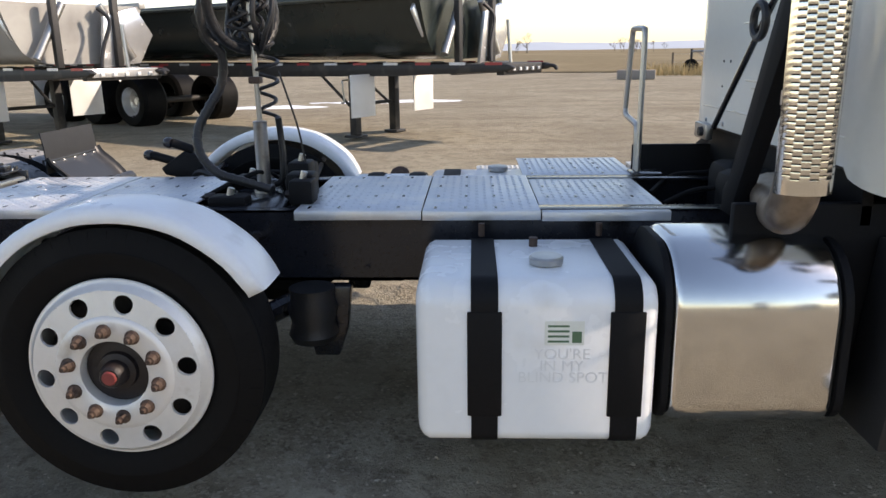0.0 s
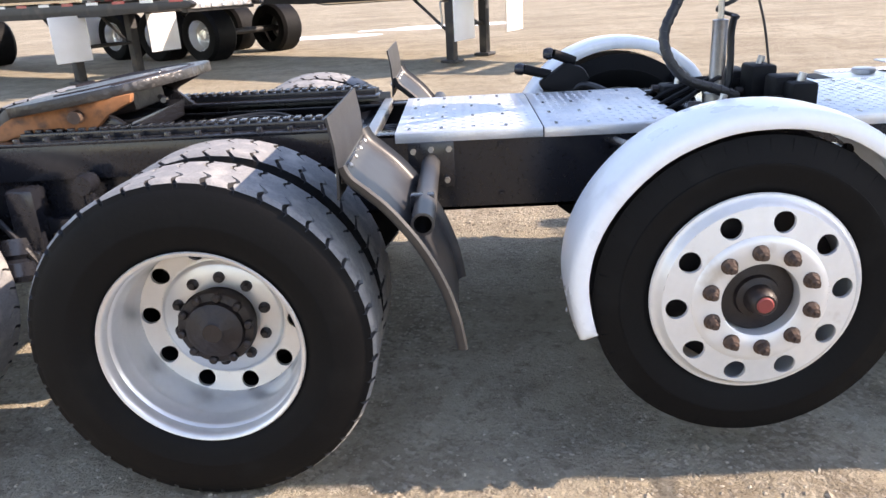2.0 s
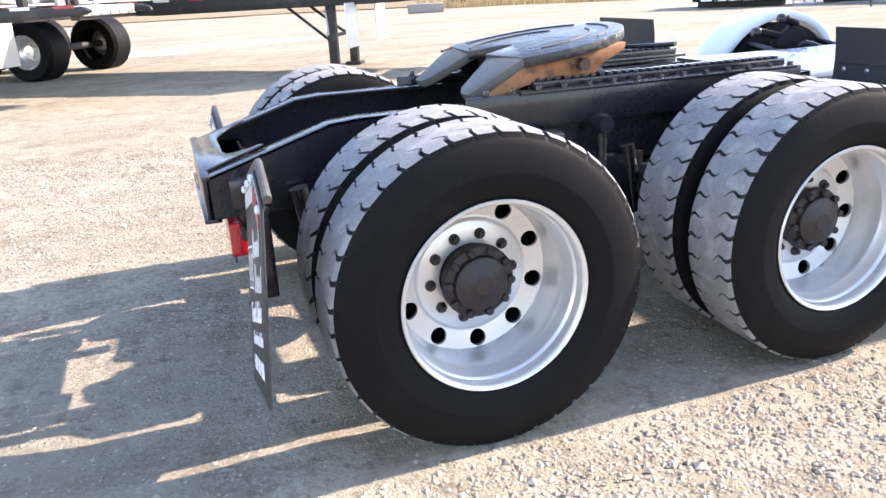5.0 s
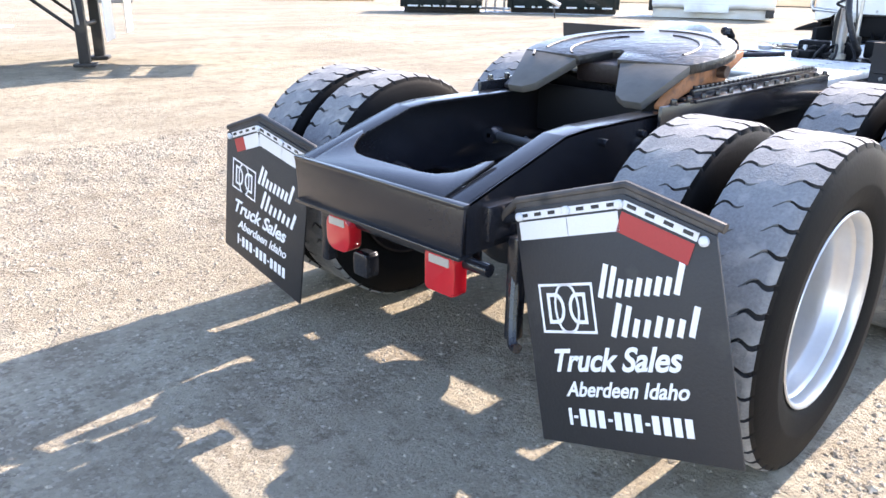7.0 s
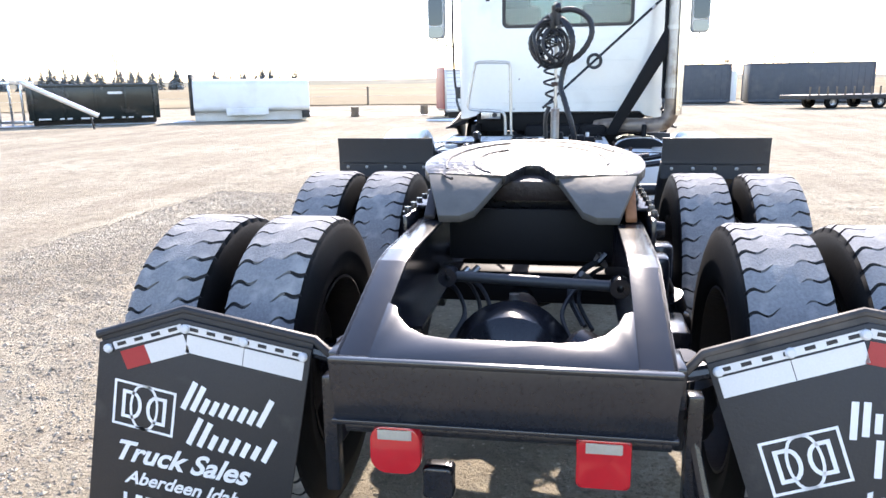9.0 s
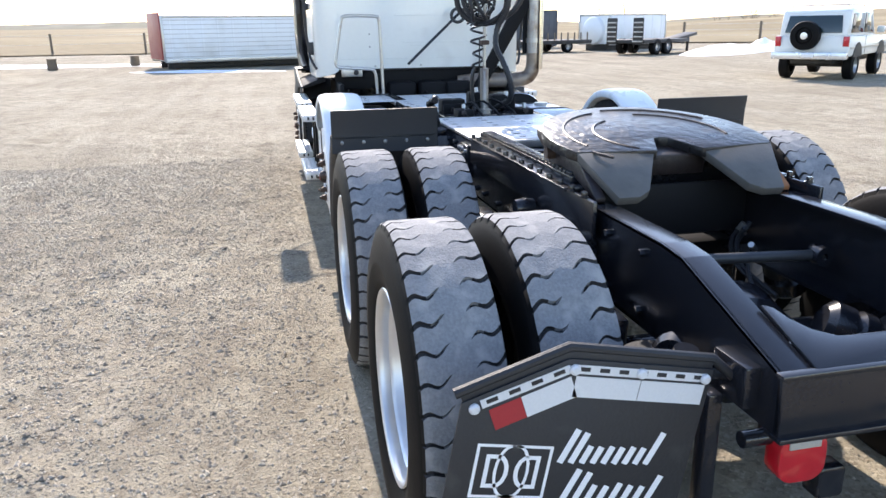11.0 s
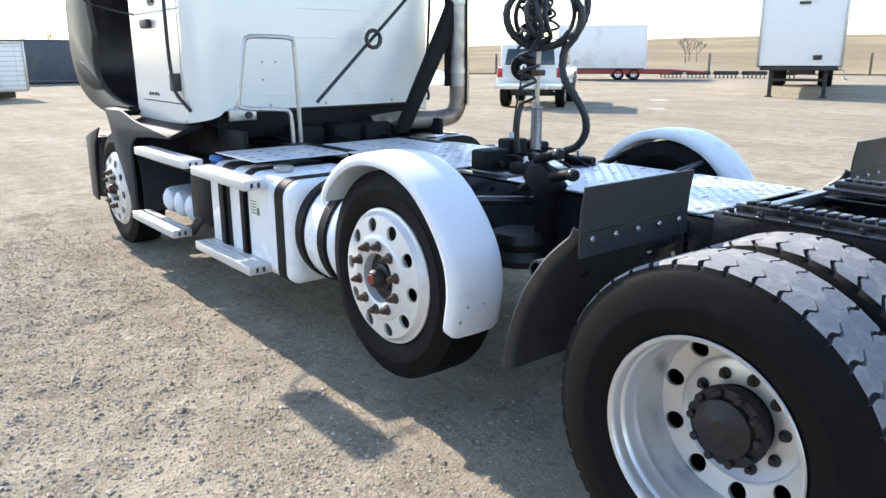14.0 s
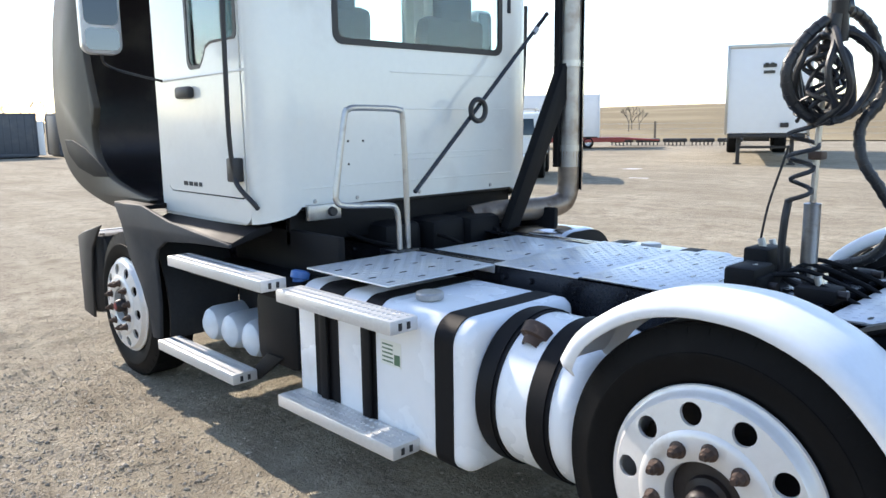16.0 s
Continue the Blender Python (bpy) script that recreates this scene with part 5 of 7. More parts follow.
CAB_X, CAB_Y, CAB_Z0, CAB_Z1 = 5.275, 1.02, 1.175, 2.95
cab = part("cab", holed_wall(rounded(-0.80, 0.80, CAB_Z0, CAB_Z1, 0.004, 6), rounded(-0.70, 0.565, 2.005, 2.56, 0.06, 6), "x", CAB_X, CAB_X + 0.03), WHITE, truck, "white day cab with a rear window and pressed panel lines")
part("rear_glass", prism(rounded(-0.705, 0.57, 2.0, 2.565, 0.05, 6), "x", CAB_X + 0.012, CAB_X + 0.018), GLASS, cab, "tinted rear window pane").visible_shadow = False
part("window_seal", holed_wall(rounded(-0.71, 0.575, 1.995, 2.57, 0.06, 6), rounded(-0.675, 0.54, 2.028, 2.537, 0.045, 6), "x", CAB_X - 0.006, CAB_X + 0.008), HOSE, cab, "black rubber window seal")
for side in (-1, 1):
    quarter_turn = (radians(180), radians(270)) if side < 0 else (radians(90), radians(180))
    bm = bmesh.new()
    for skin in (0.0, 0.015):
        ring = [[bm.verts.new((CAB_X + 0.12 + (0.12 - skin) * math.cos(a), side * 0.80 + (0.22 - skin) * math.sin(a), z - (0.075 if z < 2 else 0) * abs(math.sin(a)) ** 0.45)) for a in [quarter_turn[0] + (quarter_turn[1] - quarter_turn[0]) * k / 10 for k in range(11)]] for z in (CAB_Z0, CAB_Z0 + 0.001, CAB_Z1)]
        for lo, hi in zip(ring, ring[1:]):
            for k in range(10):
                bm.faces.new((lo[k], lo[k + 1], hi[k + 1], hi[k]))
    part("corner_panel", bm, WHITE, cab)
    lo, hi = sorted((side * (CAB_Y - 0.03), side * CAB_Y))
    win = door_window()
    part("side_panel", holed_wall(rounded(CAB_X + 0.12, 6.42, 1.10, CAB_Z1, (0.05, 0.02, 0.02, 0.02), 6), rounded(5.42, 6.32, 1.22, 2.60, 0.05, 6), "y", lo, hi), WHITE, cab)
    dlo, dhi = sorted((side * (CAB_Y - 0.022), side * (CAB_Y + 0.004)))
    door = part("door", holed_wall(rounded(5.428, 6.312, 1.228, 2.592, 0.05, 6), win, "y", dlo, dhi), WHITE, cab, "white cab door with a window and black handle")
    part("door_glass", prism(win, "y", side * (CAB_Y - 0.014) - 0.003, side * (CAB_Y - 0.014) + 0.003), GLASS, door).visible_shadow = False
    part("glass_seal", holed_wall([(5.71 + (u - 5.71) * 1.05, 2.17 + (v - 2.17) * 1.04) for u, v in win], [(5.71 + (u - 5.71) * 0.95, 2.17 + (v - 2.17) * 0.96) for u, v in win], "y", *sorted((side * (CAB_Y + 0.001), side * (CAB_Y + 0.008)))), HOSE, door)
    for k, (u0, u1) in enumerate(((6.12, 6.07), (6.055, 6.01), (5.995, 5.95), (5.935, 5.90))):
        part("badge_bar", box(*sorted((u0, u1)), *sorted((side * (CAB_Y + 0.004), side * (CAB_Y + 0.006))), 1.262, 1.285), GREY_PLASTIC, door, flat=True)
    part("handle", box(5.92, 6.09, *sorted((side * CAB_Y, side * (CAB_Y + 0.045))), 1.735, 1.80, 0.018), PLASTIC, door, "black door handle")
    part("belt_ridge", rod((5.40, side * (CAB_Y + 0.0), 1.855), (6.29, side * (CAB_Y + 0.0), 1.845), 0.008, 10), WHITE, door)
    part("lower_sill", prism([(CAB_X + 0.11, 1.115), (6.42, 1.10), (6.42, 1.06), (CAB_X + 0.20, 1.085)], "y", *sorted((side * 0.95, side * 1.012)), 0.008), WHITE, cab)
    bar = part("grab_bar", tube([(5.41, side * 1.10, 2.35), (5.42, side * 1.10, 2.0), (5.445, side * 1.09, 1.55), (5.455, side * 1.07, 1.36), (5.425, side * 1.065, 1.29), (5.35, side * 1.03, 1.21), (5.345, side * 1.01, 1.18)], 0.0125, 10), PLASTIC, cab, "long black grab bar behind the door")
    part("bar_foot", box(5.44, 5.515, *sorted((side * 1.018, side * 1.08)), 1.31, 1.43, 0.01), PLASTIC, bar)
    part("drip_rail", box(5.42, 6.42, *sorted((side * 1.0, side * 1.03)), 2.68, 2.71, 0.005), WHITE, cab)
cab.matrix_basis = Matrix.Translation((0.065, 0, 0))
part("roof", prism(rounded(5.28, 6.4, -1.01, 1.01, 0.12, 6), "z", CAB_Z1 - 0.005, CAB_Z1 + 0.04, 0.015), WHITE, cab)
part("cab_floor", prism(rounded(5.30, 6.42, -0.99, 0.99, 0.12, 6), "z", 1.155, 1.185, 0.008), PLASTIC, cab)
part("lower_back", box(5.33, 5.37, -0.84, 0.84, 0.98, 1.16, 0.004), STRAP, cab)
part("firewall", box(6.40, 6.44, -0.95, 0.95, 1.06, 1.92, 0.01), PLASTIC, cab)
part("windshield", prism(rounded(-0.88, 0.88, 1.95, 2.72, 0.08, 6), "x", 6.40, 6.408), GLASS, cab).visible_shadow = False
for y0, y1 in ((-0.97, -0.88), (0.88, 0.97)):
    part("pillar", box(6.38, 6.44, y0, y1, 1.9, 2.95, 0.015), WHITE, cab)
part("header", box(6.38, 6.44, -0.97, 0.97, 2.72, 2.95, 0.015), WHITE, cab)
for y in (0.45, -0.45):
    seat = part("seat", prism([(5.45, 1.2), (5.95, 1.2), (6.0, 1.62), (5.65, 1.62), (5.52, 2.22), (5.40, 2.22)], "y", y - 0.25, y + 0.25, 0.05), SEAT_GREY, cab, "grey cloth seat")
    part("headrest", box(5.40, 5.50, y - 0.14, y + 0.14, 2.18, 2.36, 0.04), SEAT_GREY, seat)
part("dashboard", box(6.1, 6.38, -0.9, 0.9, 1.5, 1.93, 0.05), PLASTIC, cab)
part("steering_wheel", tube([(6.0 + 0.06 * math.cos(2 * math.pi * k / 16), 0.45 + 0.22 * math.cos(2 * math.pi * k / 16), 1.95 + 0.2 * math.sin(2 * math.pi * k / 16)) for k in range(16)], 0.014, 8, closed=True, per=2), PLASTIC, cab)
# pressed lines on the back wall
for z, y0, y1 in ((1.87, -0.79, 0.20), (1.67, -0.75, 0.25), (1.42, -0.72, 0.18), (1.39, -0.55, 0.10), (1.27, -0.79, 0.79)):
    part("pressed_line", box(CAB_X - 0.0035, CAB_X + 0.004, y0, y1, z - 0.004, z + 0.004, 0.0015), WHITE, cab)
for y in (-0.60, 0.0, 0.45, 0.72):
    part("hem_bolt", lathe([(0, -0.008), (0.008, -0.008), (0.012, 0)], 8, Matrix.Translation((CAB_X, y, 1.20)) @ pose(0, 0, 0, 0, 0, -90)), STEEL, cab)
for y, z in ((0.50, 1.50), (0.40, 1.50), (0.50, 1.38)):
    part("screw_hole", lathe([(0, -0.002), (0.006, -0.002), (0.007, 0.0)], 8, Matrix.Translation((CAB_X - 0.0015, y, z)) @ pose(0, 0, 0, 0, 0, -90)), FRAME_BLACK, cab)
plate = part("socket_panel", box(5.235, 5.272, 0.585, 0.785, 1.105, 1.185, 0.006), STEEL, cab, "small steel connector panel below the cab")
part("socket", lathe([(0, -0.02), (0.022, -0.02), (0.026, 0)], 14, Matrix.Translation((5.235, 0.645, 1.145)) @ pose(0, 0, 0, 0, 0, -90)), PLASTIC, plate)
part("rear_vent", box(CAB_X - 0.006, CAB_X + 0.01, 0.70, 0.74, 2.26, 2.48, 0.004), GREY_PLASTIC, cab)
part("rear_vent", box(CAB_X - 0.006, CAB_X + 0.01, -0.79, -0.76, 2.26, 2.48, 0.004), GREY_PLASTIC, cab)

# chrome grab rail loop behind the cab
part("grab_rail", tube([(4.765, 0.525, 0.955), (4.765, 0.53, 1.25), (4.77, 0.54, 1.60), (4.77, 0.56, 1.635), (4.772, 0.61, 1.645), (4.776, 0.81, 1.649), (4.778, 0.86, 1.640), (4.78, 0.885, 1.60), (4.775, 0.945, 1.28), (4.775, 0.945, 1.225), (4.773, 0.90, 1.20), (4.768, 0.65, 1.18), (4.766, 0.60, 1.16), (4.765, 0.585, 1.10), (4.765, 0.58, 0.955)], 0.0145, 10, per=4), STEEL, truck, "bent bright steel grab rail behind the cab").matrix_basis = Matrix.Translation((0.17, -0.08, 0.015))
part("rail_foot", box(4.90, 5.05, 0.40, 0.54, 0.950, 0.965, 0.004), FRAME_BLACK, truck)
# near-black blocks: the shade below the cab is in their colour
for y in (-0.35, -0.1, 0.2):
    part("engine_block", box(5.2 + 0.2 * y, 6.2, y - 0.14, y + 0.14, 0.78, 1.05, 0.05), STRAP, truck)
part("transmission", lathe([(0, 0), (0.12, 0.0), (0.16, 0.1), (0.2, 0.4), (0.24, 0.8), (0, 0.85)], 20, Matrix.Translation((4.9, 0, 0.70)) @ pose(0, 0, 0, 0, 0, -90)), FRAME_BLACK, truck)
for k in (0, 2, 4):
    part("cab_hose", tube([(5.45, -0.5 + 0.25 * k, 1.03), (5.30, -0.45 + 0.22 * k, 0.97), (5.10, -0.4 + 0.2 * k, 0.955), (4.95, -0.3 + 0.13 * k, 0.90)], 0.012, 8), STRAP, truck)

# mirrors
for side, x, y in ((1, 6.19, 1.405), (-1, 6.19, -1.462)):
    m = Matrix.Translation((x, y, 2.195)) @ pose(0, 0, 0, 0, 0, -8 * side)
    mirror = part("mirror", prism(rounded(-0.098, 0.098, -0.235, 0.235, 0.05), "x", 0, 0.08, 0.015, m=m), MIRROR_BACK, truck, "tall mirror on thin arms beside the cab")
    part("glass", prism(rounded(-0.082, 0.082, -0.09, 0.215, 0.035), "x", -0.004, 0.002, 0, m=m), MIRROR, mirror)
    part("wide_glass", prism(rounded(-0.082, 0.082, -0.215, -0.105, 0.03), "x", -0.004, 0.002, 0, m=m), MIRROR_LOW, mirror)
    part("arm", tube([(x + 0.04, y, 2.34), (x + 0.10, y - 0.08 * side, 2.42), (x + 0.2, side * 1.0, 2.46)], 0.010, 8), FRAME_BLACK, mirror)
    part("arm", tube([(x + 0.04, y, 1.97), (x + 0.08, y - 0.06 * side, 1.90), (x + 0.20, side * 1.0, 1.84)], 0.008, 8), FRAME_BLACK, mirror)

# tipped-open hood, dark inside, and bumper
hood_line = smooth_path([(6.92, 1.06, 0), (7.30, 1.10, 0), (7.70, 1.19, 0), (7.97, 1.36, 0), (8.09, 1.68, 0), (8.06, 2.02, 0), (7.94, 2.36, 0), (7.72, 2.68, 0), (7.35, 3.0, 0)], 5)
flat_line = [(p.x, p.y) for p in hood_line]
hood = part("hood", ribbon(flat_line, "y", -1.06, 1.06, 0.03), HOOD_IN, truck, "engine hood tipped forward, dark liner showing")
for side in (-1, 1):
    inner = [(x - 0.78 * (1 - abs(z - 1.75) / 1.6), z + 0.10 * (1 if z < 1.6 else -0.3)) for x, z in flat_line]
    part("hood_side", prism([(x + 0.03, z) for x, z in flat_line] + inner[::-1], "y", *sorted((side * 1.04, side * 1.09)), 0.012), HOOD_RIM, hood, "curved side of the open hood")
    # flat black patch laid on the hood side
    part("side_patch", prism([(7.94, 1.50), (7.78, 1.50), (7.55, 1.45), (7.22, 1.33), (7.14, 1.27), (7.40, 1.26), (7.70, 1.31), (7.88, 1.40)], "y", *sorted((side * 1.089, side * 1.095)), 0.002), STRAP, hood, "black patch on the side of the open hood")
part("radiator", box(6.95, 7.05, -0.55, 0.55, 0.70, 1.75, 0.02), PLASTIC, truck)
part("engine_cover", box(6.3, 6.95, -0.4, 0.4, 0.9, 1.6, 0.08), FRAME_BLACK, truck)
bumper = part("bumper", prism(rounded(7.43, 7.68, -1.15, 1.15, 0.12), "z", 0.30, 0.86, 0.05), PLASTIC, truck, "black front bumper with a pale top edge")
part("top_edge", box(7.635, 7.665, -1.10, 1.10, 0.856, 0.866, 0.003), HOOD_OUT, bumper)
for side in (-1, 1):
    part("bumper_end", prism([(7.66, 0.84), (7.55, 0.875), (7.20, 0.955), (7.24, 0.93), (7.40, 0.78), (7.45, 0.60), (7.47, 0.28), (7.66, 0.30)], "y", *sorted((side * 1.135, side * 1.155)), 0.008), PLASTIC, bumper)
for side in (-1, 1):
    line = arc(STEER_X, 0.50, 0.60, 120, 195, 14)
    part("splash_guard", ribbon(line, "y", *sorted((side * 0.66, side * 1.10)), 0.02), GREY_PLASTIC, truck, "grey plastic inner splash guard")
    skirt = part("cab_skirt", prism([(6.88, 1.13), (6.46, 1.14), (6.10, 1.075), (5.75, 1.045), (5.42, 1.02), (5.42, 1.0), (5.80, 0.985), (6.15, 0.955), (6.27, 0.90), (6.305, 0.84), (6.29, 0.585), (6.32, 0.36), (6.43, 0.35), (6.45, 0.47), (6.55, 0.65), (6.70, 0.82), (6.78, 1.0)], "y", *sorted((side * 1.15, side * 1.175)), 0.01), GREY_PLASTIC, truck, "grey plastic fairing behind the steer wheel")
    if side > 0:
        part("skirt_ledge", prism([(1.155, 1.0), (1.155, 1.025), (1.0, 1.085), (0.93, 1.09), (0.93, 1.06)], "x", 5.42, 6.46, 0.004), STRAP, skirt)
    part("skirt_cap", prism([(side * 1.17, 1.115), (side * 1.17, 1.135), (side * 0.80, 1.15), (side * 0.80, 1.10)], "x", 6.45, 6.88, 0.006), STRAP, skirt)
    # panel blackened to carry the shade behind the steps
    part("skirt_panel", box(4.98, 5.98, *sorted((side * 0.80, side * 0.84)), 0.40, 1.06, 0.01), STRAP, truck)

# left tanks
LT = (0.48, 1.10, 0.330, 0.898)
tank = part("fuel_tank", tank_body(3.865, 4.972, *LT, (0.06, 0.06, 0.10, 0.06)), TANK_WHITE, truck, "white square fuel tank with steps and black straps")
for x, w in ((4.64, 0.17), (4.385, 0.095), (3.945, 0.095)):
    tank_strap(x, w, *LT, (0.06, 0.06, 0.10, 0.06), 0, tank, LT[1])
part("filler_cap", lathe([(0.042, 0), (0.045, 0.006), (0.056, 0.010), (0.058, 0.030), (0.052, 0.036), (0, 0.038)], 24, Matrix.Translation((4.25, 0.93, 0.895)) @ pose(0, 0, 0, 90, 0, 0)), STEEL, tank)
face_l = Matrix.Translation((4.292, 1.1012, 0.705)) @ Matrix(((-1, 0, 0, 0), (0, 0, 1, 0), (0, 1, 0, 0), (0, 0, 0, 1)))
st = part("sticker", box(-0.062, 0.062, -0.050, 0.050, 0, 0.0006), STICKER, tank, "small printed white label")
st.matrix_basis = face_l
for k in range(5):
    bar = part("label_line", box(-0.052, 0.012, 0.030 - 0.017 * k, 0.036 - 0.017 * k, 0.0006, 0.0011), PRINT_GREEN, tank, flat=True)
    bar.matrix_basis = face_l
bar = part("label_line", box(0.020, 0.054, -0.042, 0.0, 0.0006, 0.0011), PRINT_GREEN, tank, flat=True)
bar.matrix_basis = face_l
RX = Matrix.Translation((3.40, 0.80, 0.625)) @ pose(0, 0, 0, 0, 0, -90)
rt = part("hydraulic_tank", lathe([(0.0, 0.0), (0.18, 0.004), (0.25, 0.025), (0.278, 0.06), (0.282, 0.09), (0.282, 0.44), (0.27, 0.455), (0, 0.46)], 48, RX), TANK_WHITE, truck, "round white tank with two black bands")
for y in (0.175, 0.405):
    part("band", lathe([(0.281, y - 0.046), (0.287, y - 0.046), (0.287, y - 0.030), (0.292, y - 0.030), (0.292, y + 0.030), (0.287, y + 0.030), (0.287, y + 0.046), (0.281, y + 0.046)], 48, RX), STRAP, rt)
part("filler_cap", lathe([(0.03, 0), (0.035, 0.03), (0.052, 0.035), (0.054, 0.075), (0.045, 0.082), (0, 0.084)], 20, Matrix.Translation((3.69, 0.985, 0.835)) @ pose(0, 0, 0, 48, 0, 180)), RUST, rt, "weathered brass filler cap")
part("bracket", box(3.45, 3.75, 0.42, 0.60, 0.40, 0.66, 0.01), FRAME_BLACK, rt)


def step(x0, x1, y0, y1, z, name="step", parent=truck, label="ribbed aluminium entry step"):
    s = part(name, box(x0, x1, y0, y1, z - 0.055, z, 0.006), STEP, parent, label)
    n = int((x1 - x0) / 0.03)
    tooth = None
    for k in range(n):
        for j in range(3):
            m = Matrix.Translation((x0 + 0.03 + (x1 - x0 - 0.06) * k / max(1, n - 1), y0 + 0.025 + (y1 - y0 - 0.05) * j / 2, z - 0.001))
            if tooth is None:
                tooth = part("grip", lathe([(0.011, 0), (0.009, 0.004), (0.005, 0.004), (0.004, 0.0)], 8, pose(0, 0, 0, 90, 0, 0)), STEP, s)
                tooth.matrix_basis = m
            else:
                share("grip", tooth, s, m)
    for end, d in ((x0, -0.002), (x1, 0.002)):
        for q in (0.35, 0.65):
            part("end_slot", box(*sorted((end, end + d)), y0 + (y1 - y0) * q - 0.008, y0 + (y1 - y0) * q + 0.008, z - 0.042, z - 0.015, 0.0), PLASTIC, s, flat=True)
    return s


step(4.13, 4.905, 1.10, 1.235, 0.888)
step(4.13, 4.93, 1.10, 1.235, 0.408)
for x in (4.405, 4.70):
    part("step_bracket", box(x, x + 0.055, 1.106, 1.122, 0.36, 0.84, 0.004), STRAP, truck)
step(5.03, 6.00, 1.10, 1.235, 0.905)
step(5.34, 6.21, 1.10, 1.235, 0.395)
part("step_well", box(5.05, 5.95, 0.86, 1.14, 0.80, 0.86, 0.01), STRAP, truck)
part("step_bracket", prism([(5.34, 0.34), (5.44, 0.34), (5.24, 0.50), (5.10, 0.50)], "y", 1.08, 1.10, 0.004), STRAP, truck)
part("def_tank", box(4.99, 5.36, 0.62, 1.09, 0.44, 0.79, 0.045), STRAP, truck, "black plastic fluid tank with a blue cap")
part("fluid_cap", lathe([(0.03, 0), (0.032, 0.05), (0.046, 0.055), (0.046, 0.085), (0.03, 0.092), (0, 0.094)], 18, Matrix.Translation((5.10, 1.0, 0.82)) @ pose(0, 0, 0, 75, 0, 180)), BLUE_CAP, truck, "blue fluid filler cap")
for x in (5.50, 5.72, 5.94):
    part("air_tank", lathe([(0.0, 0.0), (0.05, -0.006), (0.085, -0.03), (0.098, -0.065), (0.10, -0.10), (0.10, -0.5), (0, -0.52)], 24, Matrix.Translation((x, 1.07, 0.50)), ), AIR_TANK, truck, "pale round-ended air tank")
# right side steps
step(5.48, 6.05, -1.265, -1.12, 0.90)
step(5.50, 6.05, -1.265, -1.12, 0.40)
part("step_box", prism([(5.40, 0.30), (5.56, 0.30), (5.56, 0.95), (5.46, 0.95)], "y", -1.12, -0.85, 0.01), PLASTIC, truck)

# pogo stick with hoses between the rails
post = part("hose_post", lathe([(0.045, 0.0), (0.045, 0.03), (0.030, 0.035), (0.030, 0.31), (0.032, 0.315), (0.012, 0.32)], 20, Matrix.Translation((3.13, 0.04, 0.962)) @ pose(0, 0, 0, 90, 0, 0)), STEEL, truck, "steel spring post holding coiled air hoses")
post.matrix_basis = Matrix.Translation((0.04, -0.06, 0))
part("thin_rod", tube([(3.13, 0.04, 1.27), (3.125, 0.04, 1.6), (3.11, 0.05, 2.02)], 0.012, 10), STEEL, post)
part("post_base", box(2.98, 3.30, -0.32, 0.36, 0.925, 0.962, 0.008), FRAME_BLACK, post)
part("valve_block", box(3.20, 3.32, 0.16, 0.34, 0.96, 1.06, 0.015), STRAP, post)
part("valve_block", box(3.28, 3.40, -0.18, -0.06, 0.965, 1.075, 0.015), STRAP, post)
part("guard_wire", tube([(3.33, 0.02, 1.08), (3.30, 0.03, 1.25), (3.255, 0.04, 1.40), (3.225, 0.05, 1.49)], 0.005, 6), HOSE, post, "thin black antenna-like wire")
for x, y, sx, sy, top in ((3.30, 0.05, 0.05, 0.07, 1.10), (3.24, 0.24, 0.06, 0.09, 1.03), (3.02, 0.22, 0.07, 0.06, 1.01), (3.36, -0.20, 0.05, 0.06, 1.06), (3.06, -0.24, 0.08, 0.05, 1.00)):
    vb = part("valve", box(x - sx, x + sx, y - sy, y + sy, 0.955, top, 0.014), STRAP, post)
    part("fitting", rod((x, y, top - 0.005), (x + 0.01, y, top + 0.03), 0.014, 10), STEEL, vb)
    part("port", rod((x - sx - 0.03, y + 0.02, 0.99), (x - sx + 0.01, y + 0.02, 0.99), 0.016, 10), HUB_DARK, vb)
for k in range(4):
    part("air_line", tube([(3.28 - 0.05 * k, 0.26 - 0.06 * k, 1.0), (3.12, 0.20 - 0.07 * k, 1.03 + 0.01 * k), (2.95, 0.24 - 0.12 * k, 0.99), (2.86, 0.20 - 0.1 * k, 0.94)], 0.009, 8), STRAP, post)
# thick wrapped hose: a wide loop at the top, and a second that hangs down to the deck
thick = ((3.09, 0.05, 1.95), (3.07, -0.07, 1.965), (3.04, -0.18, 1.90), (3.02, -0.205, 1.79), (3.02, -0.14, 1.67), (3.06, -0.03, 1.60), (3.12, 0.09, 1.585), (3.17, 0.19, 1.65), (3.18, 0.225, 1.76), (3.15, 0.17, 1.86), (3.11, 0.09, 1.93))
part("big_hose", tube(thick, 0.019, 12), HOSE, post, "thick black wrapped hose")
fall = ((3.10, 0.03, 1.92), (3.02, -0.04, 1.86), (2.95, -0.075, 1.76), (2.96, -0.06, 1.65), (3.005, -0.02, 1.56), (2.985, 0.0, 1.44), (2.93, -0.03, 1.34), (2.885, -0.06, 1.245), (2.90, -0.09, 1.15), (2.97, -0.10, 1.07), (3.08, -0.09, 1.03), (3.18, -0.06, 0.99))
big = part("big_hose", tube(fall, 0.019, 12), HOSE, post, "thick black wrapped hose")
for line in (thick, fall):
    way = smooth_path(line, 9)
    for k in range(2, len(way) - 2, 3):
        d = (Vector(way[k + 1]) - Vector(way[k - 1])).normalized() * 0.008
        part("wrap_turn", rod(Vector(way[k]) - d, Vector(way[k]) + d, 0.0212, 10), HOSE, big)
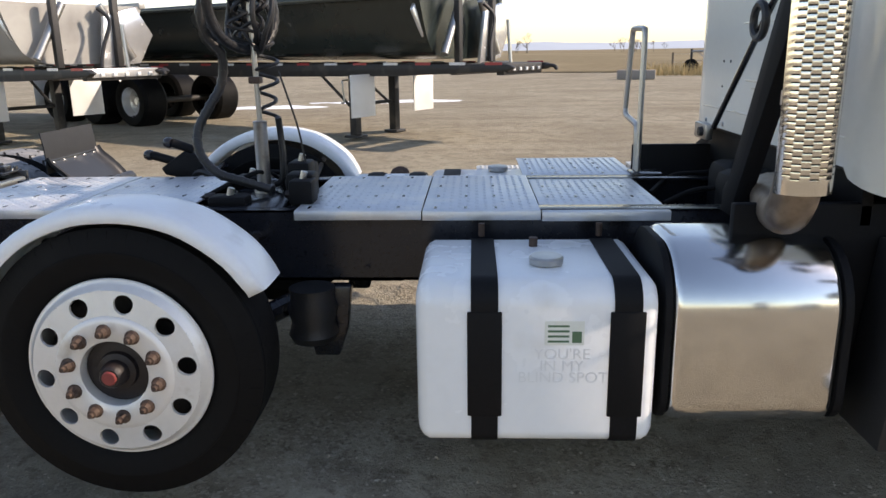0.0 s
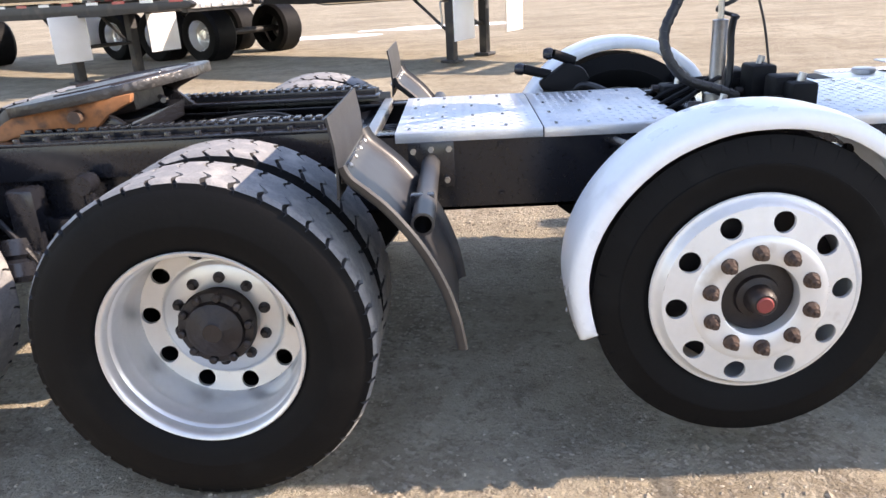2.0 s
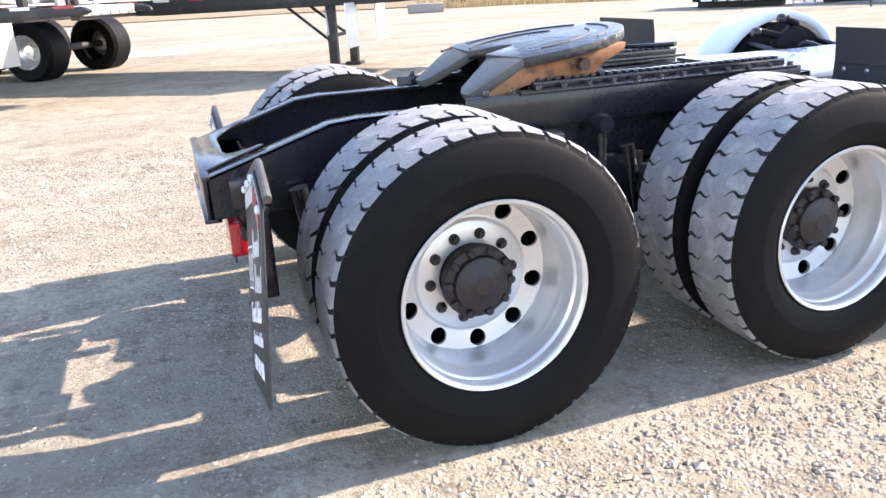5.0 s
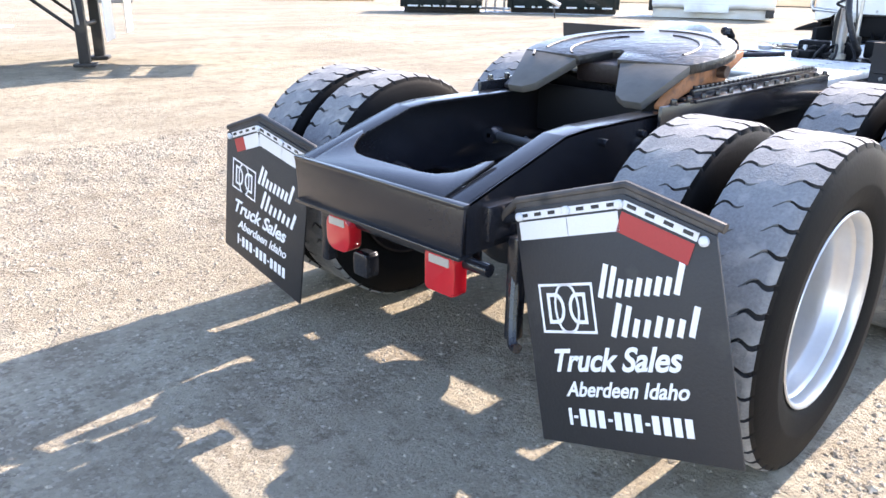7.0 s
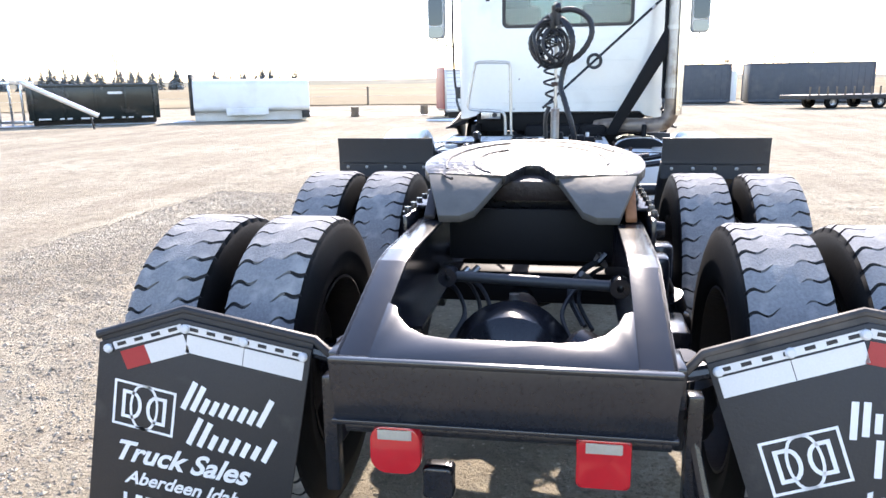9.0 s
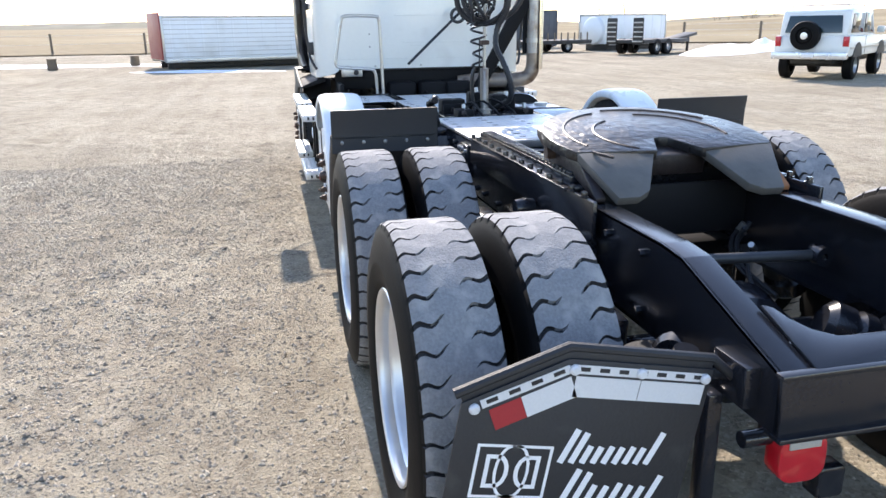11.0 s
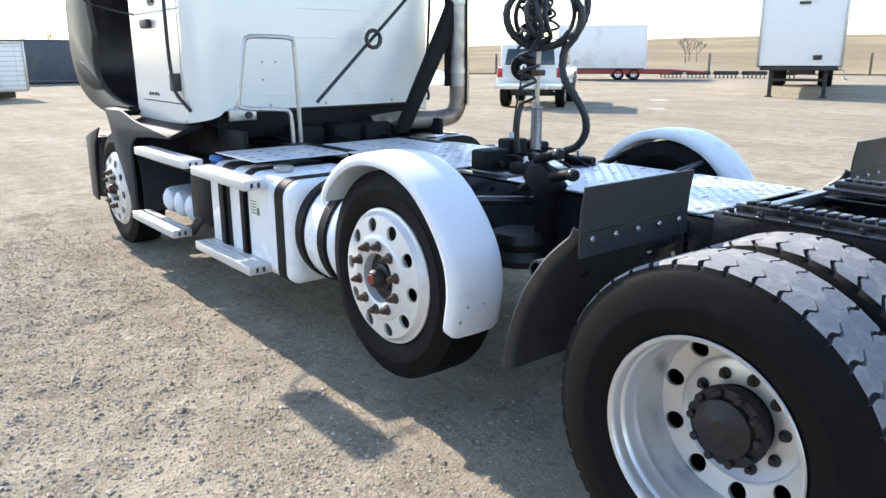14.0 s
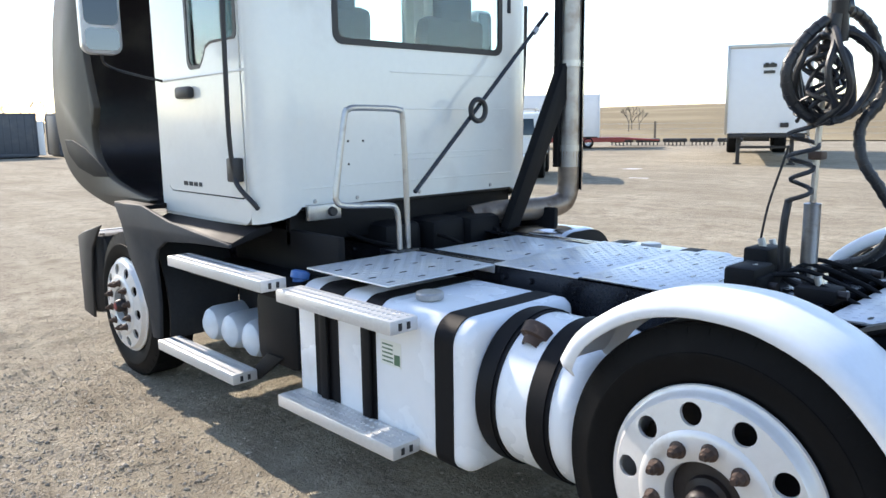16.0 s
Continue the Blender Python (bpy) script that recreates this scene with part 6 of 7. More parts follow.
for k, (r, turn, tilt, cx, cy, cz) in enumerate(((0.158, 48, 6, 3.11, 0.085, 1.735), (0.140, 30, -14, 3.10, 0.09, 1.74), (0.125, 70, 12, 3.11, 0.07, 1.72), (0.150, -38, -5, 3.08, 0.05, 1.74))):
    m = Matrix.Translation((cx, cy, cz)) @ pose(0, 0, 0, tilt, 5 * (k % 3), turn)
    pts = [m @ Vector((0.018 * math.sin(3 * a + k), r * math.cos(a), r * (1.02 + 0.06 * math.sin(2 * a + k)) * math.sin(a))) for a in [2 * math.pi * q / 14 for q in range(14)]]
    part("hose_coil", tube(pts, 0.0125, 8, closed=True, per=4), HOSE, post, "loop of black air hose")
rng = random.Random(5)
for k in range(9):
    a = 2.4 * k
    p0 = Vector((3.10 + 0.04 * math.cos(a), 0.075 + 0.05 * math.sin(a), 1.86 - 0.008 * k))
    pts = [p0]
    for q in range(1, 6):
        pts.append(Vector((3.10 + rng.uniform(-0.07, 0.07), 0.08 + rng.uniform(-0.09, 0.09), 1.86 - 0.055 * q + rng.uniform(-0.015, 0.015))))
    part("hose_strand", tube(pts, 0.0075, 7), HOSE, post)
for k in range(5):
    a = 1.3 * k
    part("hose_fitting", rod((3.09 + 0.05 * math.cos(a), 0.08 + 0.06 * math.sin(a), 1.62 + 0.04 * k), (3.11 + 0.06 * math.cos(a), 0.09 + 0.07 * math.sin(a), 1.65 + 0.045 * k), 0.013, 8), FRAME_BLACK, post)
turns = 4
pts = []
for q in range(turns * 10 + 1):
    f = q / (turns * 10)
    r = 0.045 - 0.010 * math.sin(7 * f)
    pts.append((3.165 + r * math.cos(2 * math.pi * turns * f), 0.075 + r * math.sin(2 * math.pi * turns * f), 1.28 + 0.33 * f))
part("coiled_cable", tube(pts, 0.0085, 7, per=1), HOSE, post, "coiled black electric cable")
part("hose_grip", rod((3.085, 0.02, 1.86), (3.08, 0.05, 2.0), 0.030, 12), HOSE, post)
part("hose_grip", rod((3.10, 0.07, 1.84), (3.09, 0.06, 1.95), 0.026, 12), HOSE, post)
part("glad_hand", lathe([(0, -0.02), (0.035, -0.02), (0.042, 0.0), (0.035, 0.02), (0.0, 0.022)], 14, Matrix.Translation((3.08, 0.03, 1.975))), FRAME_BLACK, post)
part("spring_clip", box(3.10, 3.15, 0.01, 0.07, 1.44, 1.47, 0.006), RUST, post)
part("lower_hose", tube([(3.20, 0.085, 1.29), (3.20, 0.11, 1.22), (3.205, 0.11, 1.10), (3.19, 0.10, 1.0), (3.10, 0.12, 0.975)], 0.015, 8), HOSE, post)
# brake cans by the left rail, above the deck
for p, d in (((2.44, 0.52, 1.06), (0.12, -0.02, -0.03)), ((2.57, 0.47, 1.13), (0.10, 0.02, -0.04))):
    a = Vector(p)
    b = a + Vector(d)
    lev = part("lift_linkage", rod(a, b, 0.023, 14), STRAP, truck, "black lift axle linkage with a worn end")
    part("link_end", lathe([(0, 0), (0.022, 0), (0.028, 0.015), (0.028, 0.03), (0.022, 0.045), (0, 0.045)], 14, Matrix.Translation(a) @ pose(0, 0, 0, 0, 0, 70)), FRAME_BLACK, lev)
part("link_arm", prism([(2.58, 0.62), (2.65, 0.62), (2.67, 0.94), (2.74, 1.01), (2.71, 1.06), (2.63, 1.09), (2.50, 1.00), (2.52, 0.965), (2.58, 0.955)], "y", 0.455, 0.51, 0.010), STRAP, truck)
part("wiring_loom", tube([(2.85, 0.40, 0.93), (2.70, 0.46, 0.98), (2.60, 0.48, 0.86), (2.62, 0.46, 0.72)], 0.018, 8), HOSE, truck)

# ---- the yard round the truck ----
TUB_BLACK = material("gloss_black_green_tub", (0.014, 0.020, 0.019), 0.25, 0, 6, 0.2, dirt=(0.04, 0.042, 0.04), dirt_scale=1.5, dirt_at=0.55)
TUB_GREY = material("grey_dump_tub", (0.36, 0.35, 0.33), 0.35, 0.2, 6, 0.1, dirt=(0.25, 0.24, 0.225), dirt_scale=1.5, dirt_at=0.5)
CHASSIS = material("dusty_black_chassis", (0.022, 0.021, 0.021), 0.6, 0, 12, 0.3, dirt=(0.07, 0.06, 0.05), dirt_scale=3, dirt_at=0.55)
BRIGHT = material("bright_aluminium_sheet", (0.72, 0.73, 0.74), 0.25, 0.7, 8, 0.15, bump=0.2, bump_scale=6)
BOX_WHITE = material("white_trailer_panel", (0.76, 0.77, 0.77), 0.4, 0, 4, 0.04, dirt=(0.62, 0.61, 0.58), dirt_scale=0.8, dirt_at=0.55)
DARK_BOX = material("dark_blue_grey_container", (0.055, 0.065, 0.08), 0.55, 0, 4, 0.2, dirt=(0.09, 0.095, 0.10), dirt_scale=1, dirt_at=0.55)
RED_STEEL = material("red_trailer_paint", (0.26, 0.035, 0.028), 0.5, 0, 5, 0.2)
SNOW = material("old_snow", (0.80, 0.83, 0.87), 0.7, 0, 6, 0.08, bump=0.4, bump_scale=5, dirt=(0.55, 0.53, 0.50), dirt_scale=1.5, dirt_at=0.6)
DRY_GRASS = material("dry_winter_field", (0.215, 0.172, 0.108), 0.95, 0, 1.5, 0.25, bump=0.4, bump_scale=4, dirt=(0.29, 0.24, 0.155), dirt_scale=0.05, dirt_at=0.48, spec=0.05)
GOLD_GRASS = material("golden_dry_grass", (0.40, 0.30, 0.15), 0.9, 0, 20, 0.3)
CONCRETE = material("concrete_block", (0.26, 0.24, 0.22), 0.9, 0, 10, 0.2, bump=0.3)
# pine green paled towards grey: the haze is put into the colour
PINE = material("hazed_pine", (0.13, 0.145, 0.145), 0.9, 0, 3, 0.3)
TWIG = material("bare_winter_twigs", (0.14, 0.12, 0.10), 0.9, 0, 3, 0.3)
HILL = material("far_olive_hill", (0.165, 0.155, 0.115), 0.95, 0, 0.05, 0.3, dirt=(0.22, 0.205, 0.165), dirt_scale=0.02, dirt_at=0.5, spec=0.05)
# distance haze is mixed into this ridge's pale blue
FAR_HAZE = material("far_hazy_ridge", (0.42, 0.47, 0.54), 1.0, 0, 0.01, 0.1)
DARK_GLASS = material("dark_tinted_glass", (0.02, 0.035, 0.038), 0.06, 0, 5, 0.1, coat=0.5)
WOOD = material("grey_fence_wood", (0.16, 0.13, 0.10), 0.9, 0, 8, 0.3)


def at_ground(x, y, turn=0.0, dz=0.0):
    return pose(x, y, lie(x, y) + dz, 0, 0, turn)


def plain_wheel(R, w, rim, mat, parent, m, label=""):
    """A small trailer or car wheel about the y axis."""
    t = part("tyre", lathe([(rim, -w), (rim + 0.04, -w * 1.08), (R - 0.05, -w * 1.05), (R, -w * 0.8), (R, w * 0.8), (R - 0.05, w * 1.05), (rim + 0.04, w * 1.08), (rim, w)], 28), RUBBER, None)
    d = part("wheel", lathe([(rim, -w * 0.95), (rim * 0.93, -w * 0.7), (rim * 0.85, -w * 0.35), (rim * 0.5, -w * 0.2), (rim * 0.35, -w * 0.6), (0, -w * 0.62)], 24), mat, parent, label)
    d.matrix_basis = m
    t.parent = d
    return d


def dump_trailer(m, tub_mat, label):
    """Side-dump trailer: rounded tub on a low frame, nose towards +x, legs at the origin."""
    t = root("dump_trailer", label, "trailer", "parked dump trailers", m)
    # tub: U-shaped shell with rim
    line = [(-1.18, 2.62), (-1.15, 2.5), (-0.98, 1.75), (-0.80, 1.42), (-0.45, 1.28), (0.45, 1.28), (0.80, 1.42), (0.98, 1.75), (1.15, 2.5), (1.18, 2.62)]
    line = [(u, 1.28 + (v - 1.28) * 0.66) for u, v in line]
    sm = smooth_path([(u, v, 0) for u, v in line], 4)
    tub = part("tub", ribbon([(p.x, p.y) for p in sm], "x", -9.3, 1.77, 0.02), tub_mat, t, "rounded dump tub")
    end = [(p.x, p.y) for p in sm]
    for x in (-9.3, 1.75):
        part("end_wall", prism(end, "x", x, x + 0.03), tub_mat, tub)
    for side in (-1, 1):
        part("top_rim", box(-9.3, 1.81, side * 1.18 - 0.06, side * 1.18 + 0.06, 2.13, 2.23, 0.02), tub_mat, tub)
        part("long_rib", box(-9.3, 1.77, side * 1.06 - 0.03, side * 1.06 + 0.03, 1.90, 1.97, 0.015), tub_mat, tub)
    # bright folded end plates, posts and cylinder
    for side in (-1, 1):
        part("end_plate", prism([(side * 0.12, 1.33), (side * 0.85, 1.40), (side * 1.12, 1.85), (side * 0.80, 2.28), (side * 0.20, 2.12)], "x", 1.83, 1.89, 0.015, m=pose(0, 0, 0, 0, 4 * side, 3 * side)), BRIGHT, t, "bright sheet end plate")
        part("pivot_post", box(1.97, 2.07, side * 0.5 - 0.05, side * 0.5 + 0.05, 1.22, 2.25, 0.01), CHASSIS, t)
        part("lift_cylinder", rod((1.96, side * 0.8, 1.35), (1.94, side * 0.3, 2.15), 0.06, 12), STEEL, t)
    part("hydraulic_hose", tube([(2.05, 0.2, 2.1), (2.18, 0.3, 1.9), (2.24, 0.1, 1.5), (2.3, 0.0, 1.22)], 0.03, 8), HOSE, t)
    part("front_post", rod((2.45, 0.35, 1.20), (2.40, 0.35, 1.85), 0.03, 8), STEEL, t)
    # frame
    for side in (-1, 1):
        rail = part("frame_rail", prism([(-9.4, 1.02), (-4.2, 1.02), (-3.0, 0.98), (1.0, 1.02), (2.0, 1.06), (2.95, 1.10), (3.05, 1.15), (2.95, 1.20), (-9.4, 1.24)], "y", side * 0.62 - 0.05, side * 0.62 + 0.05, 0.012), CHASSIS, t, "long black trailer rail with reflective tape")
        for k in range(20):
            part("tape", box(-9.2 + 0.62 * k, -8.92 + 0.62 * k, *sorted((side * 0.668, side * 0.674)), 1.185, 1.225), TAPE_RED if k % 2 else TAPE_WHITE, rail, flat=True)
        leg = part("landing_leg", box(-0.07, 0.07, side * 0.545 - 0.07, side * 0.545 + 0.07, 0.04, 1.05, 0.012), CHASSIS, t, "black landing leg with foot")
        part("foot", box(-0.14, 0.14, side * 0.545 - 0.14, side * 0.545 + 0.14, 0.0, 0.045, 0.01), CHASSIS, leg)
        part("leg_brace", rod((-0.02, side * 0.545, 0.45), (-0.75, side * 0.5, 1.02), 0.025, 8), CHASSIS, leg)
        part("splash_flap", box(0.42, 0.44, *sorted((side * 0.55, side * 1.15)), 0.38, 1.05, 0.006), BOX_WHITE, t, "white splash flap")
        for x in (-5.2, -6.5, -7.8):
            for out, turn in ((1.0, 0),):
                plain_wheel(0.50, 0.26, 0.29, BRIGHT, t, Matrix.Translation((x, side * 0.92, 0.50)) @ pose(0, 0, 0, 0, 0, 0 if side < 0 else 180), "trailer wheel with bright rim")
        part("mud_flap", box(-8.6, -8.58, *sorted((side * 0.6, side * 1.2)), 0.3, 1.0, 0.005), BOX_WHITE, t)
    for x in (-5.2, -6.5, -7.8):
        part("axle", rod((x, -0.9, 0.5), (x, 0.9, 0.5), 0.06, 12), CHASSIS, t)
    part("leg_shaft", rod((0, -0.5, 0.55), (0, 0.5, 0.55), 0.03, 8), CHASSIS, t)
    part("crank", tube([(0.0, -0.60, 0.95), (0.0, -0.82, 0.95), (0.02, -0.86, 0.90), (0.04, -0.86, 0.62), (0.05, -0.94, 0.60)], 0.015, 8, per=3), STEEL, t)
    for x in (-8, -6, -4, -2, 0.5, 2, 2.8):
        part("cross_beam", box(x - 0.06, x + 0.06, -0.62, 0.62, 1.04, 1.2, 0.01), CHASSIS, t)
    part("nose_box", box(2.45, 2.9, -0.56, 0.56, 1.08, 1.21, 0.02), BRIGHT if tub_mat is TUB_GREY else CHASSIS, t)
    for k in range(5):
        part("marker_lamp", box(2.90, 2.925, -0.4 + 0.2 * k - 0.03, -0.4 + 0.2 * k + 0.03, 1.10, 1.15, 0.006), TAPE_WHITE, t)
    part("hitch_hook", tube([(3.0, 0.45, 1.16), (3.15, 0.45, 1.15), (3.2, 0.45, 1.10)], 0.03, 8), CHASSIS, t)
    return t


dump_trailer(pose(2.30, 10.70, 0.08, 0, 0, -31) @ Matrix.Diagonal((1.07, 1.07, 1.07, 1)), TUB_BLACK, "parked side-dump trailer with a glossy black tub")
dump_trailer(pose(-4.05, 10.30, 0.08, 0, 0, -31) @ Matrix.Diagonal((1.07, 1.07, 1.07, 1)), TUB_GREY, "parked side-dump trailer with a grey tub")


def box_trailer(name, x, y, turn, L, W, z0, z1, mat, label, category, ribs=0, door=True):
    """A plain box body with corner posts, rails and panel ribs; its near end face at the origin looks along -x."""
    t = root(name, label, category, "", at_ground(x, y, turn))
    body = part("body", box(0, L, -W / 2, W / 2, z0, z1, 0.03), mat, t)
    for u in (0, L):
        for s in (-1, 1):
            part("corner_post", box(u - 0.04, u + 0.04, s * W / 2 - 0.04, s * W / 2 + 0.04, z0, z1 + 0.01, 0.012), STEEL if mat is BOX_WHITE else mat, body)
    for s in (-1, 1):
        part("bottom_rail", box(0, L, s * W / 2 - 0.02, s * W / 2 + 0.02, z0 - 0.06, z0 + 0.10, 0.01), STEEL if mat is BOX_WHITE else mat, body)
        part("top_rail", box(0, L, s * W / 2 - 0.02, s * W / 2 + 0.02, z1 - 0.08, z1 + 0.015, 0.01), STEEL if mat is BOX_WHITE else mat, body)
        for k in range(ribs):
            u = L * (k + 0.5) / ribs
            part("panel_rib", box(u - 0.03, u + 0.03, s * W / 2 - 0.012, s * W / 2 + 0.012, z0 + 0.1, z1 - 0.1, 0.006), mat, body)
    for u in (0, L):
        part("end_rail", box(u - 0.02, u + 0.02, -W / 2, W / 2, z1 - 0.10, z1 + 0.015, 0.01), STEEL if mat is BOX_WHITE else mat, body)
    return t


# white van trailer on legs, its front wall towards the truck
van = box_trailer("van_trailer", 13.35, -23.25, -64.5, 12.5, 2.35, 0.98, 3.65, BOX_WHITE, "white van trailer standing on its landing legs", "trailer", 12)
van.matrix_basis = van.matrix_basis @ Matrix.Diagonal((1.12, 1.12, 1.12, 1))
for s in (-1, 1):
    part("landing_leg", box(0.5, 0.62, s * 0.78 - 0.06, s * 0.78 + 0.06, 0.03, 0.95, 0.01), CHASSIS, van)
    part("foot", box(0.44, 0.68, s * 0.78 - 0.12, s * 0.78 + 0.12, 0.0, 0.04, 0.01), CHASSIS, van)
    for x in (9.8, 11.1):
        plain_wheel(0.50, 0.25, 0.29, BRIGHT, van, Matrix.Translation((x, s * 0.90, 0.50)) @ pose(0, 0, 0, 0, 0, 0 if s < 0 else 180))
    part("name_bar", box(-0.046, -0.040, s * 0.08 - 0.05, s * 0.08 + 0.05, 3.0, 3.10), FRAME_BLACK, van, flat=True)
part("name_bar", box(-0.046, -0.040, -0.16, 0.16, 2.78, 2.87), FRAME_BLACK, van, flat=True)
part("name_bar", box(-0.046, -0.040, -0.20, 0.18, 2.96, 3.07), FRAME_BLACK, van, flat=True)
part("coupler_plate", box(0.0, 1.2, -1.1, 1.1, 0.84, 0.96, 0.02), CHASSIS, van)
part("air_fittings", box(-0.07, -0.03, -0.62, -0.38, 1.16, 1.30, 0.01), CHASSIS, van)
part("crank", tube([(0.55, -0.85, 0.85), (0.55, -1.25, 0.85), (0.5, -1.3, 0.6), (0.5, -1.4, 0.58)], 0.02, 8, per=3), STEEL, van)
part("cross_frame", box(0.5, 0.62, -0.78, 0.78, 0.5, 0.58, 0.01), CHASSIS, van)
part("suspension_frame", box(9.0, 12.0, -0.5, 0.5, 0.5, 0.95, 0.03), CHASSIS, van)


def suv(m):
    """Boxy two-door off-roader, heading +x, with its spare wheel on the tailgate."""
    t = root("suv", "white boxy two-door SUV with a spare wheel on its tailgate", "car", "", m)
    lower = [(-2.15, 0.62), (-2.18, 0.80), (-2.15, 1.16), (2.0, 1.10), (2.22, 1.04), (2.25, 0.62)]
    body = part("body", prism(lower, "y", -0.95, 0.95, 0.05), WHITE, t)
    cabin = [(-2.12, 1.14), (-1.95, 1.80), (-1.75, 1.86), (0.25, 1.84), (0.85, 1.14)]
    part("cabin", prism(cabin, "y", -0.86, 0.86, 0.05), WHITE, body)
    for s in (-1, 1):
        lo, hi = sorted((s * 0.855, s * 0.872))
        part("side_window", prism([(-1.85, 1.22), (-1.75, 1.72), (-0.65, 1.74), (-0.62, 1.22)], "y", lo, hi, 0.004), DARK_GLASS, body)
        part("door_window", prism([(-0.50, 1.22), (-0.50, 1.74), (0.20, 1.73), (0.62, 1.22)], "y", lo, hi, 0.004), DARK_GLASS, body)
        part("door_seam", box(-0.56, -0.545, *sorted((s * 0.94, s * 0.955)), 0.66, 1.14), PLASTIC, body, flat=True)
        part("trim_strip", box(-2.1, 2.0, *sorted((s * 0.945, s * 0.962)), 0.82, 0.87, 0.005), STEEL, body)
        part("tail_lamp", box(-2.20, -2.10, *sorted((s * 0.78, s * 0.93)), 0.88, 1.14, 0.015), RED_LENS, body, "red tail lamp")
        part("mirror", box(0.55, 0.70, *sorted((s * 0.95, s * 1.15)), 1.2, 1.38, 0.03), WHITE, body)
        for x in (-1.30, 1.35):
            part("wheel_arch", prism(arc(x, 0.52, 0.46, 10, 170, 14), "y", *sorted((s * 0.90, s * 0.965))), CHASSIS, body)
            plain_wheel(0.38, 0.13, 0.21, STEEL, t, Matrix.Translation((x, s * 0.82, 0.38)) @ pose(0, 0, 0, 0, 0, 0 if s < 0 else 180))
    part("rear_window", prism([(-0.72, 1.22), (0.72, 1.22), (0.66, 1.68), (-0.66, 1.68)], "x", -0.006, 0.006, 0.003, m=Matrix.Translation((-2.06, 0, 1.45)) @ pose(0, 0, 0, 0, 14.5, 0) @ Matrix.Translation((0, 0, -1.45))), DARK_GLASS, body)
    part("windshield", prism([(-0.74, 1.2), (0.74, 1.2), (0.66, 1.76), (-0.66, 1.76)], "x", -0.006, 0.006, 0.003, m=Matrix.Translation((0.57, 0, 1.48)) @ pose(0, 0, 0, 0, -40, 0) @ Matrix.Translation((0, 0, -1.48))), DARK_GLASS, body)
    part("bumper", box(-2.38, -2.18, -0.95, 0.95, 0.55, 0.74, 0.03), BRIGHT, t, "bright rear bumper")
    part("front_bumper", box(2.2, 2.38, -0.95, 0.95, 0.55, 0.74, 0.03), BRIGHT, t)
    spare = part("spare_wheel", lathe([(0.0, -0.14), (0.16, -0.14), (0.17, -0.10), (0.2, -0.09), (0.22, -0.13), (0.36, -0.11), (0.38, -0.06), (0.38, 0.06), (0.30, 0.11), (0, 0.11)], 28, Matrix.Translation((-2.34, 0.12, 1.16)) @ pose(0, 0, 0, 0, 0, -90)), RUBBER, t, "spare wheel carried on the tailgate")
    part("spare_rim", lathe([(0, -0.150), (0.06, -0.150), (0.09, -0.146), (0.095, -0.138)], 20, Matrix.Translation((-2.34, 0.12, 1.16)) @ pose(0, 0, 0, 0, 0, -90)), BRIGHT, spare)
    part("plate_panel", box(-2.40, -2.385, -0.16, 0.16, 0.60, 0.70, 0.004), BOX_WHITE, t)
    for s in (-1, 1):
        part("roof_rail", tube([(-1.7, s * 0.7, 1.87), (-1.6, s * 0.7, 1.95), (-0.2, s * 0.7, 1.95), (-0.1, s * 0.7, 1.87)], 0.02, 8, per=3), STEEL, t)
    for x in (-1.5, -0.9, -0.3):
        part("roof_bar", rod((x, -0.7, 1.95), (x, 0.7, 1.95), 0.015, 8), STEEL, t)
    part("rear_axle", rod((-1.3, -0.75, 0.38), (-1.3, 0.75, 0.38), 0.06, 10), CHASSIS, t)
    part("under_frame", box(-2.0, 2.0, -0.55, 0.55, 0.42, 0.64, 0.03), CHASSIS, t)


suv(at_ground(17.2, -14.55, -54))

# red flatbed with a white container on it
fb = root("flatbed_trailer", "red flatbed trailer with tandem wheels", "trailer", "", at_ground(32.5, -31.8, 221.7))
part("deck", box(-1.6, 6.6, -1.2, 1.2, 0.50, 0.62, 0.02), RED_STEEL, fb)
part("gooseneck", prism([(-1.6, 0.42), (-3.0, 0.40), (-3.0, 0.52), (-1.6, 0.62)], "y", -0.5, 0.5, 0.02), RED_STEEL, fb)
part("tail_ramp", prism([(6.6, 0.48), (8.6, 0.40), (8.6, 0.48), (6.6, 0.62)], "y", -1.2, 1.2, 0.02), RED_STEEL, fb)
for s in (-1, 1):
    part("side_rail", box(-1.6, 6.6, s * 1.15 - 0.06, s * 1.15 + 0.06, 0.36, 0.52, 0.015), RED_STEEL, fb)
    for x in (3.6, 4.5):
        plain_wheel(0.34, 0.2, 0.20, BRIGHT, fb, Matrix.Translation((x, s * 1.0, 0.34)) @ pose(0, 0, 0, 0, 0, 0 if s < 0 else 180))
m = at_ground(32.5, -31.8, 221.7) @ pose(0.1, 0, 0.62)
cont = root("storage_container", "white box container carried on a red flatbed", "container", "", m)
cb = part("body", box(0, 5.0, -1.22, 1.22, 0.06, 2.50, 0.03), BOX_WHITE, cont)
for u in (0, 5.0):
    for s in (-1, 1):
        part("corner_post", box(u - 0.05, u + 0.05, s * 1.22 - 0.05, s * 1.22 + 0.05, 0, 2.53, 0.015), BOX_WHITE, cb)
part("base_frame", box(0.0, 5.0, -1.2, 1.2, 0.0, 0.07, 0.01), CHASSIS, cb)

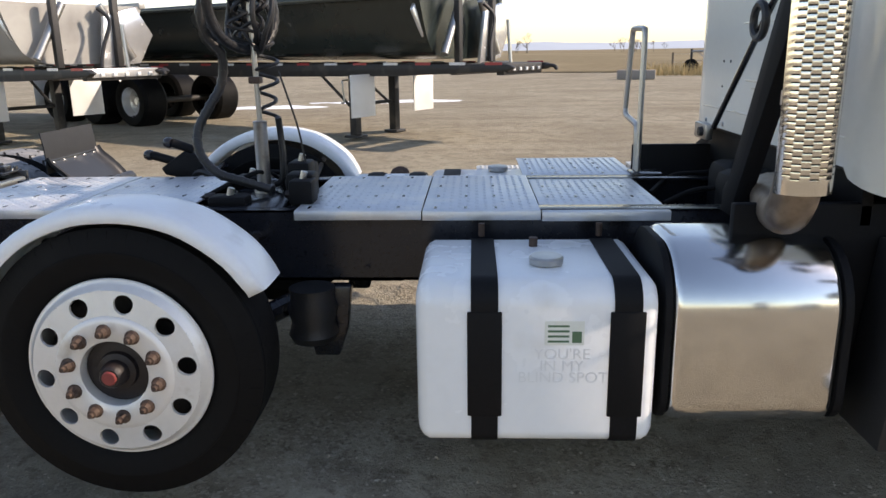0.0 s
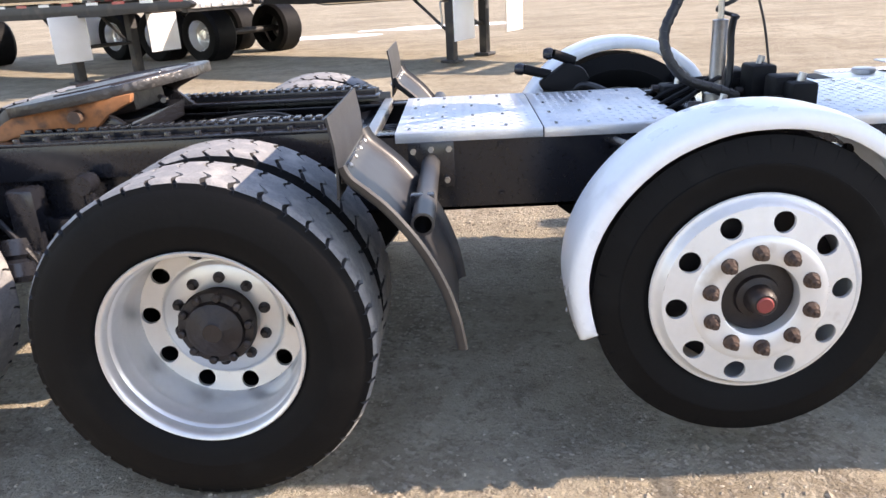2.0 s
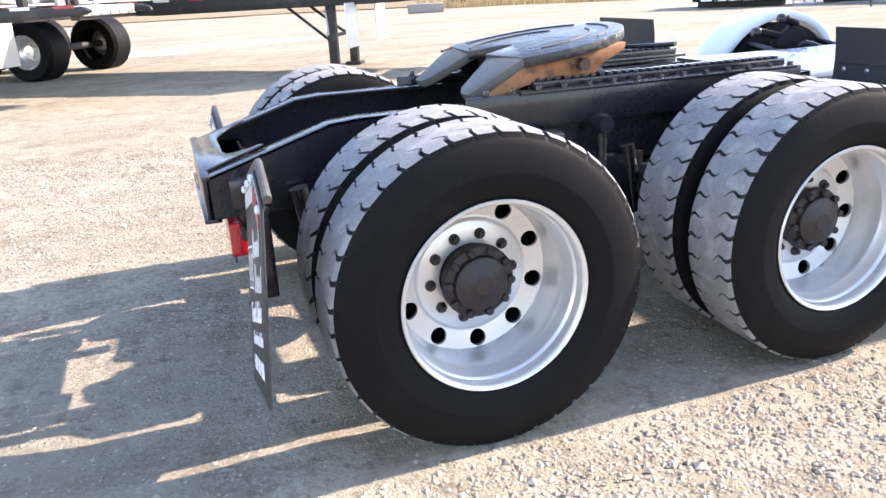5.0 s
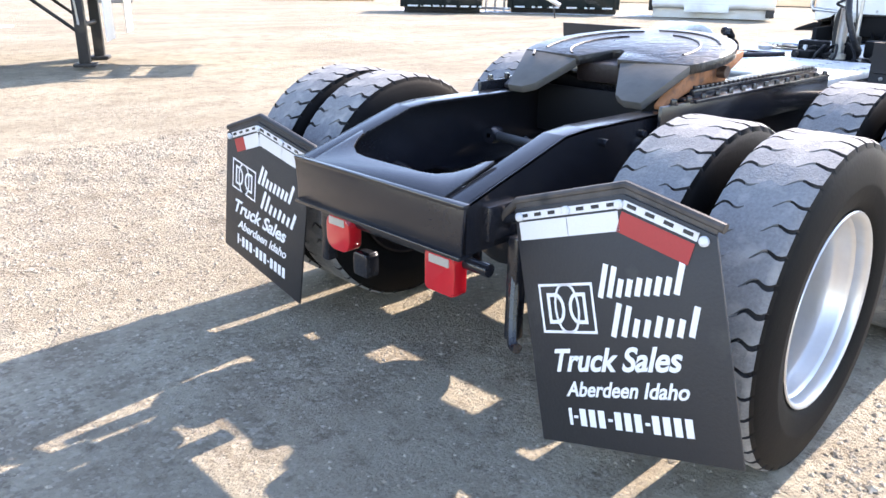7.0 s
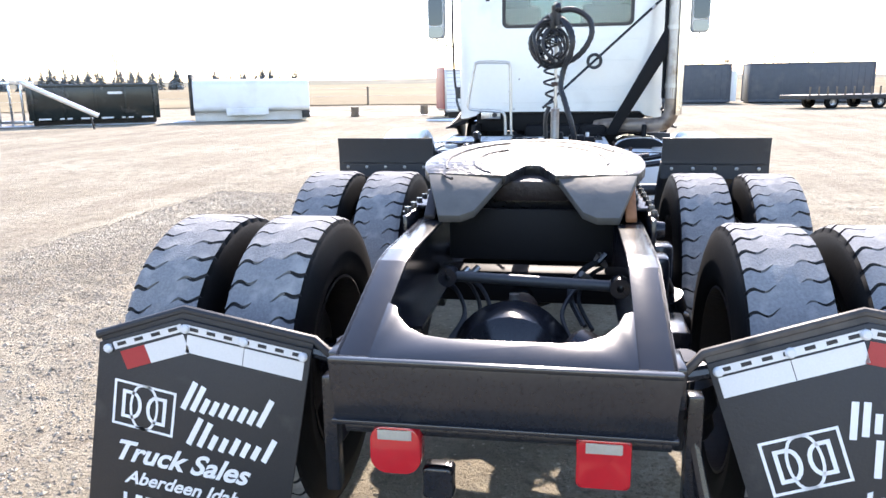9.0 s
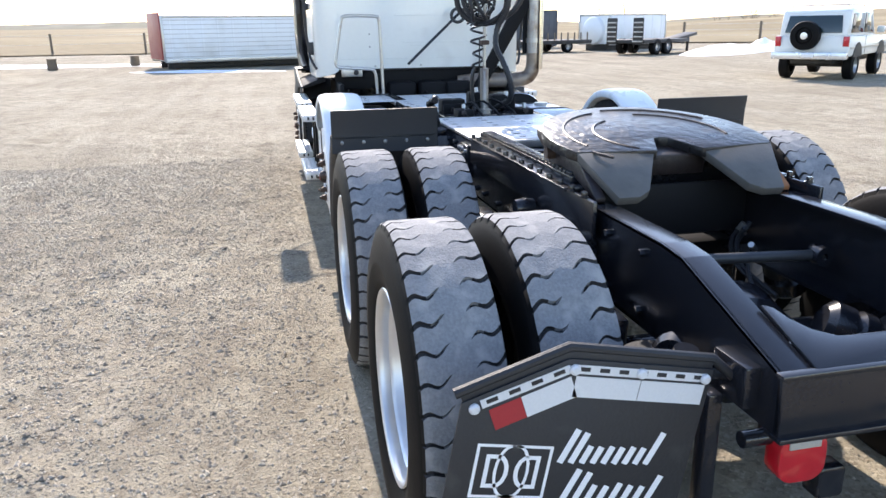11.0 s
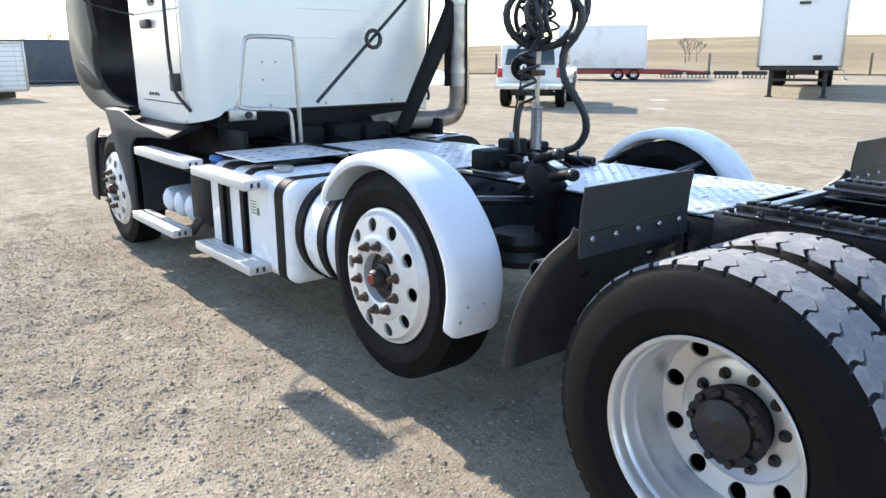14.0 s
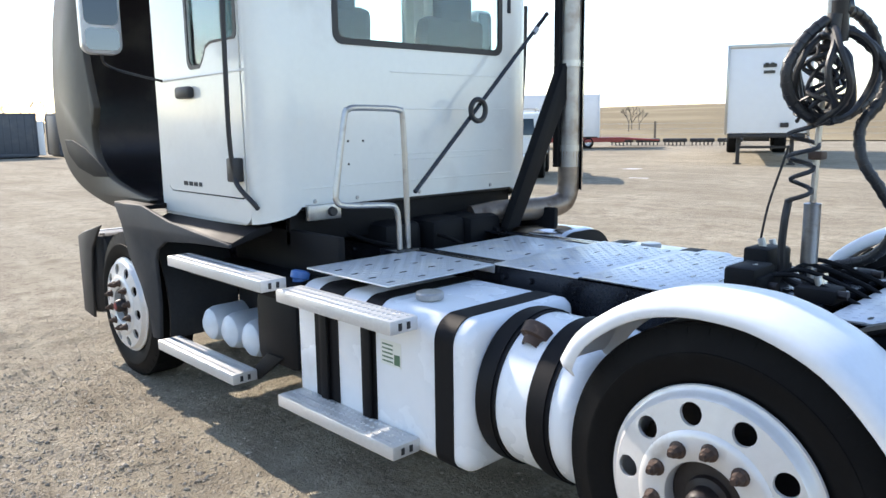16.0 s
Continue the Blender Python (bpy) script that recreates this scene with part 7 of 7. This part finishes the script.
# white and dark boxes across the yard
wt = box_trailer("white_trailer", 30.2, 5.54, -72, 8.4, 2.4, 0.30, 1.98, BOX_WHITE, "white slatted box trailer parked across the yard", "trailer", 14)
part("red_door", box(-0.08, -0.03, -1.15, 1.15, 0.35, 2.1, 0.02), RED_STEEL, wt, "red end door")
for k in range(9):
    part("slat_line", box(0.05, 8.35, -1.225, -1.205, 0.45 + 0.17 * k, 0.47 + 0.17 * k, 0.004), STEEL, wt)
for s in (-1, 1):
    part("skid", box(0.2, 8.2, s * 0.6 - 0.08, s * 0.6 + 0.08, 0.0, 0.30, 0.02), CHASSIS, wt)
for x, y, L in ((48.0, -4.6, 4.9), (47.8, -10.6, 6.9)):
    c = box_trailer("container", x, y, -92, L, 2.4, 0.12, 2.35, DARK_BOX, "dark blue-grey steel container on the gravel", "container", int(L * 3))
    part("skid", box(0.1, L - 0.1, -0.9, 0.9, 0, 0.14, 0.02), CHASSIS, c)
part("white_panel", box(2.0, 2.5, -1.15, 1.15, 0.12, 1.95, 0.02), BOX_WHITE, root("panel_stack", "white panel standing between dark containers", "panel", "", at_ground(48, -7.4, -92)))



def dump_body(x, y, turn, L, label):
    t = root("waste_bin", label, "waste bin", "black open bins", at_ground(x, y, turn) @ Matrix.Diagonal((1, 1, 0.86, 1)))
    shell = part("shell", prism([(-1.1, 0.25), (-1.2, 1.62), (-1.1, 1.65), (-1.0, 0.35), (1.0, 0.35), (1.1, 1.65), (1.2, 1.62), (1.1, 0.25)], "x", 0, L, 0.015), TUB_BLACK, t)
    part("end_wall", prism([(-1.0, 0.35), (1.0, 0.35), (1.1, 1.62), (-1.1, 1.62)], "x", L - 0.08, L - 0.02), TUB_BLACK, shell)
    part("end_wall", prism([(-1.0, 0.35), (1.0, 0.35), (1.1, 1.62), (-1.1, 1.62)], "x", 0.02, 0.08), TUB_BLACK, shell)
    for s in (-1, 1):
        for k in range(5):
            u = 0.15 + (L - 0.3) * k / 4
            part("rib", prism([(s * 1.10, 0.28), (s * 1.17, 0.28), (s * 1.27, 1.62), (s * 1.18, 1.62)], "x", u - 0.05, u + 0.05, 0.008), TUB_BLACK, shell)
        part("top_rail", box(0, L, s * 1.16 - 0.07, s * 1.16 + 0.07, 1.60, 1.72, 0.02), TUB_BLACK, shell)
        part("skid", box(0.1, L - 0.1, s * 0.5 - 0.08, s * 0.5 + 0.08, 0, 0.27, 0.015), CHASSIS, t)
        part("label_bar", box(L * 0.6, L * 0.6 + 0.5, s * 1.19 - 0.012, s * 1.19 + 0.012, 1.3, 1.4), TAPE_WHITE, t, flat=True)
    for k in range(6):
        part("tape", box(0.3 + k * L / 6.4, 0.7 + k * L / 6.4, -1.125, -1.105, 0.27, 0.34), TAPE_WHITE, t, flat=True)
    return t


dump_body(19.0, 22.2, -48, 3.2, "short black open steel bin standing in the yard")
dump_body(22.6, 19.6, -55, 4.4, "long black open steel bin standing in the yard")
rack = root("aluminium_rack", "bright aluminium headache rack beside dump bodies", "rack", "", at_ground(21.9, 20.3, 20))
for k in range(7):
    part("bar", box(-0.05, 0.05, -1.2 + 0.4 * k - 0.03, -1.2 + 0.4 * k + 0.03, 0.0, 1.55, 0.01), BRIGHT, rack)
for z in (0.1, 1.5):
    part("rail", box(-0.06, 0.06, -1.25, 1.25, z, z + 0.1, 0.01), BRIGHT, rack)
auger = root("auger_tube", "pale grain auger tube leaning on a dump body", "auger", "", pose(0, 0, 0))
part("tube", rod((19.4, 17.4, 1.72), (20.6, 15.5, 0.55), 0.08, 14), BRIGHT, auger)
part("stand", rod((20.5, 15.6, 0.0), (20.45, 15.7, 0.6), 0.03, 8), CHASSIS, auger)
part("hopper", box(19.25, 19.5, 17.3, 17.6, 1.62, 1.85, 0.03), BRIGHT, auger)

wtank = root("feed_tank", "white rounded tank body on skids", "tank", "", at_ground(25.75, 14.7, -66) @ Matrix.Diagonal((1, 1, 0.8, 1)))
part("shell", prism(rounded(-1.15, 1.15, 0.45, 2.0, (0.25, 0.25, 0.35, 0.35)), "x", 0, 4.4, 0.05), BOX_WHITE, wtank)
part("front_frame", box(-0.15, 0.0, -0.9, 0.9, 0.3, 2.25, 0.03), CHASSIS, wtank)
for s in (-1, 1):
    part("skid", box(0.0, 4.3, s * 0.6 - 0.1, s * 0.6 + 0.1, 0.0, 0.46, 0.02), BOX_WHITE, wtank)
    part("side_locker", box(1.2, 2.8, s * 1.12 - 0.1, s * 1.12 + 0.1, 0.28, 0.62, 0.02), BOX_WHITE, wtank)
    part("rear_foot", box(4.1, 4.4, s * 0.9 - 0.1, s * 0.9 + 0.1, 0.1, 0.46, 0.02), CHASSIS, wtank)
for x, y in ((30.0, 9.4), (32.6, 6.8)):
    st = root("stump_post", "short dark timber stump at the yard edge", "post", "yard edge stumps", at_ground(x, y))
    part("stump", lathe([(0.18, 0), (0.2, 0.05), (0.17, 0.35), (0.19, 0.42), (0, 0.43)], 12, pose(0, 0, 0, 90, 0, 0)), WOOD, st)

rackt = root("flat_rack_trailer", "long low black flat trailer with stakes", "trailer", "", at_ground(37.3, -10.6, -72))
part("deck", box(0, 5.6, -1.1, 1.1, 0.45, 0.65, 0.02), CHASSIS, rackt)
for k in range(12):
    part("stake", box(0.2 + 0.46 * k, 0.26 + 0.46 * k, -1.1, -1.04, 0.65, 1.05, 0.006), WOOD, rackt)
for x in (1.5, 4.0):
    for s in (-1, 1):
        plain_wheel(0.32, 0.14, 0.18, STEEL, rackt, Matrix.Translation((x, s * 0.9, 0.32)) @ pose(0, 0, 0, 0, 0, 0 if s < 0 else 180))
wb = box_trailer("white_trailer", 39.8, -17.2, -66, 5.0, 2.3, 0.35, 2.0, BOX_WHITE, "white box body with a rounded tank end", "trailer", 6)
part("round_end", lathe([(0, -0.4), (0.5, -0.38), (0.75, -0.2), (0.8, 0)], 20, Matrix.Translation((0, 0, 1.1)) @ pose(0, 0, 0, 0, 0, -90)), BOX_WHITE, wb)
part("skid", box(0.2, 4.8, -0.8, 0.8, 0, 0.36, 0.03), CHASSIS, wb)
lb = root("lowboy_trailer", "low black equipment trailer with raised loading ramps", "trailer", "", at_ground(33.0, -15.8, -60))
part("deck", box(0, 4.2, -1.1, 1.1, 0.55, 0.72, 0.02), CHASSIS, lb)
part("neck", prism([(4.2, 0.6), (6.2, 0.85), (6.2, 1.0), (4.2, 0.72)], "y", -0.4, 0.4, 0.02), CHASSIS, lb)
part("jack", box(5.9, 6.0, -0.06, 0.06, 0.0, 0.9, 0.01), CHASSIS, lb)
for y in (-0.75, 0.75):
    ramp = part("ramp", box(-0.08, 0.0, y - 0.28, y + 0.28, 0.5, 1.75, 0.02), CHASSIS, lb, "upright loading ramp")
    for k in range(5):
        part("rung", box(-0.12, -0.07, y - 0.27, y + 0.27, 0.62 + 0.22 * k, 0.68 + 0.22 * k, 0.008), STEEL, ramp)
for x in (1.2, 2.2):
    for s in (-1, 1):
        plain_wheel(0.38, 0.16, 0.2, STEEL, lb, Matrix.Translation((x, s * 0.95, 0.38)) @ pose(0, 0, 0, 0, 0, 0 if s < 0 else 180))


def heap(name, x, y, a, b, h, turn, mat, label, seed, category="snow"):
    bm = bmesh.new()
    bmesh.ops.create_grid(bm, x_segments=36, y_segments=20, size=1)
    m = at_ground(x, y, turn)
    for v in bm.verts:
        r = math.hypot(v.co.x, v.co.y)
        z = max(0, 1 - r * r) * (0.62 + 0.5 * noise.noise((v.co.x * 2 + seed, v.co.y * 2, seed)) + 0.10 * noise.noise((v.co.x * 7, v.co.y * 7, seed)))
        v.co = Vector((v.co.x * a, v.co.y * b, max(-0.05, z * h - 0.03)))
    ob = part(name, bm, mat)
    ob.matrix_basis = m
    # follow the lie of the yard
    for v in ob.data.vertices:
        w = m @ v.co
        v.co.z += lie(w.x, w.y) - lie(x, y)
    return tagged(ob, label, category, kind="stuff")


heap("snow_pile", 33.5, -22.0, 5.0, 1.6, 0.75, -55, SNOW, "ploughed pile of old white snow", 1)
heap("snow_pile", 38.0, -27.5, 4.0, 1.2, 0.7, -50, SNOW, "ploughed pile of old white snow", 2)
heap("snow_patch", 27.5, 3.5, 3.2, 0.7, 0.12, 80, SNOW, "thin patch of snow on gravel", 3)
heap("snow_patch", 33.0, 10.5, 6.0, 1.2, 0.15, 100, SNOW, "thin patch of snow on gravel", 4)
heap("snow_patch", 24.0, 17.0, 5.5, 0.7, 0.12, 125, SNOW, "thin patch of snow on gravel", 5)
heap("snow_patch", 21.0, 22.0, 5.0, 0.6, 0.12, 125, SNOW, "thin patch of snow on gravel", 6)
heap("snow_patch", 13.5, -15.5, 0.9, 0.3, 0.05, 20, SNOW, "thin patch of snow on gravel", 7)
heap("snow_patch", 16.0, -19.0, 0.9, 0.25, 0.05, 30, SNOW, "thin patch of snow on gravel", 8)
heap("snow_patch", 1.5, 19.5, 3.0, 1.0, 0.10, 10, SNOW, "thin patch of snow on gravel", 9)
heap("snow_patch", -1.5, 17.5, 2.0, 0.8, 0.10, 5, SNOW, "thin patch of snow on gravel", 10)
heap("snow_bank", 60, -60, 12, 1.6, 1.2, -45, SNOW, "long bank of old snow at the field edge", 11)

for k in range(5):
    a = radians(-55.7 - 1.85 * k)
    x, y = 0.75 + 52 * math.cos(a), 2.95 + 52 * math.sin(a)
    h = root("harrow_section", "dark folded farm implement on the ground", "implement", "row of implements", at_ground(x, y, math.degrees(a) + 90))
    part("frame", box(-0.75, 0.75, -0.5, 0.5, 0.18, 0.42, 0.06), CHASSIS, h)
    for q in range(6):
        part("tine", tube([(-0.6 + 0.24 * q, -0.4, 0.35), (-0.6 + 0.24 * q, -0.1, 0.34 + 0.05 * (q % 2)), (-0.6 + 0.24 * q, 0.3, 0.15), (-0.6 + 0.24 * q, 0.4, 0.0)], 0.04, 6, per=3), CHASSIS, h)

block = root("concrete_block", "long grey concrete block on the yard edge", "block", "", at_ground(12.0, 34.3, -14))
part("block", box(-0.9, 0.9, -0.3, 0.3, 0.0, 0.45, 0.04), CONCRETE, block)


def field():
    """Dry winter field beyond the yard, lifting towards low hills on one side."""
    bm = bmesh.new()
    rings = []
    for d in (1.0, 1.06, 1.2, 1.6, 2.4, 4, 8, 20, 40):
        ring = []
        for k in range(96):
            a = 2 * math.pi * k / 96
            deg = math.degrees(a)
            deg = deg - 360 if deg > 180 else deg
            edge = 58 if -110 < deg < 0 else (48 if deg >= 0 and deg < 100 else 70)
            r = edge * d
            x, y = r * math.cos(a), r * math.sin(a)
            hill = max(0, 1 - ((deg + 70) / 42) ** 2)
            rise = 5.5 * hill * min(1, max(0, (r - 60) / 150)) + 0.7 * min(1, max(0, (r - edge) / 20))
            ring.append(bm.verts.new((x, y, lie(x, y) + 0.05 + rise + 0.3 * noise.noise((x * 0.02, y * 0.02, 5)) * min(1, r / 90 - 0.5))))
        rings.append(ring)
    for a, b in zip(rings, rings[1:]):
        for k in range(96):
            bm.faces.new((a[k], a[(k + 1) % 96], b[(k + 1) % 96], b[k]))
    tagged(part("field", bm, DRY_GRASS), "dry tan winter field beyond the yard", "field", kind="structure")


field()


def ridge(name, d, az0, az1, h, mat, label, seed):
    bm = bmesh.new()
    n = 80
    low, high, back = [], [], []
    for k in range(n + 1):
        a = radians(az0 + (az1 - az0) * k / n)
        top = h * (0.55 + 0.45 * noise.noise((k * 0.09 + seed, seed, 0)) + 0.12 * noise.noise((k * 0.4, seed, 3))) * min(1, 6 * k / n, 6 * (n - k) / n)
        base = lie(d * math.cos(a), d * math.sin(a)) - 3
        low.append(bm.verts.new((d * math.cos(a), d * math.sin(a), base)))
        high.append(bm.verts.new((1.15 * d * math.cos(a), 1.15 * d * math.sin(a), base + 3 + max(0.2, top))))
        back.append(bm.verts.new((1.35 * d * math.cos(a), 1.35 * d * math.sin(a), base)))
    for k in range(n):
        bm.faces.new((low[k], low[k + 1], high[k + 1], high[k]))
        bm.faces.new((high[k], high[k + 1], back[k + 1], back[k]))
    tagged(part(name, bm, mat), label, "hill", kind="structure")


ridge("backdrop_hill", 420, -95, -25, 9, HILL, "low olive hills behind the yard", 3)
ridge("backdrop_hill", 1500, 40, 110, 26, FAR_HAZE, "far ridge on the horizon, haze painted into its colour", 8)
ridge("backdrop_hill", 900, -25, 60, 15, HILL, "low brown rise on the horizon", 12)


def conifer(bm, x, y, z, h, seed):
    rng = random.Random(seed)
    rod((x, y, z), (x, y, z + h), 0.03 * h, 5, bm, 0.005 * h)
    for q in range(150):
        f = rng.random() ** 0.8
        a = rng.random() * 6.28
        reach = (1 - f) ** 0.7 * 0.36 * h * rng.uniform(0.4, 1.1)
        zz = z + h * (0.08 + 0.92 * f)
        s = 0.085 * h * (1.15 - f)
        c = Vector((x + reach * math.cos(a), y + reach * math.sin(a), zz - reach * 0.25))
        t = Vector((-math.sin(a), math.cos(a), 0)) * s
        vs = [bm.verts.new(c + t), bm.verts.new(c - t), bm.verts.new(Vector((x, y, zz + s * 0.6))), bm.verts.new(c + Vector((0, 0, -s)))]
        bm.faces.new((vs[0], vs[1], vs[2]))
        bm.faces.new((vs[0], vs[3], vs[1]))


def bare_tree(bm, x, y, z, h, seed, depth=4):
    rng = random.Random(seed)

    def grow(p, d, length, r, level):
        q = p + d * length
        rod(p, q, r, 4, bm, r * 0.65)
        if level == 0:
            return
        for _ in range(3):
            nd = (d + Vector((rng.uniform(-0.8, 0.8), rng.uniform(-0.8, 0.8), rng.uniform(-0.2, 0.5)))).normalized()
            grow(q, nd, length * rng.uniform(0.6, 0.8), r * 0.6, level - 1)
    grow(Vector((x, y, z)), Vector((0, 0, 1)), h * 0.3, h * 0.02, depth)


def tree_row(name, mat, spots, maker, label, category):
    bm = bmesh.new()
    for k, (az, d, h) in enumerate(spots):
        x, y = d * math.cos(radians(az)), d * math.sin(radians(az))
        maker(bm, x, y, lie(x, y) + (0.5 if d > 60 else 0), h, k + 3)
    tagged(part(name, bm, mat, flat=True), label, category, kind="stuff")


rng = random.Random(7)
tree_row("pine_belt", PINE, [(21 + 31 * k / 84 + rng.uniform(-0.3, 0.3), 170 + rng.uniform(-8, 25), rng.uniform(2.6, 5.2)) for k in range(85) if not 26.6 < 21 + 31 * k / 84 < 29], conifer, "far belt of pines, greyed by painted haze", "trees")
tree_row("bare_trees", TWIG, [(-9 - 1.1 * k, 120 + rng.uniform(-5, 15), rng.uniform(5, 8)) for k in range(7)] + [(33.2, 150, 9), (34.5, 155, 8), (-26, 150, 6), (-24, 155, 5)], bare_tree, "far bare winter trees", "trees")
tree_row("hedge_bushes", TWIG, [(-54.6, 68, 3.0), (-55.4, 69, 2.6), (-54.9, 70, 2.8)], bare_tree, "bare bush at the field edge", "bush")
tree_row("far_scrub", TWIG, [(74 + rng.uniform(0, 5), 150 + rng.uniform(0, 20), rng.uniform(2, 4)) for k in range(12)] + [(83.5 + rng.uniform(0, 7), 160, rng.uniform(3, 5)) for k in range(14)] + [(-32 - rng.uniform(0, 8), 160, rng.uniform(2.5, 4.5)) for k in range(16)], bare_tree, "far grey scrub along the fields", "bushes")

# yard fence: posts and wires on the front-right edge
posts = root("wire_fence", "weathered post and wire fence along the field", "fence")
tops = []
for k in range(14):
    a = radians(-30 - 5.2 * k)
    x, y = 57.5 * math.cos(a), 57.5 * math.sin(a)
    z = lie(x, y)
    part("post", rod((x, y, z - 0.1), (x, y, z + 1.5), 0.09, 6), WOOD, posts)
    tops.append((x, y, z + 1.35))
for dz in (0, -0.4, -0.8):
    part("wire", tube([(x, y, z + dz) for x, y, z in tops], 0.012, 4, smooth=False), STEEL, posts)
posts = root("wire_fence", "weathered post and wire fence behind the tanks", "fence")
tops = []
for k in range(12):
    a = radians(4 + 6 * k)
    x, y = 48.5 * math.cos(a), 48.5 * math.sin(a)
    part("post", rod((x, y, -0.1), (x, y, 1.3), 0.07, 6), WOOD, posts)
    tops.append((x, y, 1.2))
for dz in (0, -0.5):
    part("wire", tube([(x, y, z + dz) for x, y, z in tops], 0.012, 4, smooth=False), STEEL, posts)

# wheel line of an irrigation pivot and golden grass beyond the yard
piv = root("irrigation_span", "low steel irrigation span on wheels at the field edge", "irrigation", "", at_ground(16.6, 41.5, -14))
part("pipe", rod((0, 0, 1.25), (7.5, 0, 1.25), 0.07, 10), STEEL, piv)
for k in range(6):
    part("truss", rod((0.3 + 1.2 * k, 0, 1.25), (0.9 + 1.2 * k, 0, 0.75), 0.025, 6), STEEL, piv)
    part("truss", rod((0.9 + 1.2 * k, 0, 0.75), (1.5 + 1.2 * k, 0, 1.25), 0.025, 6), STEEL, piv)
part("tie_rod", rod((0.3, 0, 0.75), (7.2, 0, 0.75), 0.02, 6), STEEL, piv)
for x in (0.0, 7.4):
    part("upright", box(x - 0.06, x + 0.06, -0.06, 0.06, 0.3, 1.4, 0.01), CHASSIS, piv)
    plain_wheel(0.42, 0.12, 0.22, CHASSIS, piv, Matrix.Translation((x, 0, 0.42)))


def grass_strip():
    rng = random.Random(3)
    verts, faces = [], []
    for k in range(4200):
        a = radians(rng.uniform(52, 72))
        d = rng.uniform(41.5, 47)
        x, y = 0.5 + d * math.cos(a), d * math.sin(a)
        h, s, t = rng.uniform(0.3, 0.9), 0.03, rng.uniform(0, 3.14)
        o = len(verts)
        verts += [(x - s * math.cos(t), y - s * math.sin(t), 0.0), (x + s * math.cos(t), y + s * math.sin(t), 0.0), (x + rng.uniform(-0.2, 0.2), y + rng.uniform(-0.2, 0.2), h)]
        faces.append((o, o + 1, o + 2))
    me = bpy.data.meshes.new("dry_grass")
    me.from_pydata(verts, [], faces)
    me.materials.append(GOLD_GRASS)
    tagged(new("dry_grass", me), "tall golden dry grass at the field edge", "grass", kind="stuff")


grass_strip()
